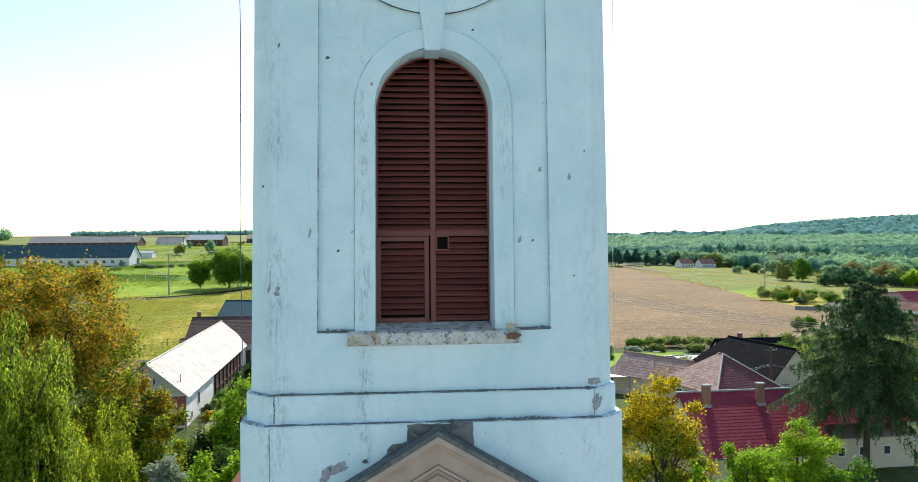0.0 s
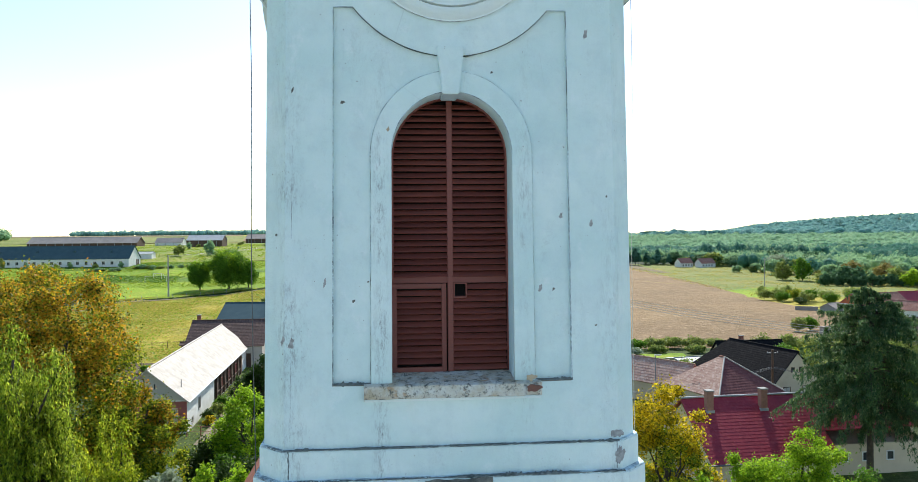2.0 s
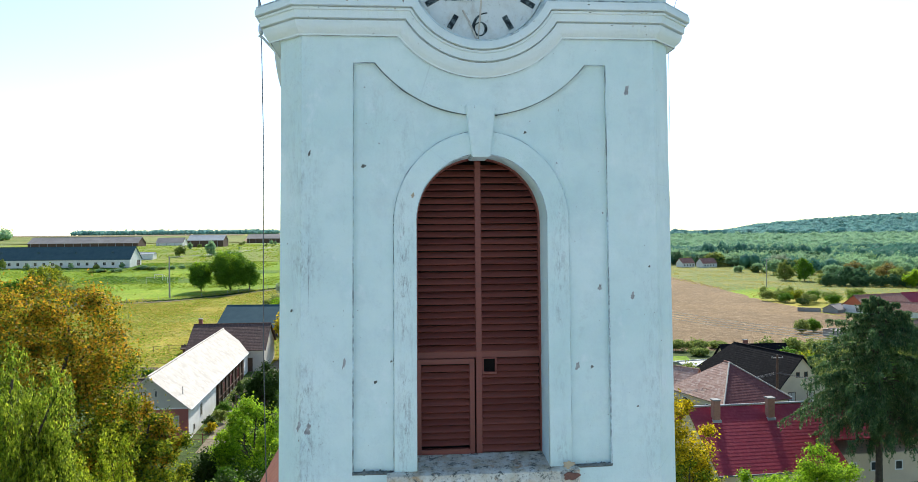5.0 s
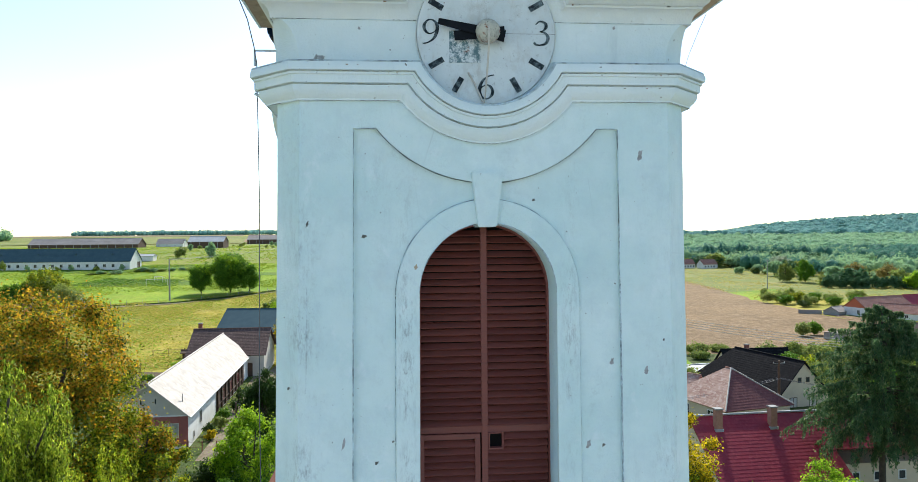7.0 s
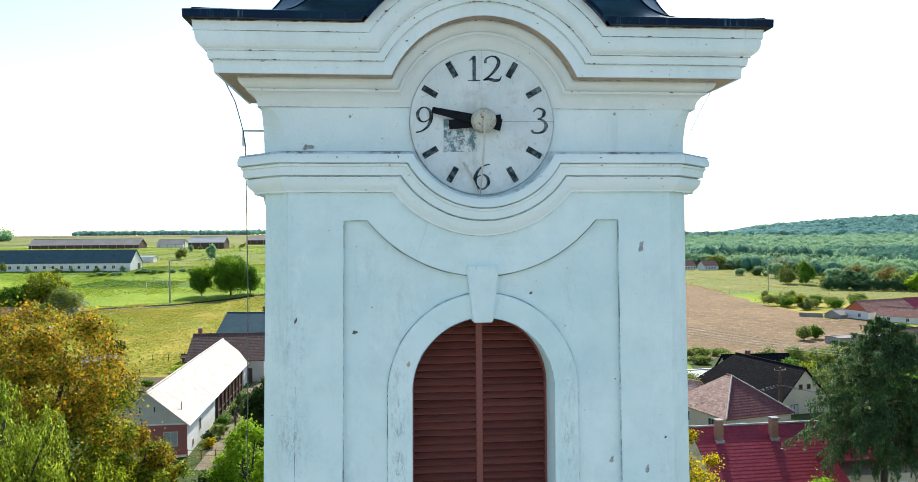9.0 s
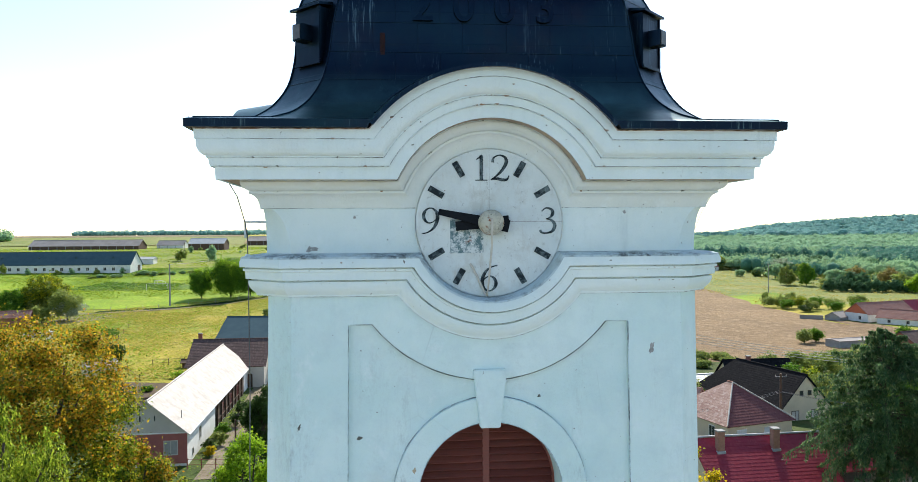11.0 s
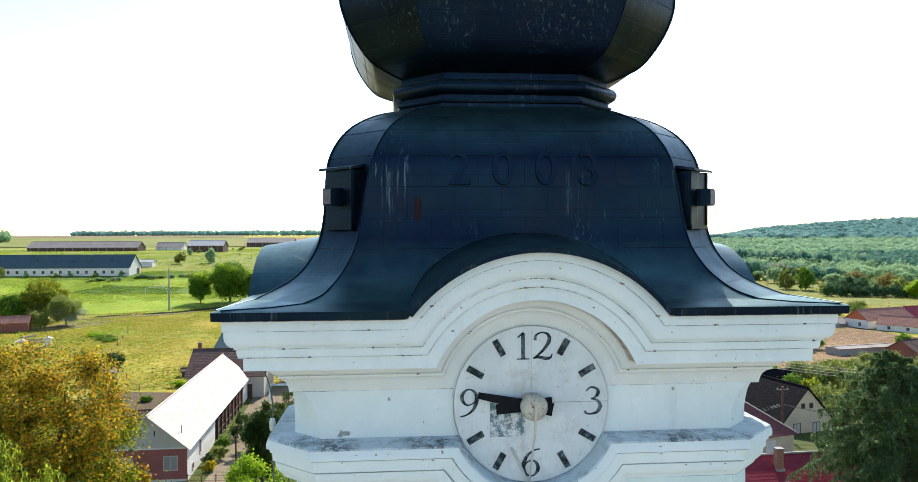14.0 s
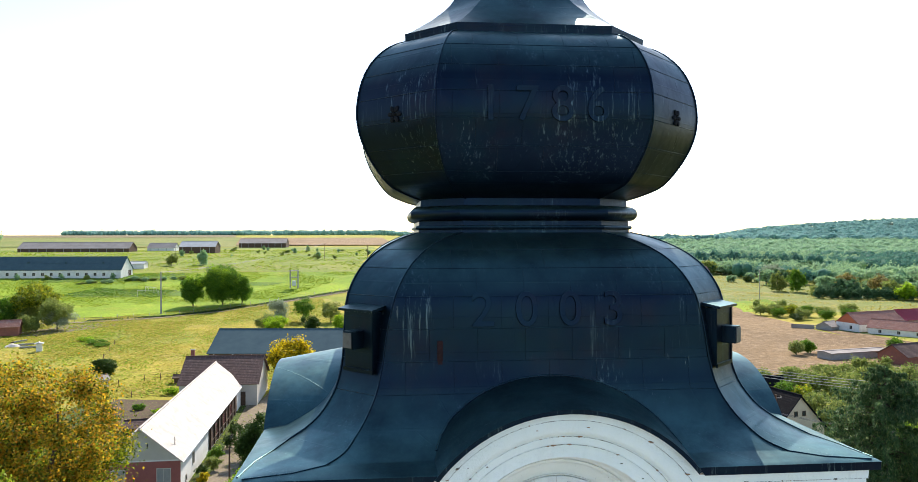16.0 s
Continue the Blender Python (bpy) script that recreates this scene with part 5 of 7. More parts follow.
BRICKRED = plain("brick_red", (0.27, 0.10, 0.07), (0.2, 0.08, 0.06), 1.5, 0.9, bump=0.3, fine=9)
GLASS = plain("window_glass", (0.03, 0.035, 0.04), (0.05, 0.055, 0.06), 2, 0.08, bump=0, spec=0.6)
BROWNWOOD = plain("brown_wood", (0.12, 0.07, 0.045), (0.08, 0.05, 0.035), 3, 0.8, bump=0.3, fine=12)
CONCRETE = plain("concrete", (0.34, 0.33, 0.31), (0.26, 0.25, 0.24), 1.2, 0.9, bump=0.3, fine=9)
SLATE_ROOF = make_tile("pale_slate", (0.56, 0.50, 0.44), (0.44, 0.39, 0.34), (0.62, 0.57, 0.51), 0.4, 0.4, 0.8)
BROWN_TILE = make_tile("brown_tile", (0.12, 0.075, 0.065), (0.09, 0.06, 0.052), (0.18, 0.12, 0.10))
DARK_TILE = make_tile("dark_tile", (0.011, 0.011, 0.013), (0.008, 0.008, 0.010), (0.022, 0.021, 0.022))
DARK_TILE.node_tree.nodes["Principled BSDF"].inputs["Specular IOR Level"].default_value = 0.05
OLD_TILE = make_tile("old_red_tile", (0.33, 0.155, 0.115), (0.25, 0.12, 0.095), (0.46, 0.31, 0.25))
# two versions of the red tile: lichened and sunlit, and darkened for shade
LIT_LICHEN_TILE = make_tile("lit_lichened_tile", (0.43, 0.285, 0.225), (0.32, 0.185, 0.145), (0.56, 0.44, 0.37))
SHADED_MAROON_TILE = make_tile("shaded_maroon_tile", (0.17, 0.066, 0.062), (0.13, 0.052, 0.052), (0.23, 0.10, 0.09))
RED_TILE = make_tile("dark_red_tile", (0.30, 0.032, 0.048), (0.25, 0.027, 0.042), (0.34, 0.05, 0.06), rough=0.45)
CORRUGATED = plain("blue_grey_sheet", (0.055, 0.092, 0.108), (0.072, 0.115, 0.128), 0.4, 0.9, bump=0.2, fine=3, spec=0.04)
PALE_SHEET = plain("pale_sheet", (0.40, 0.42, 0.43), (0.32, 0.33, 0.33), 0.5, 0.6, bump=0.2, fine=3)
GREY_ROOF = plain("weathered_grey_roof", (0.33, 0.29, 0.26), (0.24, 0.21, 0.19), 0.2, 0.85, bump=0.3, fine=2)


def courses(name, e0, e1, r1, r0, rows, mat, thick=0.025):
    """One roof slope of lapped courses between the eave e0-e1 and the ridge r0-r1, with its underside."""
    e0, e1, r1, r0 = (Vector(p) for p in (e0, e1, r1, r0))
    nrm = (e1 - e0).cross((r0 + r1) / 2 - (e0 + e1) / 2).normalized()
    if nrm.z < 0:
        nrm = -nrm
    line = [(0.0, -0.12)]
    for i in range(rows):
        line += [(i / rows, thick), ((i + 1) / rows, thick * 0.1)]
    line += [(1.0, -0.12)]
    vs, fs = [], []
    for s, d in line:
        vs += [e0.lerp(r0, s) + nrm * d, e1.lerp(r1, s) + nrm * d]
    n = len(line)
    for i in range(n):
        j = (i + 1) % n
        fs.append((2 * i, 2 * i + 1, 2 * j + 1, 2 * j))
    fs.append(tuple(2 * i for i in reversed(range(n))))
    fs.append(tuple(2 * i + 1 for i in range(n)))
    return mesh(name, vs, fs, mat)


def slab(pts, d):
    """A flat outline made d thick."""
    pts = [Vector(p) for p in pts]
    d = Vector(d)
    n = len(pts)
    vs = pts + [p + d for p in pts]
    fs = [tuple(range(n)), tuple(reversed(range(n, 2 * n)))] + [(i, n + i, n + (i + 1) % n, (i + 1) % n) for i in range(n)]
    bm = bmesh.new()
    v = [bm.verts.new(p) for p in vs]
    for f in fs:
        bm.faces.new([v[i] for i in f])
    return bm


def house_window(parent, x, y, z, w, h, axis, sign, frame_mat=None, glass=None, name="window"):
    """A framed window standing 3 cm proud of a wall; axis: the wall's normal."""
    fm = frame_mat or WHITEWASH
    def bar(a0, a1, z0, z1, d0, d1, bm=None):
        if axis == "y":
            return box(x + a0, x + a1, min(y + sign * d0, y + sign * d1), max(y + sign * d0, y + sign * d1), z + z0, z + z1, 0, bm)
        return box(min(x + sign * d0, x + sign * d1), max(x + sign * d0, x + sign * d1), y + a0, y + a1, z + z0, z + z1, 0, bm)
    b = 0.09
    bm = bar(-w / 2 - b, w / 2 + b, h, h + b, -0.05, 0.05)
    bar(-w / 2 - b, w / 2 + b, -b, 0, -0.05, 0.07, bm)
    bar(-w / 2 - b, -w / 2, 0, h, -0.05, 0.05, bm)
    bar(w / 2, w / 2 + b, 0, h, -0.05, 0.05, bm)
    if w > 0.7:
        bar(-0.03, 0.03, 0, h, -0.05, 0.04, bm)
    wf = part(name, bm, fm, parent, local=True)
    part("pane", bar(-w / 2, w / 2, 0, h, -0.05, 0.015), glass or GLASS, wf, local=True)
    return wf


def house(name, x, y, rz, w, L, eave, ridge, wall, roof_mat, label, front="gable", back="gable", over=0.35, sink=0.4, rows=None, gable_mat=None, group="", category="house", z=None):
    """A house with its front gable's middle at x, y; it runs back along its own +y. Heights are over its ground."""
    z0 = zg(x, y) if z is None else z
    h = empty(name, x, y, z0, rz, label, category, group)
    hw = w / 2
    part("wall", slab([(-hw, 0, -sink), (hw, 0, -sink), (hw, L, -sink), (-hw, L, -sink)], (0, 0, eave + sink)), wall, h, local=True)
    pitch = (ridge - eave) / hw
    ex, ez = hw + over, eave - over * pitch
    rows = rows or max(6, int(math.hypot(hw, ridge - eave) / 0.36))
    f0 = hw if front == "hip" else -over
    b0 = L - hw if back == "hip" else L + over
    ef, eb = (-over if front == "gable" else -over), L + over
    lift = 0.06
    for s in (-1, 1):
        part("roof_slope", courses("roof_slope", (s * ex, ef, ez + lift), (s * ex, eb, ez + lift), (0, b0, ridge + lift), (0, f0, ridge + lift), rows, roof_mat), None, h, local=True)
    for end, yy, ry in ((front, ef, f0), (back, eb, b0)):
        if end == "hip":
            part("roof_slope", courses("roof_slope", (-ex, yy, ez + lift), (ex, yy, ez + lift), (0.01, ry, ridge + lift), (-0.01, ry, ridge + lift), rows, roof_mat), None, h, local=True)
        else:
            y_in = 0.0 if yy < 0 else L - 0.25
            part("gable", slab([(-hw + 0.01, y_in, eave - 0.01), (hw - 0.01, y_in, eave - 0.01), (0, y_in, ridge - 0.03)], (0, 0.25, 0)), gable_mat or wall, h, local=True)
    part("ridge_cap", tube("ridge_cap", [(0, f0 - 0.02, ridge + 0.1), (0, b0 + 0.02, ridge + 0.1)], 0.11, roof_mat, 1), None, h, local=True)
    return h


def chimney(parent, x, y, z0, z1, mat, a=0.5):
    c = part("chimney", box(x - a / 2, x + a / 2, y - a / 2, y + a / 2, z0, z1 - 0.12, 0.02), mat, parent, local=True)
    part("chimney_cap", box(x - a / 2 - 0.06, x + a / 2 + 0.06, y - a / 2 - 0.06, y + a / 2 + 0.06, z1 - 0.12, z1, 0.02), CONCRETE, c, local=True)
    part("flue_foot", box(x - a / 2 - 0.08, x + a / 2 + 0.08, y - a / 2 - 0.08, y + a / 2 + 0.08, z0, z0 + 0.25, 0.02), PALE_SHEET, c, local=True)


# the long white-roofed farmhouse
wh = house("farmhouse", -27.4, 74.6, 2.0, 8.2, 41.0, 3.35, 6.75, WHITEWASH, SLATE_ROOF, "long whitewashed farmhouse with pale slate roof and veranda", over=0.3, gable_mat=BEIGE, z=-2.35, rows=16)
part("front_facing", box(-4.1, 4.1, -0.06, 0.0, 0, 3.2), PINK, wh, "oxide-pink painted front wall", local=True)
part("front_base", box(-4.12, 4.12, -0.09, -0.06, 0, 0.6, 0.01), PINK, wh, local=True)
for xx in (-2.2, 2.4):
    house_window(wh, xx, -0.06, 1.0, 1.3, 1.4, "y", -1, BEIGE, CONCRETE)
for xx in (-0.75, 0.75):
    house_window(wh, xx, 0.0, 4.6, 0.16, 0.6, "y", -1, BEIGE, GLASS, "attic_slit")
house_window(wh, 4.1, 6.0, 1.1, 0.9, 1.3, "x", 1, BEIGE)
house_window(wh, 4.1, 2.5, 0.3, 0.5, 0.6, "x", 1, BEIGE)
for i in range(8):
    post = part("veranda_post", box(4.15, 4.33, 15 + i * 2.6, 15.18 + i * 2.6, 0, 3.2, 0.02), BROWNWOOD, wh, local=True)
# thin dark sheet on the white wall paints the veranda's shade
part("veranda_wall", box(4.1, 4.14, 14.5, 35.5, 0, 3.2), BROWNWOOD, wh, "dark sheet painted for the shade in the veranda", local=True)
part("veranda_rail", box(4.2, 4.28, 15, 33.5, 0.85, 0.95), BROWNWOOD, wh, local=True)
for i in range(3):
    house_window(wh, 4.14, 19 + i * 5.5, 0.9, 1.0, 1.3, "x", 1, PINK)
part("vent_pipe", tube("vent_pipe", [(3.0, 2.2, 4.2), (3.0, 2.2, 5.2)], 0.05, CONCRETE, 1), None, wh, local=True)
part("gutter", tube("gutter", [(4.42, -0.3, 3.12), (4.42, 41, 3.12)], 0.06, GALV, 1), None, wh, local=True)

TERRACOTTA = plain("terracotta", (0.36, 0.15, 0.08), (0.28, 0.12, 0.07), 8, 0.9, bump=0.2)
PETAL = plain("red_petal", (0.62, 0.02, 0.03), (0.48, 0.015, 0.025), 30, 0.7, bump=0)
FOLIAGE = plain("pot_leaf", (0.06, 0.13, 0.03), (0.10, 0.18, 0.04), 20, 0.7, bump=0)
pots = random.Random(8)
for i in range(6):
    pot = empty("geranium_pot", -24.3 + 0.035 * (16 + i * 2.6) * -1, 74.6 + 16 + i * 2.6, -2.35, 0, "terracotta pot of red geraniums beside the veranda", "flower pot", "veranda pots")
    part("pot", loft("pot", [[(r * math.cos(a), r * math.sin(a), z) for a in [k * math.pi / 6 for k in range(12)]] for r, z in ((0.20, 0.0), (0.28, 0.42), (0.31, 0.42), (0.31, 0.5))], TERRACOTTA, 40), None, pot, local=True)
    for nm, mat, count, size, lift in (("leaves", FOLIAGE, 70, 0.10, 0.62), ("blossom", PETAL, 46, 0.085, 0.86)):
        bm = bmesh.new()
        for k in range(count):
            m = Matrix.Translation((pots.gauss(0, 0.2), pots.gauss(0, 0.2), lift + pots.gauss(0, 0.10))) @ Matrix.Rotation(pots.uniform(0, 6), 4, (pots.gauss(0, 1), pots.gauss(0, 1), 1))
            bm.faces.new([bm.verts.new(m @ Vector(p)) for p in ((-size, 0, 0), (0, size * 0.7, 0.02), (size, 0, 0), (0, -size * 0.7, 0.02))])
        part(nm, bm, mat, pot, local=True)

# the brown cross wing and the barns behind it
bw = house("cross_wing", -34.2, 119.8, -90 + 1.0, 11.5, 12.0, 3.6, 7.0, BEIGE, BROWN_TILE, "beige outbuilding with mottled brown tiled roof", z=-2.3)
chimney(bw, -4.5, -0.3, 3.5, 7.6, BRICKRED, 0.6)
house_window(bw, 5.75, 9.5, 0.1, 1.2, 2.0, "x", 1, BROWNWOOD, BROWNWOOD, "plank_door")
house_window(bw, 5.75, 6.5, 0.9, 0.9, 1.0, "x", 1, BROWNWOOD)
barn = house("barn", -38.0, 161.5, -90 - 6, 16.0, 34.0, 1.6, 5.6, BROWNWOOD, CORRUGATED, "dark barn with blue-grey corrugated sheet roof", z=-1.5, category="barn", rows=1)
for i in range(9):
    part("barn_post", box(8.0, 8.2, 1 + i * 4, 1.2 + i * 4, 0, 1.5), BEIGE, barn, local=True)
sh = house("shed", -55.0, 127, -50, 3.2, 5.0, 1.9, 2.4, BEIGE, GREY_ROOF, "low ruined shed with peeling beige wall", z=-2.3, category="shed", rows=3)
sh = house("shed", -36.0, 96.0, -80, 3.0, 4.5, 1.9, 2.5, BROWNWOOD, BROWN_TILE, "small brown plank shed beside the farmhouse", z=-2.4, category="shed", rows=3)
sh = house("hutch", -40.0, 133.0, -85, 1.5, 3.6, 1.2, 1.5, BROWNWOOD, BROWNWOOD, "small dark wooden hutch on the grass", z=-2.2, category="hutch", rows=2)
hut = house("hutch", -80.6, 171.0, 20, 1.2, 1.2, 1.9, 2.1, WHITEWASH, PALE_SHEET, "small white box hut on the meadow", category="hutch", rows=2)
sh = house("shed", -104.0, 196.0, -75, 4.0, 7.0, 2.6, 4.0, BRICKRED, OLD_TILE, "small red-roofed shed by the trees", category="shed", rows=4)

goal = empty("football_goal", -88.5, 274.0, zg(-88.5, 274), 12, "white football goal on the green field", "goal")
for xx in (-3.66, 3.66):
    part("post", tube("post", [(xx, 0, -0.2), (xx, 0, 2.44)], 0.07, WHITEWASH, 1), None, goal, local=True)
part("crossbar", tube("crossbar", [(-3.7, 0, 2.44), (3.7, 0, 2.44)], 0.07, WHITEWASH, 1), None, goal, local=True)
for k, (jx, jy, jz) in enumerate(((-88.5, 181.0, 30), (-92.0, 186.0, 70), (-85.5, 177.0, 10))):
    stack = empty("plank_stack", jx, jy, zg(jx, jy), jz, "stack of old dark planks on bare ground", "planks", "plank stacks")
    for i in range(7):
        a = random.uniform(-0.15, 0.15)
        part("plank", box(-1.9 + a, 1.9 + a, -0.6 + 0.4 * (i % 3), -0.25 + 0.4 * (i % 3), 0.16 * (i // 3), 0.16 * (i // 3) + 0.14, 0.01), BROWNWOOD if i % 3 else CONCRETE, stack, local=True)
tarp = empty("tarpaulin", -90.2, 179.0, zg(-90.2, 179), 25, "crumpled pale tarpaulin over a heap", "tarpaulin")
rows_t = [[(u * 0.55 - 1.65, v * 0.5 - 1.25, 0.75 * math.sin(math.pi * u / 6) * math.sin(math.pi * v / 5) + 0.12 * noise.noise((u * 0.9, v * 0.8, 5)) + 0.05) for v in range(6)] for u in range(7)]
part("sheet", mesh("sheet", [p for r in rows_t for p in r], [(u * 6 + v, (u + 1) * 6 + v, (u + 1) * 6 + v + 1, u * 6 + v + 1) for u in range(6) for v in range(5)], BEIGE), None, tarp, local=True)

# farm sheds far off
st = house("stable", -214.0, 337.0, -90 - 3.5, 12.6, 99.0, 3.9, 9.2, WHITEWASH, CORRUGATED, "long white stable with dark roof and a row of windows", category="stable", rows=2, z=6.4)
for i in range(26):
    house_window(st, 6.3, 3 + i * 3.7, 1.3, 1.1, 1.2, "x", 1, BEIGE)
for i in range(6):
    part("roof_vent", box(2.8, 3.5, 10 + i * 16, 10.7 + i * 16, 6.2, 7.2, 0.03), CORRUGATED, st, local=True)
house_window(st, -3, 99, 0.1, 3.0, 3.2, "y", 1, WHITEWASH, BROWNWOOD, "stable_door")
lean = house("lean_to", -126, 366, -90, 6, 8, 2.6, 3.4, WHITEWASH, PALE_SHEET, "low white lean-to by the stable", category="shed", rows=3)
for nm, x, y, L, w, e, r, wm, rm, lb in (
        ("shed", -265, 560, 78, 16, 3.2, 7.5, BROWNWOOD, GREY_ROOF, "long low farm shed with pink-grey roof"),
        ("shed", -182, 580, 20, 12, 3.0, 6.5, WHITEWASH, GREY_ROOF, "white farm shed with weathered roof"),
        ("hay_barn", -142, 520, 24, 14, 5.0, 8.5, BROWNWOOD, PALE_SHEET, "dark open hay barn with pale roof"),
        ("hay_barn", -135, 690, 42, 16, 4.5, 8.5, BROWNWOOD, GREY_ROOF, "dark open hay barn with rusty roof"),
        ("farm_house", -318, 560, 24, 12, 4, 7.5, WHITEWASH, GREY_ROOF, "white farm house far off")):
    b = house(nm, x, y, -92, w, L, e, r, wm, rm, lb, category="shed", rows=4, z=zg(x + L / 2, y) - 0.3)
    for i in range(int(L // 6)):
        part("shed_post", box(w / 2, w / 2 + 0.25, 2 + i * 6, 2.3 + i * 6, 0, e), CONCRETE, b, local=True)

# the red-roofed house by the spruce
rh = empty("red_roofed_house", 31, 55, -3.2, 3.0, "cream house with dark red metal tile roof and two chimneys", "house")
part("wall", slab([(-5.2, -3.1, -0.4), (6.0, -3.1, -0.4), (6.0, -0.6, -0.4), (16, -0.6, -0.4), (16, 8, -0.4), (-5.2, 8, -0.4)], (0, 0, 3.2)), CREAM, rh, local=True)
part("gable", slab([(-5.2, -3.0, 2.75), (-5.2, 8, 2.75), (-5.2, 2.6, 6.6)], (0.25, 0, 0)), CREAM, rh, local=True)
part("gable", slab([(15.75, -0.5, 2.75), (15.75, 6, 2.75), (15.75, 2.6, 6.6)], (0.25, 0, 0)), CREAM, rh, local=True)
part("roof_slope", courses("roof_slope", (-5.6, -3.5, 2.55), (6.3, -3.5, 2.55), (6.3, 2.6, 6.8), (-5.6, 2.6, 6.8), 20, RED_TILE, 0.012), None, rh, local=True)
part("roof_slope", courses("roof_slope", (6.3, -1.0, 4.29), (16.4, -1.0, 4.29), (16.4, 2.6, 6.8), (6.3, 2.6, 6.8), 12, RED_TILE, 0.012), None, rh, local=True)
part("roof_slope", courses("roof_slope", (-5.6, 8.6, 2.6), (16.4, 8.6, 2.6), (16.4, 2.6, 6.8), (-5.6, 2.6, 6.8), 18, RED_TILE, 0.012), None, rh, local=True)
part("ridge_cap", tube("ridge_cap", [(-5.7, 2.6, 6.86), (16.5, 2.6, 6.86)], 0.1, PALE_SHEET, 1), None, rh, "pale ridge tiles", local=True)
STACK = plain("terracotta_stack", (0.42, 0.22, 0.15), (0.32, 0.17, 0.12), 4, 0.9, bump=0.3, fine=14)
chimney(rh, -3.4, 1.4, 5.7, 7.75, STACK, 0.62)
chimney(rh, 1.8, 1.4, 5.7, 7.75, STACK, 0.62)
part("gutter", tube("gutter", [(-5.7, -3.6, 2.5), (6.4, -3.6, 2.5)], 0.07, WIRE, 1), None, rh, local=True)
part("downpipe", tube("downpipe", [(-5.3, -3.55, 2.5), (-5.3, -3.2, 2.2), (-5.3, -3.2, 0)], 0.05, WIRE, 1), None, rh, local=True)
for xx in (8.5, 10.6, 13):
    house_window(rh, xx, -0.6, 1.3, 0.6, 0.7, "y", -1, WHITEWASH)

# the hipped house, the dark gabled house and their neighbours
hh = house("hipped_house", 46.1, 85.3, 15, 10.4, 11.4, 3.3, 7.3, CREAM, OLD_TILE, "cream house with mottled red hipped roof", front="hip", back="hip", z=-5.8, rows=16)
slopes = [ob for ob in hh.children if ob.name.startswith("roof_slope")]
# sunlight painted on the left slope, shade on the front hip
for ob, tile in zip(slopes, (LIT_LICHEN_TILE, OLD_TILE, SHADED_MAROON_TILE)):
    ob.data.materials.clear()
    ob.data.materials.append(tile)
house("house_wing", 42.4, 95.5, 33, 6.4, 12, 2.9, 5.6, CREAM, LIT_LICHEN_TILE, "low cream wing with lichen-pale red tiles, sunlight painted in", z=-5.9, rows=9)
for xx in (-3, 1.4):
    house_window(hh, xx, 0, 1.2, 1.4, 1.2, "y", -1, WHITEWASH, WHITEWASH)
for i in range(2):
    house_window(hh, -5.2, 3 + i * 5, 1.2, 1.1, 1.3, "x", -1, WHITEWASH)
part("hip_cap", tube("hip_cap", [(-5.5, -0.3, 3.25), (0, 5.2, 7.42)], 0.1, BEIGE, 1), None, hh, local=True)
part("hip_cap", tube("hip_cap", [(5.5, -0.3, 3.25), (0, 5.2, 7.42)], 0.1, BEIGE, 1), None, hh, local=True)
dh = house("dark_roofed_house", 59.9, 98.6, 13, 9.2, 20, 5.1, 9.9, CREAM, DARK_TILE, "cream gabled house with steep dark tiled roof", back="hip", z=-9.2, rows=18)
for xx in (-0.75, 0.75):
    house_window(dh, xx, 0, 6.9, 0.5, 0.6, "y", -1, BROWNWOOD)
for xx in (-1.9, 1.7):
    house_window(dh, xx, 0, 3.2, 1.2, 1.4, "y", -1, BROWNWOOD, BEIGE)
part("base_course", box(-4.62, 4.62, -0.08, 0.0, 0, 1.9), BRICKRED, dh, local=True)
chimney(dh, 1.2, 14, 8.0, 10.6, BRICKRED, 0.6)
d2 = house("neighbour_house", 70, 122, 90, 9, 12, 4.2, 8.2, CREAM, DARK_TILE, "house with dark brown roof beyond the garden", z=-9.2)
house("pale_roofed_shed", 52.5, 128, -80, 7.5, 9, 2.4, 3.0, CONCRETE, PALE_SHEET, "low shed with pale sheet roof", category="shed", rows=3)
house("garden_shed", 38, 108, 20, 4, 5, 2.2, 2.9, BROWNWOOD, BROWN_TILE, "small brown garden shed with litter of tools", category="shed", rows=3)
part("awning", box(31, 35, 101, 104, -3.4, -3.3), WHITEWASH, empty("tarpaulin_shelter", 33, 102, zg(33, 102), 0, "white tarpaulin shelter on thin posts", "shelter"))
for brg, off in ((31.1, 101.1), (34.9, 101.1), (31.1, 103.9), (34.9, 103.9)):
    part("post", box(brg - 0.04, brg + 0.04, off - 0.04, off + 0.04, zg(brg, off), -3.38), WIRE, bpy.data.objects["tarpaulin_shelter"])
oh = house("orange_gabled_house", 167.2, 250.5, -75, 10, 23, 3.4, 7.0, WHITEWASH, OLD_TILE, "white house with orange gable and red tiled roof", gable_mat=ORANGE, z=-11.0, rows=10)
house_window(oh, 1.5, 0, 1.2, 1.0, 1.2, "y", -1, BEIGE)
ow = house("red_roofed_wing", 172.5, 244.5, -144, 7.5, 38, 2.7, 5.4, WHITEWASH, OLD_TILE, "long white wing with low red tiled roof", z=-10.9, rows=8)
for i in range(6):
    house_window(ow, 3.75, 4 + i * 6, 1.0, 0.9, 1.0, "x", 1, BEIGE)
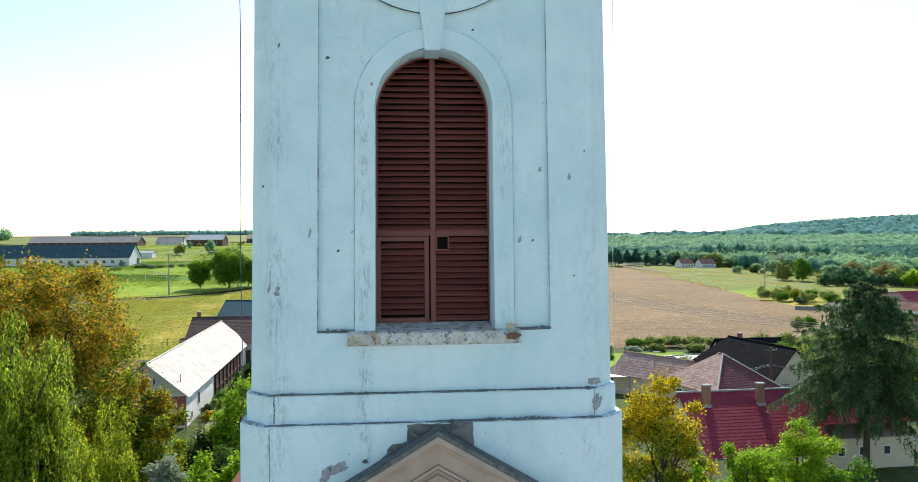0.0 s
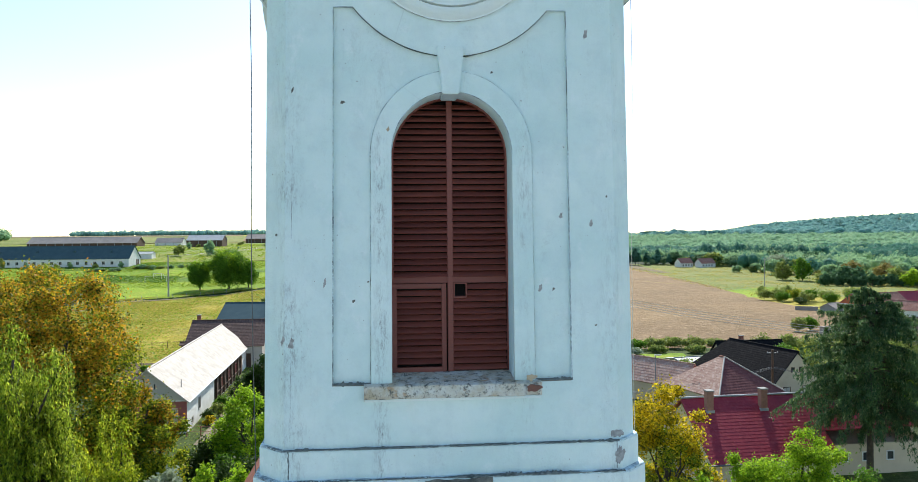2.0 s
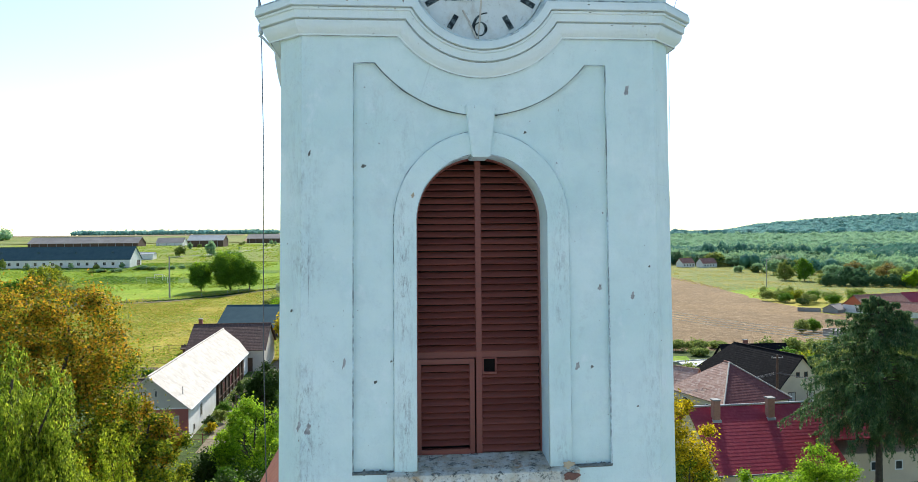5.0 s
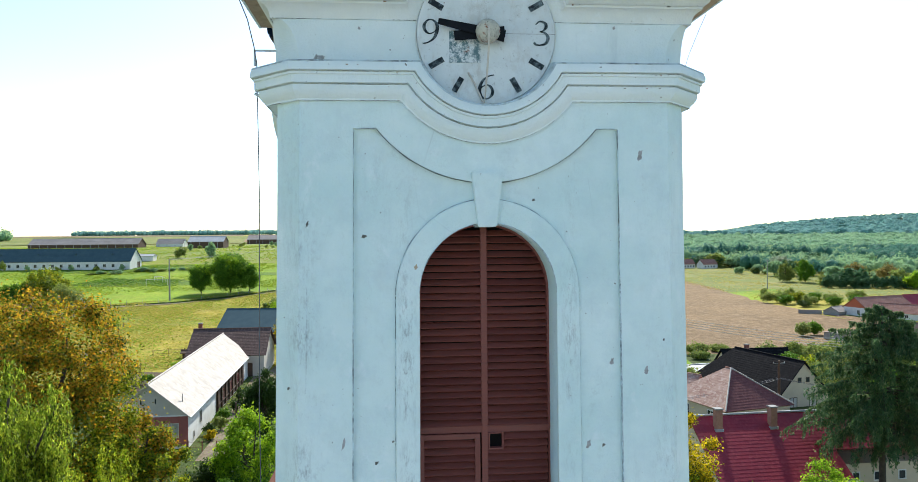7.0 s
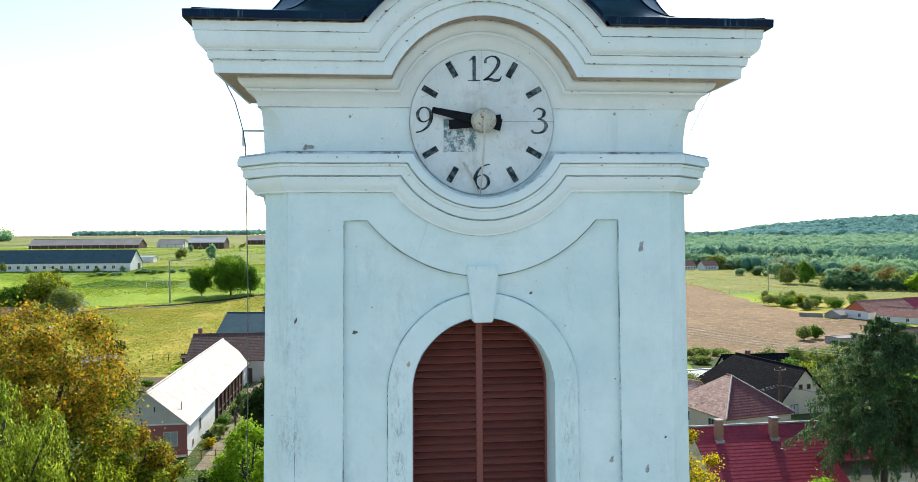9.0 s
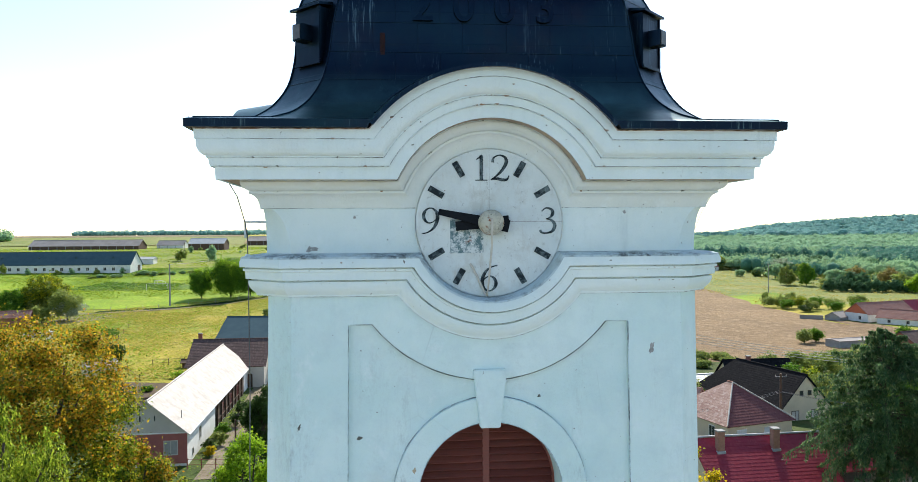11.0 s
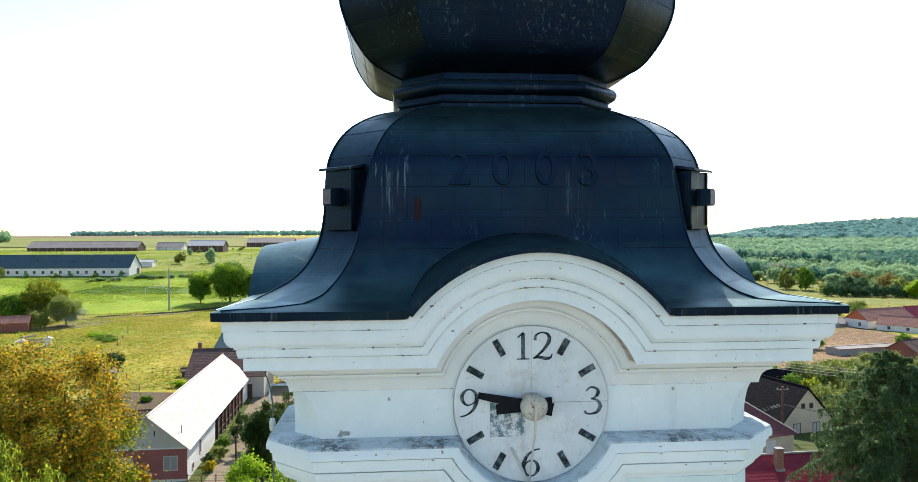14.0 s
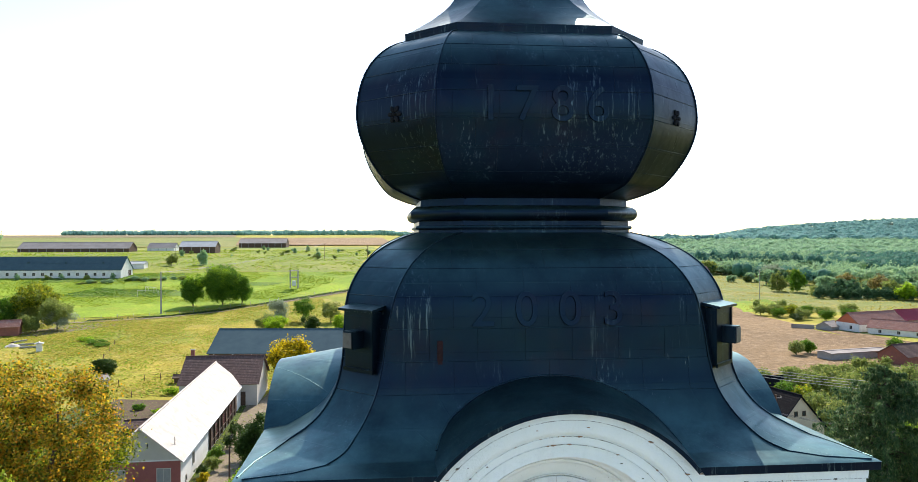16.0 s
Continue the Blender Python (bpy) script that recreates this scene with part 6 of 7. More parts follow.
house("red_roofed_house_far", 197, 266, -80, 9, 24, 3.2, 6.8, CREAM, RED_TILE, "house with dark red roof behind the white wing", z=-11.5)
house("grey_shed", 160.5, 254.5, -62, 6, 7, 1.7, 3.3, CONCRETE, GREY_ROOF, "low grey shed beside the orange gable", category="shed", rows=4, z=-11)
gw = empty("garden_wall", 152, 262, zg(152, 262), -32, "low grey concrete garden wall along the field", "wall")
part("wall", box(0.0, 8.0, -0.15, 0.15, -0.4, 1.5, 0.02), GREY_ROOF, gw, local=True)
part("coping", box(-0.05, 8.05, -0.22, 0.22, 1.5, 1.6, 0.02), GREY_ROOF, gw, local=True)
house("flat_shed", 119, 187.5, -78, 5, 20, 2.2, 2.5, CONCRETE, GREY_ROOF, "long low concrete shed with flat roof", category="shed", rows=3, z=-10)
house("brown_gabled_house", 131.5, 177, -72, 8.5, 18, 2.8, 5.4, BRICKRED, BROWN_TILE, "brown gabled house with tiled roof", z=-9.8)
house("village_house", 168, 186, -50, 8, 14, 3.4, 6.4, CREAM, OLD_TILE, "house with old red tiles at the village edge", z=-10)
for x, y, L in ((237, 594, 12), (252, 588, 14), (372, 610, 14)):
    b = house("far_house", x, y, -75, 9, L, 3.6, 7.4, WHITEWASH, OLD_TILE, "whitewashed house with red tiled roof at the wood's edge", group="far houses", rows=5)
    for i in range(4):
        house_window(b, 4.5, 2 + i * 2.8, 1.2, 1.1, 1.2, "x", 1, BEIGE)

# ---- poles, wires, fences ----
def pole(name, x, y, h, label, r=0.13, arms=1, mat=CONCRETE, legs=1, category="pole"):
    z = zg(x, y)
    p = empty(name, x, y, z, 0, label, category)
    for i in range(legs):
        dx = (i - (legs - 1) / 2) * 1.4
        part("post", tube("post", [(dx, 0, -0.4), (dx * 0.15, 0, h)], r, mat, 2, [1.25, 0.8]), None, p, local=True)
    for i in range(arms):
        part("crossarm", box(-0.9, 0.9, -0.06, 0.06, h - 0.5 - i * 0.7, h - 0.38 - i * 0.7, 0.01), WIRE, p, local=True)
        for xx in (-0.8, 0, 0.8):
            part("insulator", tube("insulator", [(xx, 0, h - 0.4 - i * 0.7), (xx, 0, h - 0.18 - i * 0.7)], 0.05, PALEWIRE, 1), None, p, local=True)
    return p


pole("utility_pole", 55.0, 96.6, 7.3, "weathered brown utility pole with a crossarm and wires", 0.2, 1, BROWNWOOD)
pole("utility_pole", -72.6, 235.5, 13.4, "tall slim concrete power pole", 0.24, 0)
pole("utility_pole", 203.0, 383.0, 16.0, "tall grey power pole at the field edge", 0.2, 1)
pole("utility_pole", -18.5, 76.0, 4.6, "weathered wooden pole beside the path", 0.1, 0, BROWNWOOD)
pole("utility_pole", -112.0, 395.0, 9.0, "wooden pole near the stable", 0.12, 1, BROWNWOOD)
pole("utility_pole", -37.0, 420.0, 9.0, "wooden power pole on the pasture", 0.14, 1, BROWNWOOD)
pole("utility_pole", -12.0, 400.0, 9.0, "wooden power pole on the pasture", 0.14, 1, BROWNWOOD)
lamp = pole("street_lamp", 37.0, 96.0, 7.0, "thin street lamp with white head", 0.07, 0, category="street lamp")
part("lamp_head", box(-0.2, 0.9, -0.12, 0.12, 6.95, 7.12, 0.05), WHITEWASH, lamp, local=True)
tw = empty("transformer_frame", -38, 291, zg(-38, 291), 0, "open steel transformer frame by the track", "transformer")
for xx in (-1.5, 1.5):
    for yy in (-1, 1):
        part("post", box(xx - 0.12, xx + 0.12, yy - 0.12, yy + 0.12, -0.3, 7.4), CONCRETE, tw, local=True)
for zz in (7.2, 4.5):
    part("beam", box(-1.8, 1.8, -1.1, 1.1, zz, zz + 0.2), CONCRETE, tw, local=True)
part("transformer", box(-0.7, 0.7, -0.6, 0.6, 1.2, 3.2, 0.05), GALV, tw, local=True)


def wires(name, a, b, sag, n, gap, mat, label, r=0.012, stack=0.0):
    a, b = Vector(a), Vector(b)
    w = empty(name, a.x, a.y, a.z, 0, label, "wires")
    side = Vector((-(b - a).y, (b - a).x, 0)).normalized() * gap
    for i in range(n):
        pts = []
        for j in range(17):
            s = j / 16
            p = a.lerp(b, s) + side * (i - (n - 1) / 2)
            p.z -= 4 * sag * s * (1 - s) - stack * i
            pts.append(p)
        part("wire", tube("wire", pts, r, mat, 1), None, w)


wires("overhead_wires", (18.0, 92.0, 11.9), (75.0, 79.0, 4.4), 1.7, 4, 0.45, PALEWIRE, "four pale overhead wires crossing the gardens", 0.03, 0.28)
wires("overhead_wires", (55.0, 96.6, -1.2), (75.0, 84.0, -1.8), 0.8, 3, 0.4, WIRE, "dark overhead wires from the utility pole", 0.02)
wires("overhead_wires", (55.0, 96.6, -1.2), (20.0, 78.0, -0.5), 0.8, 3, 0.4, WIRE, "dark overhead wires from the utility pole", 0.018)
wires("overhead_wires", (-18.5, 76.0, 1.7), (-3.0, 77.0, 2.6), 0.3, 3, 0.3, WIRE, "thin dark wires beside the path", 0.012)
wires("overhead_wires", (-72.6, 235.5, 13.2), (-37.0, 420.0, 20.5), 2.0, 3, 0.8, WIRE, "power wires over the pasture", 0.02)


def fence(label, pts, gap, h, mat, rails=2):
    f = empty("fence", *pts[0], zg(*pts[0]), 0, label, "fence", "field fences")
    me = mesh("post", *((lambda b: ([v.co[:] for v in b.verts], [[v.index for v in q.verts] for q in b.faces]))(ready(box(-0.05, 0.05, -0.05, 0.05, -0.2, h)))), mat)
    for (x0, y0), (x1, y1) in zip(pts, pts[1:]):
        n = max(1, int(math.hypot(x1 - x0, y1 - y0) / gap))
        for i in range(n):
            x, y = x0 + (x1 - x0) * i / n, y0 + (y1 - y0) * i / n
            ob = part("post", me, None, f)
            ob.matrix_basis = pose(x, y, zg(x, y), random.uniform(-3, 3), random.uniform(-3, 3), 0)
        for k in range(rails):
            part("rail", tube("rail", [(x0 + (x1 - x0) * s / 12, y0 + (y1 - y0) * s / 12, zg(x0 + (x1 - x0) * s / 12, y0 + (y1 - y0) * s / 12) + h * (0.45 + 0.45 * k)) for s in range(13)], 0.02, mat, 1), None, f)


def ready(b):
    b.verts.index_update()
    return b


fence("row of weathered fence posts along the field track", [(-100, 221.5), (-70, 231), (-56, 242.5), (-40, 262.5), (6, 311)], 4.0, 1.3, CONCRETE, 1)
fence("garden fence of thin posts and wire", [(-46, 135), (-25, 141), (-12, 150)], 2.6, 1.3, BROWNWOOD)
fence("garden fence of thin posts and wire", [(-31, 118), (-44, 122), (-60, 150), (-72, 200)], 9.0, 1.1, BROWNWOOD, 1)
fence("garden fence of thin posts and wire", [(-23, 73.5), (-17, 73.0), (-8, 73.5)], 1.5, 1.2, BRICKRED)

gl = empty("football_goal", -91, 284, zg(-91, 284), -42, "white football goal on the green field", "goal")
for sx in (-2.8, 2.8):
    part("post", tube("post", [(sx, 0, -0.2), (sx, 0, 2.2)], 0.09, WHITEWASH), None, gl, local=True)
    part("stay", tube("stay", [(sx, 0, 2.2), (sx, 0.9, 1.9), (sx, 1.5, 0.0)], 0.06, WHITEWASH), None, gl, local=True)
part("crossbar", tube("crossbar", [(-2.85, 0, 2.2), (2.85, 0, 2.2)], 0.09, WHITEWASH), None, gl, local=True)

# ---- plants ----
LEAF = {
    # darkest and brightest garden leaf tones also paint shaded gaps and sunlit tips
    "rusty": make_leaf("rusty_leaf", [(0.030, 0.046, 0.006), (0.70, 0.38, 0.024), (0.22, 0.27, 0.018), (0.036, 0.060, 0.007), (0.70, 0.46, 0.030), (0.22, 0.30, 0.018), (0.68, 0.29, 0.02), (0.050, 0.080, 0.008), (0.17, 0.22, 0.015)], 0.5, 0.57),
    "willow": make_leaf("willow_leaf", [(0.026, 0.058, 0.007), (0.36, 0.50, 0.034), (0.040, 0.082, 0.008), (0.62, 0.70, 0.06), (0.030, 0.064, 0.007)], 0.5, 0.55),
    "birch": make_leaf("birch_leaf", [(0.0528, 0.0968, 0.00704), (0.466, 0.556, 0.0251), (0.179, 0.287, 0.0179), (0.645, 0.663, 0.0394), (0.0616, 0.106, 0.00704)], 0.5, 0.58),
    "gold": make_leaf("gold_leaf", [(0.116, 0.123, 0.0077), (0.74, 0.533, 0.0125), (0.74, 0.564, 0.0188), (0.0924, 0.116, 0.00924), (0.659, 0.502, 0.0157)], 0.5, 0.58),
    "yellowing": make_leaf("yellowing_leaf", [(0.032, 0.062, 0.007), (0.60, 0.52, 0.022), (0.19, 0.30, 0.021), (0.032, 0.062, 0.007), (0.45, 0.49, 0.027), (0.055, 0.094, 0.008), (0.27, 0.38, 0.024)], 0.5, 0.57),
    "green": make_leaf("green_leaf", [(0.0385, 0.0935, 0.011), (0.143, 0.297, 0.0198), (0.055, 0.132, 0.0132), (0.242, 0.407, 0.0308)]),
    "lime": make_leaf("lime_leaf", [(0.0451, 0.0977, 0.00751), (0.336, 0.534, 0.0214), (0.169, 0.321, 0.0183), (0.473, 0.626, 0.0336), (0.122, 0.245, 0.0153)], 0.5, 0.58),
    "dark": make_leaf("dark_leaf", [(0.03, 0.06, 0.012), (0.06, 0.105, 0.02), (0.045, 0.085, 0.016)], 0.5, 0.4),
    "needle": make_leaf("needle_leaf", [(0.030, 0.072, 0.034), (0.080, 0.165, 0.060), (0.125, 0.22, 0.076), (0.044, 0.10, 0.042), (0.32, 0.38, 0.16)], 0.5, 0.45),
    "silver": make_leaf("silver_leaf", [(0.24, 0.29, 0.18), (0.40, 0.45, 0.32), (0.19, 0.25, 0.13)], 0.5, 0.4),
    "olive": make_leaf("olive_leaf", [(0.098, 0.14, 0.035), (0.308, 0.378, 0.084), (0.168, 0.224, 0.056), (0.448, 0.448, 0.098)]),
    "tawny": make_leaf("tawny_leaf", [(0.20, 0.17, 0.05), (0.32, 0.22, 0.07), (0.16, 0.17, 0.05), (0.26, 0.21, 0.06)], 0.6, 0.5),
    "hedge": make_leaf("hedge_leaf", [(0.06, 0.13, 0.065), (0.10, 0.19, 0.08), (0.08, 0.16, 0.07)], 0.7, 0.4),
    # distance haze is tinted into wood, sage and blue: paler and bluer
    "wood": make_leaf("hazed_wood_leaf", [(0.20, 0.36, 0.20), (0.31, 0.46, 0.23), (0.25, 0.41, 0.22), (0.40, 0.50, 0.23)], 0.8, 0.48),
    "sage": make_leaf("hazed_sage_leaf", [(0.26, 0.44, 0.26), (0.34, 0.50, 0.28), (0.30, 0.47, 0.28)], 0.8, 0.48),
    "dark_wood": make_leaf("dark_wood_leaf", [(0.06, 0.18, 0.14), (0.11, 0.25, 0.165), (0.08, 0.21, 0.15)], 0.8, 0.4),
    "blue": make_leaf("hazed_blue_leaf", [(0.18, 0.37, 0.345), (0.22, 0.41, 0.36), (0.24, 0.43, 0.37)], 0.8, 0.48),
}
BARK = plain("bark", (0.10, 0.08, 0.06), (0.05, 0.042, 0.035), 4, 0.95, bump=0.8, fine=14)


def unit(v):
    return v / np.maximum(np.linalg.norm(v, axis=1, keepdims=True), 1e-6)


def leaf_mesh(name, P, O, size, mat, rng, long=1.6, facing=0.5, hang=0.0):
    """Diamond leaves at P that face partly along O."""
    n = len(P)
    N = unit(O * facing + unit(rng.normal(size=(n, 3))) * (1 - facing))
    T = rng.normal(size=(n, 3))
    T[:, 2] -= hang * 3
    T = unit(T - N * np.sum(T * N, 1, keepdims=True))
    S = np.cross(N, T)
    s = (size * rng.uniform(0.6, 1.3, n))[:, None]
    fold = N * s * 0.15
    V = np.stack([P - T * s * long / 2, P + S * s / 2 + fold, P + T * s * long / 2, P - S * s / 2 + fold], 1).reshape(-1, 3)
    me = bpy.data.meshes.new(name)
    me.vertices.add(4 * n)
    me.vertices.foreach_set("co", V.astype(np.float32).ravel())
    me.loops.add(4 * n)
    me.loops.foreach_set("vertex_index", np.arange(4 * n, dtype=np.int32))
    me.polygons.add(n)
    me.polygons.foreach_set("loop_start", np.arange(0, 4 * n, 4, dtype=np.int32))
    me.polygons.foreach_set("loop_total", np.full(n, 4, dtype=np.int32))
    me.update(calc_edges=True)
    me.materials.append(mat)
    return me


def branch(p, q, r0, r1, rng, n=6):
    p, q = np.array(p, float), np.array(q, float)
    k = np.linalg.norm(q - p)
    pts = [p + (q - p) * s + rng.normal(size=3) * 0.035 * k * math.sin(math.pi * s) + np.array([0, 0, 0.08 * k * math.sin(math.pi * s)]) for s in np.linspace(0, 1, n)]
    return [tuple(v) for v in pts], [r0 + (r1 - r0) * s for s in np.linspace(0, 1, n)]


def wood_mesh(name, lines, mat=None):
    cu = bpy.data.curves.new(name, "CURVE")
    cu.dimensions, cu.bevel_depth, cu.bevel_resolution = "3D", 1.0, 1
    for pts, rad in lines:
        sp = cu.splines.new("POLY")
        sp.points.add(len(pts) - 1)
        for pt, c, r in zip(sp.points, pts, rad):
            pt.co = (*c, 1)
            pt.radius = r
    me = from_curve(cu, name)
    me.materials.clear()
    me.materials.append(mat or BARK)
    me.shade_smooth()
    return me


def tree(name, x, y, top, rad, depth, kind, n, size, label, seed, clumps=40, hang=0.0, long=1.6, group="", z0=None, category="tree", spread=0.32, low=None, kind2="", share=0.5):
    """A broad-leaved tree: tapered trunk, limbs and a crown of leaves in uneven clumps. top: height of its tip in the world."""
    rng = np.random.default_rng(seed)
    low = category == "shrub" if low is None else low
    z = zg(x, y) if z0 is None else z0
    t = empty(name, x, y, z, 0, label, category, group)
    H = top - z
    cz = H - depth / 2
    C = unit(rng.normal(size=(clumps, 3))) * (rng.uniform(0.25, 1, (clumps, 1)) ** 0.5) * np.array([rad, rad, depth / 2]) * (1 - spread * 0.75)
    C[:, :2] *= rng.uniform(0.8, 1.12, (clumps, 1))
    C[:, 2] += cz
    R = rad * spread * rng.uniform(0.65, 1.3, clumps)
    k = rng.integers(0, clumps, n)
    U = unit(rng.normal(size=(n, 3)) + np.array([0, 0, 0.25]))
    squash = rng.uniform(0.6, 1.25, (clumps, 3))
    P = C[k] + U * (R[k] * np.abs(rng.normal(0.78, 0.27, n)))[:, None] * squash[k]
    far = rng.uniform(size=n) < 0.22
    P[far] += rng.normal(size=(int(far.sum()), 3)) * rad * 0.07
    if hang:
        # leaves strung along hanging twigs
        root = rng.integers(0, n, max(1, n // 26))
        pick = root[rng.integers(0, len(root), n)]
        fall = rng.uniform(0, 1, n) ** 0.8
        length = (np.abs(np.sin(pick * 12.9898)) * 1.5 + 0.4) * hang
        P = P[pick] + rng.normal(size=(n, 3)) * np.array([0.05, 0.05, 0.03])
        sway = U[pick] * np.array([1, 1, 0])
        P += sway * (fall * 0.25 * hang)[:, None]
        P[:, 2] -= fall * length
        k = k[pick]
    if low:
        lo, hi = P[:, 2].min(), P[:, 2].max()
        P[:, 2] = 0.05 + (P[:, 2] - lo) * (H - 0.05) / (hi - lo)
    P[:, 2] = np.maximum(P[:, 2], 0.15)
    lines = []
    fork = max(0.25 * H, cz - depth * 0.35)
    r = max(0.05, H * 0.018)
    lines.append(branch((0, 0, -0.3), (0, 0, fork), r * 1.2, r * 0.8, rng))
    lines.append(branch((0, 0, fork), (rng.normal() * 0.1 * rad, rng.normal() * 0.1 * rad, cz + depth * 0.3), r * 0.8, r * 0.15, rng))
    for i in range(min(clumps, 16)):
        b = (0, 0, fork + (cz - fork) * rng.uniform(0, 0.9))
        lines.append(branch(b, C[i], r * 0.42, r * 0.08, rng))
    U = unit(U + np.array([0, 0, 0.9 if not hang else 0.2]))
    part("trunk", wood_mesh("trunk", lines), None, t, local=True)
    if kind2:
        turn = (C[k, 2] - cz) / depth + 0.18 * np.sin(k * 78.233) < share - 0.5
        part("inner_crown", leaf_mesh("inner_crown", P[turn], U[turn], size, LEAF[kind2], rng, long, 0.45, hang), None, t, local=True)
        P, U = P[~turn], U[~turn]
    part("crown", leaf_mesh("crown", P, U, size, LEAF[kind], rng, long, 0.45, hang), None, t, local=True)
    return t


def spruce(name, x, y, top, rad, label, seed, levels=30, kind="needle", size=0.085):
    """A conifer: straight trunk, whorls of drooping boughs hung with trailing sprays."""
    rng = np.random.default_rng(seed)
    z = zg(x, y)
    t = empty(name, x, y, z, 0, label, "conifer")
    H = top - z
    lines = [([(0, 0, -0.3), (0.05, 0, H * 0.5), (0, 0, H)], [H * 0.018, H * 0.011, 0.02])]
    P, O = [], []
    reach = 0.62 * H
    for i in range(levels):
        s = min(1.0, max(0.0, (i + rng.uniform(-0.4, 0.4)) / levels))
        L = rad * float(np.interp(1 - s, (0, 0.04, 0.12, 0.33, 0.62, 0.86, 1.0), (0.03, 0.14, 0.32, 0.66, 0.90, 1.05, 1.0)))
        for j in range(rng.integers(6, 10)):
            hz = H - reach * (1 - s) + rng.normal() * 0.12
            a = rng.uniform(0, 2 * math.pi)
            l = L * rng.choice([0.55, 0.8, 0.95, 1.05, 1.18]) * rng.uniform(0.88, 1.1)
            d = np.array([math.cos(a), math.sin(a), 0])
            side = np.array([-d[1], d[0], 0])
            rise, fall = 0.1 + rng.uniform(0, 0.25) + 0.12 * s, rng.uniform(0.35, 0.65) * (1.1 - 0.8 * s)
            pts = [d * l * q + np.array([0, 0, hz + l * (rise * q - fall * q * q)]) for q in (0, 0.35, 0.7, 1.0)]
            lines.append(([tuple(p) for p in pts], [0.05, 0.035, 0.02, 0.006]))
            m = int(l * 8 * 5.4 / rad) + 4
            for q in rng.uniform(0.3, 1.03, m):
                # a side spray with needles along it, its end hanging straight down
                w = rng.choice([-1, 1]) * rng.uniform(0.15, 1) * 0.26 * l * (1.15 - q)
                root = d * l * q + np.array([0, 0, hz + l * (rise * q - fall * q * q)])
                drop = rng.uniform(0.25, 1.0) * (0.13 + 0.16 * (1 - s)) * rad * 0.62
                out = root + side * w + d * abs(w) * 0.5
                n = rng.integers(14, 22)
                u = rng.uniform(0, 1, n)[:, None]
                along = root + (out - root) * np.minimum(u * 2, 1)
                along[:, 2] -= drop * np.maximum(u[:, 0] * 1.7 - 0.7, 0) + 0.1 * drop * u[:, 0]
                P.append(along + rng.normal(size=(n, 3)) * (0.035, 0.035, 0.03))
                O.append(np.tile(d * 0.6 + np.array([0, 0, 0.8]), (n, 1)))
    P, O = np.concatenate(P), np.concatenate(O)
    part("trunk", wood_mesh("trunk", lines), None, t, local=True)
    part("crown", leaf_mesh("crown", P, unit(O), size, LEAF[kind], rng, 4.6, 0.35, 0.8), None, t, local=True)
    return t


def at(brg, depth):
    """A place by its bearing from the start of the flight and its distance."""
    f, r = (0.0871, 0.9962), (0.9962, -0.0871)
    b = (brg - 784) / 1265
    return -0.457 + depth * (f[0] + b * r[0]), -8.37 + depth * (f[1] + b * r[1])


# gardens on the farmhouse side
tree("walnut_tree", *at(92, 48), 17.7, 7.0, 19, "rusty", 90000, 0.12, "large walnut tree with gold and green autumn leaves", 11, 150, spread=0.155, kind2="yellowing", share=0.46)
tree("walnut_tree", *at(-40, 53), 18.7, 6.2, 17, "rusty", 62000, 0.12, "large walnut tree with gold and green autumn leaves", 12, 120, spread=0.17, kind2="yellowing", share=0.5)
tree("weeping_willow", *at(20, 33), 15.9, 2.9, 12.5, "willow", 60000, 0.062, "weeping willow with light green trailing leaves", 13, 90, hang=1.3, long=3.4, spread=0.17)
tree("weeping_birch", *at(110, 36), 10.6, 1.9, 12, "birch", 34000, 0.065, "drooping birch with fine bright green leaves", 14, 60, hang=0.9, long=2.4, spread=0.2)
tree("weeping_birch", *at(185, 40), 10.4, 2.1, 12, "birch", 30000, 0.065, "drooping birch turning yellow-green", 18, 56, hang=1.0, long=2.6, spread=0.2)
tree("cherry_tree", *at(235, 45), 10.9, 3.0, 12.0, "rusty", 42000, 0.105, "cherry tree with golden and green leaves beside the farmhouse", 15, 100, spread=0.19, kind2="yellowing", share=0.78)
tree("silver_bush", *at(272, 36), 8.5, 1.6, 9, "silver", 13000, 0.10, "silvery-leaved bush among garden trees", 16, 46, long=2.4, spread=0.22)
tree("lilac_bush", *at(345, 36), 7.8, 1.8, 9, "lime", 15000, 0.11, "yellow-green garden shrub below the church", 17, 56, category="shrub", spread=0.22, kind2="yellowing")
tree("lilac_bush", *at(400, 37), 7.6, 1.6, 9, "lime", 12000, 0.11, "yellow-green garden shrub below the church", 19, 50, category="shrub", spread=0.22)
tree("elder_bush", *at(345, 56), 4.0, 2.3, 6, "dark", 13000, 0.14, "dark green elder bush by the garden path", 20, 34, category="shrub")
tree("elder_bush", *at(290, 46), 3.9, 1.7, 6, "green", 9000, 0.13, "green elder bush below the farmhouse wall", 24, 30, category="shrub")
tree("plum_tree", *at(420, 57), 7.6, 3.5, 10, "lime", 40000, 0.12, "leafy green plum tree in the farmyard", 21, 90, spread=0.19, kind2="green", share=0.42)
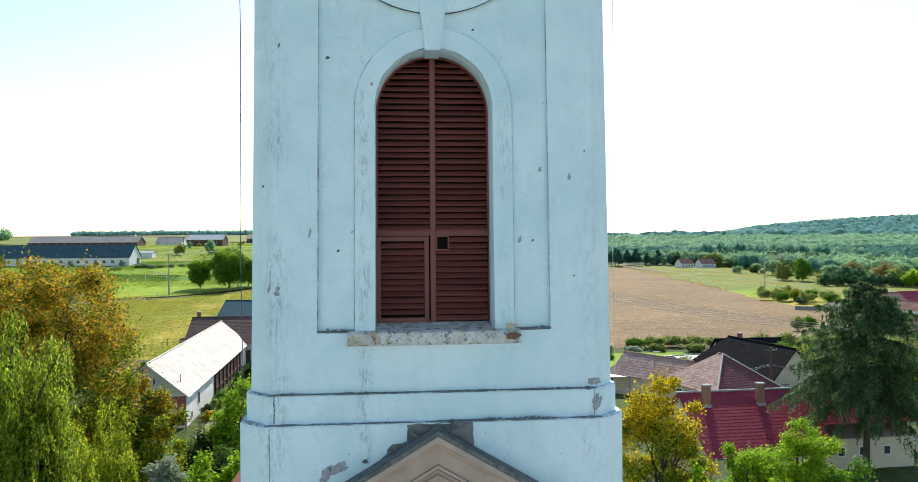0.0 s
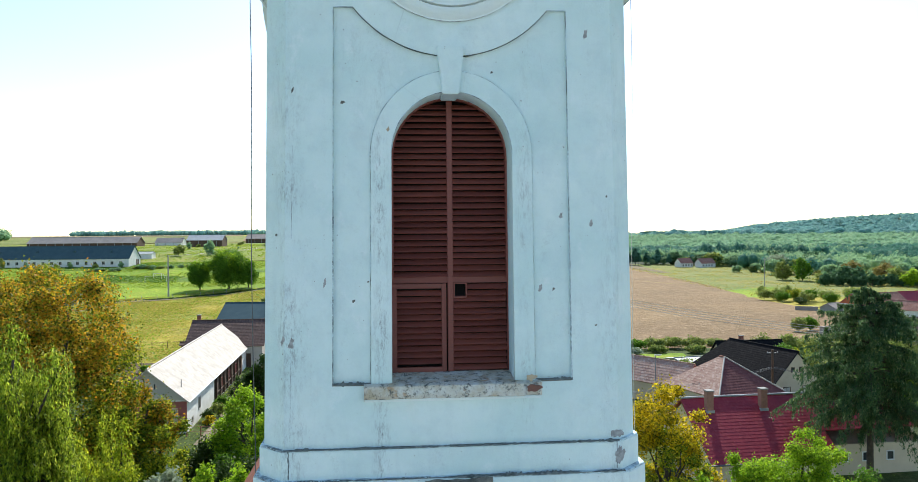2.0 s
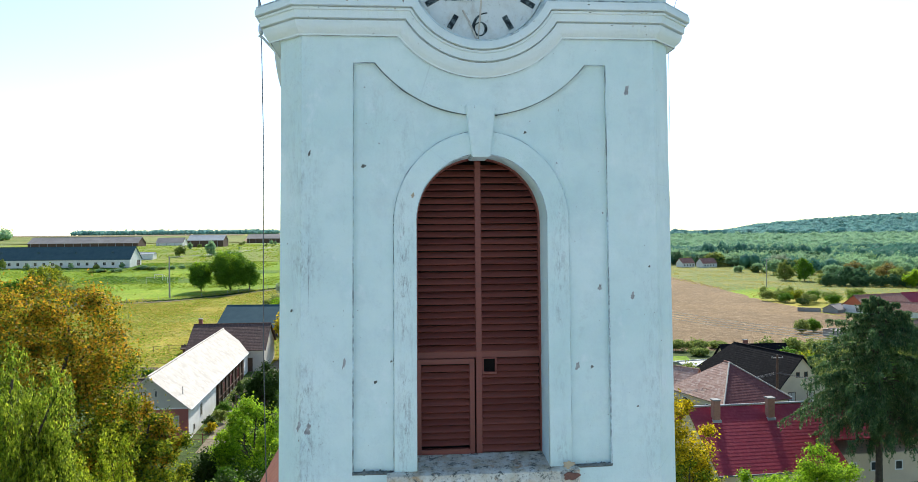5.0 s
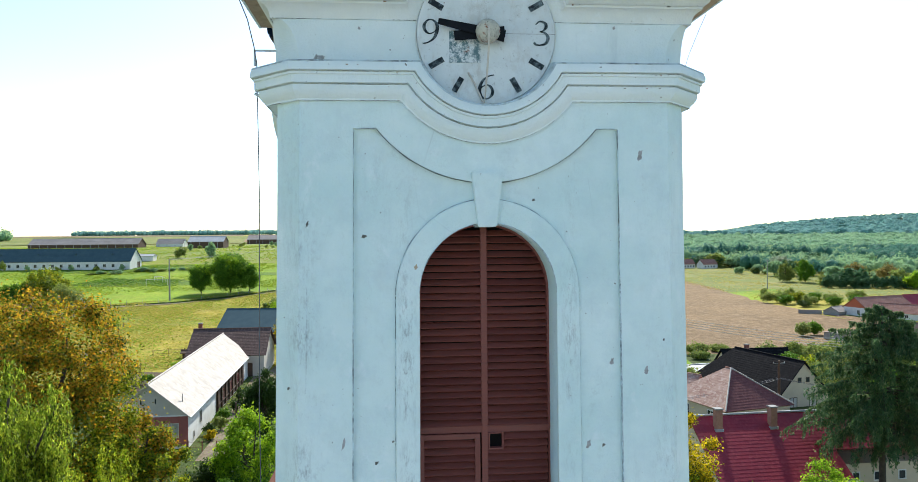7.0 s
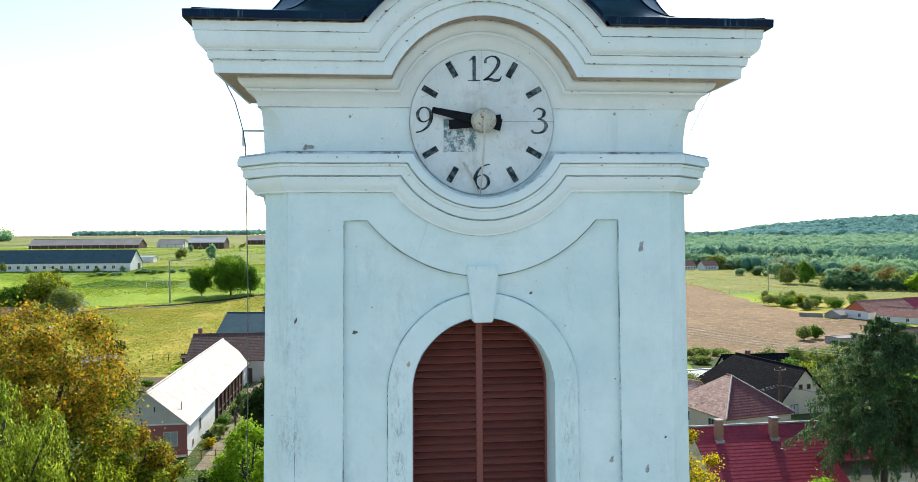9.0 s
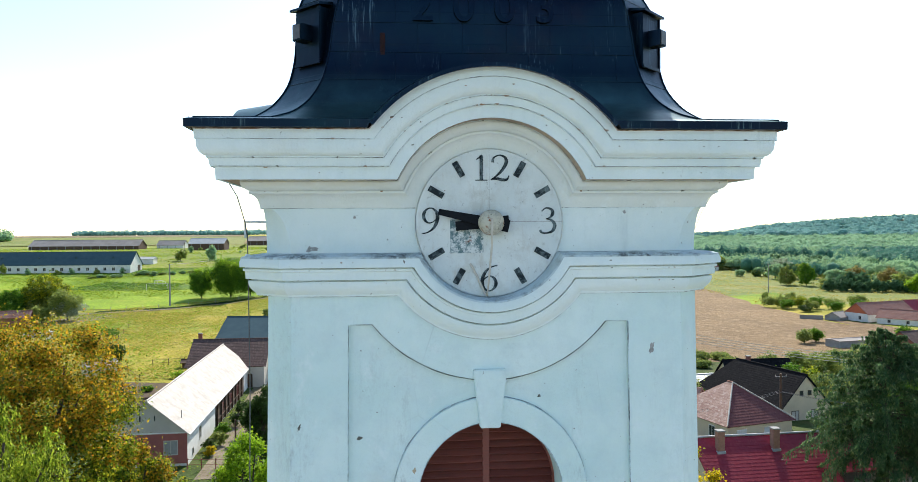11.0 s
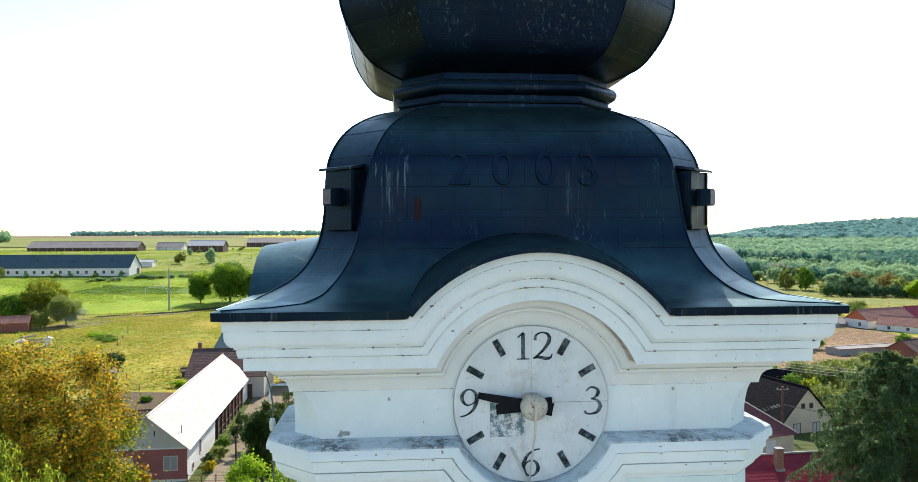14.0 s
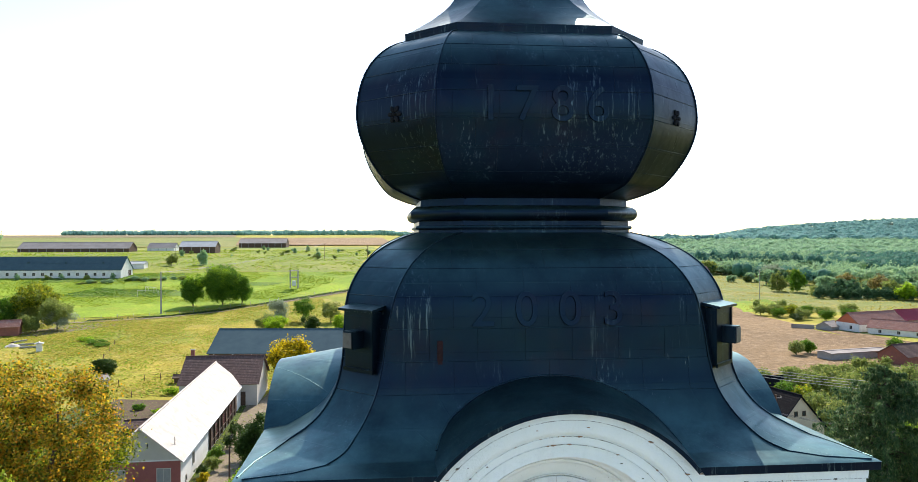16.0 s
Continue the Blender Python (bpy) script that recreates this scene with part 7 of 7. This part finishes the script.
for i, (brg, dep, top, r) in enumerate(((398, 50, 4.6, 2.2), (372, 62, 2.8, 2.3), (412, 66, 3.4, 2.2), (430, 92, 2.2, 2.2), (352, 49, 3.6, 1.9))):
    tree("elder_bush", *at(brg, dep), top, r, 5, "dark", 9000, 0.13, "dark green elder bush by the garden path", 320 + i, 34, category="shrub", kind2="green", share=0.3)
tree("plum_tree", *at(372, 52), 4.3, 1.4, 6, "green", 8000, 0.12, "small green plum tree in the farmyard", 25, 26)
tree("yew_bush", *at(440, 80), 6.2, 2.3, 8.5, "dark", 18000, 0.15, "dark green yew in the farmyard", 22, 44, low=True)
for i, (bx, by, h, r, k) in enumerate(((-21.6, 82, 1.7, 1.1, "olive"), (-22.2, 86, 1.8, 1.1, "green"), (-21.4, 91, 3.2, 1.1, "dark"), (-22.5, 97, 2.0, 1.1, "dark"), (-17.3, 94, 2.2, 1.5, "dark"), (-16.5, 88, 2.6, 1.6, "green"), (-21.8, 78, 1.2, 0.9, "gold"), (-22.4, 80, 1.5, 1.0, "dark"), (-18.0, 100, 2.6, 1.6, "dark"), (-17.0, 106, 3.2, 1.8, "dark"))):
    tree("garden_shrub", bx, by, zg(bx, by) + h, r, h * 0.95, k, 1600, 0.11, "low garden shrub beside the path", 60 + i, 10, group="path shrubs", category="shrub")
for i, (bx, by, h, r, k) in enumerate(((-37, 101, 1.4, 1.5, "green"), (-41, 104, 1.8, 1.7, "olive"), (-36, 110, 0.8, 1.2, "lime"), (-40, 113, 0.9, 1.3, "green"), (-44, 110, 1.6, 1.6, "dark"), (-47, 116, 1.9, 1.8, "olive"), (-35, 117, 1.1, 1.2, "yellowing"), (-50, 124, 1.6, 1.9, "green"), (-38, 124, 1.2, 1.5, "lime"), (-72, 181, 1.4, 3.0, "green"), (-76, 186, 1.2, 2.6, "lime"), (-69, 177, 1.1, 2.4, "green"))):
    tree("garden_plant", bx, by, zg(bx, by) + h, r, h * 0.95, k, 1500, 0.17, "leafy low plant in a rough garden", 200 + i, 18, group="garden plants", category="shrub")
# meadow trees
tree("oak_tree", -67.0, 252, zg(-67, 252) + 11.0, 4.6, 10.4, "lime", 13000, 0.30, "leafy green oak on the meadow edge", 31, 56, spread=0.27, kind2="green", share=0.8, group="meadow trees")
tree("oak_tree", -57.5, 253, zg(-58, 253) + 14.2, 7.4, 13.6, "lime", 30000, 0.30, "broad leafy green oak on the meadow edge", 32, 110, spread=0.25, kind2="green", share=0.74, group="meadow trees")
tree("oak_tree", -51.5, 256, zg(-52, 256) + 10.5, 4.6, 10.2, "lime", 10000, 0.30, "leafy green oak on the meadow edge", 33, 50, spread=0.27, kind2="green", share=0.8, group="meadow trees")
tree("oak_tree", -101, 214, 12.0, 7.2, 12.5, "yellowing", 20000, 0.30, "broad yellow-green tree by the bare ground", 34, 80, spread=0.22, kind2="olive", share=0.5)
tree("oak_tree", -108, 211, 7.5, 5.5, 8.5, "green", 9000, 0.34, "dark green tree by the bare ground", 35, 46, spread=0.25)
tree("olive_bush", -91.5, 206, 7.8, 5.2, 8.4, "olive", 14000, 0.24, "grey-green bushy willow by bare ground", 36, 56, spread=0.25, kind2="silver", share=0.4)
tree("olive_bush", -96, 201, 3.8, 3.0, 4.6, "olive", 6000, 0.24, "grey-green bushy willow by bare ground", 39, 30, spread=0.25)
tree("meadow_bush", -54.5, 139, 1.9, 2.5, 3.7, "dark", 7000, 0.2, "round dark green bush on the meadow", 37, 30, category="shrub")
tree("maple_tree", -18.5, 127, 6.9, 4.6, 7.5, "gold", 11000, 0.28, "golden autumn maple behind the outbuilding", 38, 40)
for i, (bx, by, h, r, k) in enumerate(((-33, 214, 7.0, 3.8, "silver"), (-26, 216, 7.5, 4.0, "green"), (-18, 214, 6.5, 3.8, "olive"), (-11, 214, 7.0, 4.2, "green"), (-22, 196, 4.6, 3.6, "dark"), (-31, 196, 4.8, 4.2, "lime"), (-35, 203, 5.0, 4.0, "olive"), (-13, 196, 5.0, 4.0, "lime"))):
    tree("hedge_bush", bx, by, zg(bx, by) + h, r, h * 0.95, k, 3600, 0.26, "mixed bush by the field track", 70 + i, 16, group="track bushes", category="shrub")
rng = np.random.default_rng(5)
scrub = [tree("scrub_bush", -110, 380, zg(-110, 380) + 6, 4.0, 5.6, "olive", 750, 0.75, "wild bush on the rough pasture", 81, 16, group="pasture scrub", category="shrub"),
         tree("scrub_bush", -95, 384, zg(-95, 384) + 8, 3.4, 7.0, "wood", 750, 0.75, "wild bush on the rough pasture", 82, 16, group="pasture scrub", category="shrub")]
for i in range(46):
    bx = rng.uniform(-130, 30)
    by = rng.uniform(380, 560) + (40 if bx < -80 else 0)
    s = rng.uniform(0.2, 0.65)
    c = copy_thing(scrub[i % 2], pose(bx, by, zg(bx, by), 0, 0, rng.uniform(0, 360)))
    c.scale = (s, s, s * 0.9)
for i in range(16):
    bx, by = -126 + i * 2.6 + rng.uniform(-2, 2), 309 + i * 0.9 + rng.uniform(-3, 3)
    c = copy_thing(scrub[i % 2], pose(bx, by, zg(bx, by), 0, 0, rng.uniform(0, 360)))
    s = rng.uniform(0.3, 0.55)
    c.scale = (s * 1.7, s, s * 0.5)
for i in range(10):
    bx = -200 + i * 9 + rng.uniform(-3, 3)
    c = copy_thing(scrub[i % 2], pose(bx, 322, zg(bx, 322), 0, 0, rng.uniform(0, 360)))
    c.scale = (0.4, 0.4, 0.35 if i != 4 else 0.8)

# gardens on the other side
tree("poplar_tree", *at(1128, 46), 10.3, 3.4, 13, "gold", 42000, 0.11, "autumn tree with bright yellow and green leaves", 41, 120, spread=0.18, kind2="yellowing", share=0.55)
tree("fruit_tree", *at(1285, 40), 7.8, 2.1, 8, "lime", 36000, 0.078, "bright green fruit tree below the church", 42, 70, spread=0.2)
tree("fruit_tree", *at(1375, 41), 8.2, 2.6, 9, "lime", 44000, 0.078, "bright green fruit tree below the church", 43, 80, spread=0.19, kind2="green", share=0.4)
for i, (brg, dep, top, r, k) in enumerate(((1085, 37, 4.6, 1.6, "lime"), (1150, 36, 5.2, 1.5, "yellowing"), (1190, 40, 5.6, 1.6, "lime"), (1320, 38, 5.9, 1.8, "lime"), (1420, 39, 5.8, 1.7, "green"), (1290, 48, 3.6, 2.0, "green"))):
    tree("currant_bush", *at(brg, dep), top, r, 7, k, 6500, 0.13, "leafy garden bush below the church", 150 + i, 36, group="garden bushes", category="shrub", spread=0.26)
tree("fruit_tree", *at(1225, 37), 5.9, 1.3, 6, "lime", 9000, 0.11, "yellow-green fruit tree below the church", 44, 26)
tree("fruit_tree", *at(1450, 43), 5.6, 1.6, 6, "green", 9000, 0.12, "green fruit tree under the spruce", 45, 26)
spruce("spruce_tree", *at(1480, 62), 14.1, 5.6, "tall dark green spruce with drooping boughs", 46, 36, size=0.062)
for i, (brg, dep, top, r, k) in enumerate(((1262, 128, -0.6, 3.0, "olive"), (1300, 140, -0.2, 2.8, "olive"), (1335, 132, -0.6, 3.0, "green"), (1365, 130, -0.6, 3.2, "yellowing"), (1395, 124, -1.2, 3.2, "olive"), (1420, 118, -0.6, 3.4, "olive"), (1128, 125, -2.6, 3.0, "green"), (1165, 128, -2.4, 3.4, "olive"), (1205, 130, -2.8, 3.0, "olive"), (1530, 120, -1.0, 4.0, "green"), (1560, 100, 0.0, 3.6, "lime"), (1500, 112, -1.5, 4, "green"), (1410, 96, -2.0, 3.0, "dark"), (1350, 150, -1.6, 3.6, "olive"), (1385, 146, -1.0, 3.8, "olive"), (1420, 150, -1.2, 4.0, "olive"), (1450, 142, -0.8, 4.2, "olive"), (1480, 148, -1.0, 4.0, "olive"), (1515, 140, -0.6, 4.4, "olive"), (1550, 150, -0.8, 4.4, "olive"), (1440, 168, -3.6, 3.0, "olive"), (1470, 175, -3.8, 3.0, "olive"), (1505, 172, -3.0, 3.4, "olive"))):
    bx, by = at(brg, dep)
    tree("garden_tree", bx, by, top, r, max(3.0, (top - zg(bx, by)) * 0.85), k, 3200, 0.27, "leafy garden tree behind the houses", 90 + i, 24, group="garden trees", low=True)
for i, (bx, by, h, r, k) in enumerate(((164, 308, 5.5, 4, "olive"), (169, 306, 6.5, 4, "olive"), (174, 302, 6.0, 4, "yellowing"), (167, 298, 4.5, 3.6, "green"), (180, 298, 6.0, 4.2, "green"), (187, 296, 5.5, 4.4, "olive"), (173, 290, 5.0, 3.6, "olive"), (180, 284, 4.6, 3.6, "green"), (168, 286, 3.2, 3.2, "dark"), (193, 288, 5.0, 4, "green"), (200, 300, 6.0, 5, "olive"), (116, 196, 4.4, 2.6, "olive"), (121, 199, 4.6, 2.6, "green"), (146, 196, 4.8, 2.8, "green"), (152, 188, 3.8, 2.2, "olive"), (62, 166, 3.2, 3.0, "olive"), (67, 167, 3.0, 3.0, "olive"), (72, 166, 3.1, 3.0, "olive"), (79, 170, 2.0, 2.8, "olive"), (57, 165, 2.9, 2.8, "green"), (48, 160, 1.9, 2.4, "olive"), (54, 158, 1.7, 2.2, "silver"), (61, 160, 2.0, 2.4, "olive"), (69, 158, 2.1, 2.6, "olive"), (77, 161, 2.0, 2.4, "olive"), (86, 160, 2.1, 2.6, "olive"), (95, 162, 2.4, 2.8, "olive"), (104, 164, 2.6, 3.0, "olive"), (45, 148, 1.7, 2.0, "green"), (52, 144, 1.6, 2.0, "olive"))):
    tree("orchard_tree", bx, by, zg(bx, by) + h, r, h * 0.85, k, 3000, 0.30, "orchard tree at the field edge" if h > 2.2 else "low feathery garden bush at the field edge", 110 + i, 26, group="orchard trees", low=True, spread=0.36)
belt = [tree("field_tree", 262 + 9 * i, 486, zg(262, 486) + 11.5, 7.0, 11.4, k, 1150, 1.05, "bushy tree in the valley belt", 130 + i, 34, group="valley belt trees", low=True, spread=0.27) for i, k in enumerate(("wood", "hedge", "olive", "dark_wood"))]
bpos = [(252 + 70 * q + rng.uniform(-5, 5), 520 - 42 * q + rng.uniform(-8, 8), 0.5, (0, 2, 0, 1)) for q in np.linspace(0, 1, 22)] + [(268 + 130 * q + rng.uniform(-5, 5), 440 - 22 * q + rng.uniform(-4, 12), 0.72, (0, 1, 2, 0)) for q in np.linspace(0, 1, 34)]
bpos += [(262 + 80 * q + rng.uniform(-6, 6), 616 - 50 * q + rng.uniform(-14, 14), 0.95, (0, 1, 3, 2)) for q in np.linspace(0, 1, 26)] + [(225 + 50 * q + rng.uniform(-5, 5), 640 - 14 * q + rng.uniform(-8, 8), 0.85, (3, 1, 0)) for q in np.linspace(0, 1, 12)]
bpos += [(246 + 60 * q, 396 - 20 * q + rng.uniform(-3, 6), 0.75, (1, 2)) for q in np.linspace(0, 1, 10)]
for i, (bx, by, s, kinds) in enumerate(bpos):
    s *= rng.uniform(0.55, 1.3)
    c = copy_thing(belt[rng.choice(kinds)], pose(bx, by, zg(bx, by), 0, 0, rng.uniform(0, 360)))
    c.scale = (s * rng.uniform(0.9, 1.4), s, s * rng.uniform(0.75, 1.1))
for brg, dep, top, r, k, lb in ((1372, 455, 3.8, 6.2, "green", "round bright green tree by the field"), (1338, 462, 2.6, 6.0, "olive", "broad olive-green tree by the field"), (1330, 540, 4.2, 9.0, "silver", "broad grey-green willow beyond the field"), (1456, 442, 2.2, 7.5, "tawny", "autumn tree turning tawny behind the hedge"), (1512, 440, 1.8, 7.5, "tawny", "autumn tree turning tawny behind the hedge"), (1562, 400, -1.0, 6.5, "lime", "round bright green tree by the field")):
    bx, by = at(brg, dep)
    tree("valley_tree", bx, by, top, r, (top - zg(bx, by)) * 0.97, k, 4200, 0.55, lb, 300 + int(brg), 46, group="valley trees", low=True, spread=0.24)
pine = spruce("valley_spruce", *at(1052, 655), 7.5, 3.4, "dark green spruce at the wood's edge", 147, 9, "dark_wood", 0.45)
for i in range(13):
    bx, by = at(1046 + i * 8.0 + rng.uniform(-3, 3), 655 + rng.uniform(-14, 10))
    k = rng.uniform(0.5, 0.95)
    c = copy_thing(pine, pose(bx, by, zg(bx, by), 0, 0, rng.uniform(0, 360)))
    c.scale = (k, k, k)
for i in range(14):
    bx, by = 164 + 20 * rng.random() + 6 * (i % 3), 300 + 46 * rng.random()
    h = rng.uniform(2.0, 5.2)
    tree("field_scrub", bx, by, zg(bx, by) + h, h * 0.42, h * 0.9, ("olive", "yellowing", "olive", "tawny")[i % 4], 1500, 0.26, "thin feathery sapling in the weedy field corner", 500 + i, 14, group="field scrub", low=True, spread=0.42)
row = [tree("conifer_hedge", 240, 386, zg(240, 386) + 7.2, 3.6, 7.1, "hedge", 1700, 0.68, "dense dark green hedge tree by the field", 140, 30, group="hedge row", low=True, category="hedge", spread=0.25)]
for i in range(1, 16):
    bx, by = 240 + i * 4.4 + rng.uniform(-0.6, 0.6), 386 - i * 1.7 + rng.uniform(-0.8, 0.8)
    c = copy_thing(row[0], pose(bx, by, zg(bx, by), 0, 0, rng.uniform(0, 360)))
    c.scale = (1, 1, rng.uniform(0.8, 1.08))


def woods(name, spots, h, kind, label, seed, per=34, size=2.6, fine=2, flat=1.0, width=1.0):
    """Many crowns, too many to count, as one mesh of leaf clumps. spots: x, y, scale. flat: how far the crowns stand out of the canopy."""
    rng = np.random.default_rng(seed)
    S = np.array(spots)
    n = len(S)
    base = np.stack([S[:, 0], S[:, 1], land(S[:, 0], S[:, 1])], 1)
    sc = S[:, 2] * rng.uniform(0.75, 1.25, n)
    k = np.repeat(np.arange(n), per)
    U = rng.normal(size=(n * per, 3))
    U[:, 2] = np.abs(U[:, 2]) * 0.9 - 0.25
    U = unit(U)
    rr = rng.uniform(0.62, 1.16, n * per)
    P = base[k] + U * rr[:, None] * np.array([0.40 * width, 0.40 * width, 0.50 * flat]) * (h * sc[k])[:, None]
    P[:, 2] += 0.50 * h * sc[k]
    me = leaf_mesh(name, P, U, size, LEAF[kind], rng, 1.3, 0.55)
    wood = tagged(new(name, me), label, "wood", kind="stuff")
    # lumpy crown bodies under the sprays
    bm = bmesh.new()
    bmesh.ops.create_icosphere(bm, subdivisions=fine, radius=1.0)
    bm.verts.ensure_lookup_table()
    ball = np.array([v.co[:] for v in bm.verts])
    tri = np.array([[v.index for v in f.verts] for f in bm.faces])
    bm.free()
    m = len(ball)
    V = ball[None] * (1 + rng.normal(size=(n, m, 1)) * 0.18) * np.array([0.31 * width, 0.31 * width, 0.36 * flat]) * (h * sc)[:, None, None]
    V *= rng.uniform(0.85, 1.15, (n, 1, 3))
    V += base[:, None, :]
    V[:, :, 2] += (0.50 - 0.04 * flat) * (h * sc)[:, None]
    F3 = (tri[None] + (np.arange(n) * m)[:, None, None]).reshape(-1, 3)
    body = bpy.data.meshes.new("crown_bodies")
    body.vertices.add(n * m)
    body.vertices.foreach_set("co", V.astype(np.float32).ravel())
    body.loops.add(len(F3) * 3)
    body.loops.foreach_set("vertex_index", F3.astype(np.int32).ravel())
    body.polygons.add(len(F3))
    body.polygons.foreach_set("loop_start", np.arange(0, len(F3) * 3, 3, dtype=np.int32))
    body.polygons.foreach_set("loop_total", np.full(len(F3), 3, dtype=np.int32))
    body.update(calc_edges=True)
    body.materials.append(LEAF[kind])
    body.shade_smooth()
    part("crown_bodies", body, None, wood)
    return wood


def scatter(n, y0, y1, a0, a1, seed, keep=None):
    r = np.random.default_rng(seed)
    out = []
    while len(out) < n:
        y = r.uniform(y0 ** 0.6, y1 ** 0.6) ** (1 / 0.6)
        a = r.uniform(a0, a1)
        if keep is None or keep(a * y, y, a):
            out.append((a * y, y, r.uniform(0.8, 1.2)))
    return out


def wooded(x, y, a):
    edge = np.interp(a, (0.3, 0.42, 0.5, 0.58, 0.66, 0.9), (690, 670, 560, 510, 480, 470))
    return y > edge and not (375 < x < 470 and 545 < y < 600)


def split(spots, seed):
    """Two mingled stands, parted by patches."""
    a = [p for p in spots if noise.noise((p[0] * 0.018, p[1] * 0.010, seed)) > -0.08]
    b = [p for p in spots if noise.noise((p[0] * 0.018, p[1] * 0.010, seed)) <= -0.08]
    return a, b


stand, dark_stand = split(scatter(1150, 470, 720, 0.30, 0.90, 17, wooded), 1.5)
woods("near_wood", stand, 10, "wood", "mixed green woodland at the foot of the slope", 17, 84, 0.95, 1)
woods("near_wood", dark_stand, 10.5, "dark_wood", "dark green woodland at the foot of the slope", 27, 84, 0.95, 1)
edge = np.random.default_rng(71)
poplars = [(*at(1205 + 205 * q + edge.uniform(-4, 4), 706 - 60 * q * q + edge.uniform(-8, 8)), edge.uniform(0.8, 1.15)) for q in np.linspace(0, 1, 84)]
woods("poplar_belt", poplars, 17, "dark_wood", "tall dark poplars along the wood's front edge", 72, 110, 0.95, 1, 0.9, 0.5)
stand, dark_stand = split(scatter(5200, 690, 1150, 0.24, 0.86, 7, wooded), 4.5)
woods("lower_wood", [p for p in stand if p[1] < 800], 11.5, "wood", "dense green woodland on the lower slope", 7, 30, 1.15, 1, 0.6)
woods("lower_wood", [p for p in stand + dark_stand if p[1] >= 800], 11.5, "sage", "young woodland on the slope, its green paled with painted haze", 57, 30, 1.15, 1, 0.5)
woods("lower_wood", [p for p in dark_stand if p[1] < 800], 12, "dark_wood", "dark green woodland on the lower slope", 37, 30, 1.15, 1, 0.6)
# the hill takes its painted haze from the blue leaf colour
stand, dark_stand = split(scatter(7600, 1150, 1850, 0.2, 0.92, 8), 7.5)
stand = [(x, y, k * (1.3 if y < 1200 and x > 420 else 1.0)) for x, y, k in stand + dark_stand[::2]]
woods("hill_wood", stand, 13, "blue", "wooded hill rising beyond the valley, leaves tinted blue-green for haze", 8, 16, 1.5, 1, 0.5)
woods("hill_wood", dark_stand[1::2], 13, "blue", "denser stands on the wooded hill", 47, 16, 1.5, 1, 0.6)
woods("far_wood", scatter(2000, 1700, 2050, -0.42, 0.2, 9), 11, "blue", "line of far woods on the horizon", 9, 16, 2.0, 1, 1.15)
woods("far_wood", scatter(260, 900, 1000, -0.62, -0.5, 10), 12, "wood", "far trees on the horizon", 10, 30, 1.6, 1)


def tufts(name, corners, n, size, kind, label, seed):
    """Grass standing in tufts over a four-cornered stretch, too many to count."""
    r = np.random.default_rng(seed)
    c = np.array(corners, float)
    u, v = r.uniform(size=n), r.uniform(size=n)
    P = ((1 - u) * (1 - v))[:, None] * c[0] + (u * (1 - v))[:, None] * c[1] + (u * v)[:, None] * c[2] + ((1 - u) * v)[:, None] * c[3]
    patchy = np.array([noise.noise((x * 0.07, y * 0.05, seed)) for x, y in P]) + r.normal(size=n) * 0.25
    P = P[patchy > 0.0]
    P3 = np.stack([P[:, 0], P[:, 1], land(P[:, 0], P[:, 1]) + size * 0.3], 1)
    O = np.tile(np.array([0.0, 0.1, 1.0]), (len(P3), 1))
    return tagged(new(name, leaf_mesh(name, P3, O, size, LEAF[kind], r, 1.2, 0.7)), label, "grass", kind="stuff")


LEAF["straw"] = make_leaf("straw", [(0.42, 0.34, 0.05), (0.54, 0.43, 0.11), (0.32, 0.32, 0.04), (0.48, 0.41, 0.07)], 0.9, 0.4)
LEAF["weed"] = make_leaf("weed", [(0.15, 0.26, 0.02), (0.27, 0.38, 0.025), (0.36, 0.40, 0.04)], 0.9, 0.4)
tufts("dry_grass", [(-110, 122), (0, 122), (-25, 268), (-112, 214)], 60000, 0.42, "straw", "dry straw-coloured meadow grass tufts", 3)
tufts("meadow_weeds", [(-110, 122), (0, 122), (-25, 268), (-112, 214)], 40000, 0.42, "weed", "green weeds among the meadow grass", 4)
tufts("field_grass", [(-230, 222), (-40, 266), (-10, 345), (-230, 345)], 40000, 0.6, "weed", "bright green grass tufts of the field", 6)
tufts("pasture_grass", [(-300, 350), (40, 350), (60, 600), (-350, 600)], 36000, 0.9, "weed", "rough pasture grass and weeds", 12)
tufts("verge_grass", [(165, 300), (330, 330), (400, 600), (190, 600)], 16000, 0.8, "straw", "pale verge grass tufts", 13)
tufts("garden_weeds", [(-60, 60), (8, 60), (-8, 120), (-48, 120)], 16000, 0.22, "weed", "garden grass and weeds by the farmhouse", 14)
for q in ([(-90, 221), (-69, 229), (-69, 232), (-90, 224)], [(-69, 229), (-54, 240.5), (-55, 243.5), (-69, 232)], [(-54, 240.5), (-37.5, 260), (-39, 263), (-55, 243.5)], [(-37.5, 260), (8, 309), (6, 312), (-39, 263)]):
    tufts("bank_weeds", q, 2600, 0.55, "dark", "dark rank weeds on the bank by the field track", 21)
for q in ([(-122, 277), (-78, 272), (-84, 289), (-114, 297)], [(-150, 310), (-100, 318), (-92, 341), (-150, 343)]):
    tufts("rank_weeds", q, 5000, 0.6, "green", "tall green weeds in the field", 22)
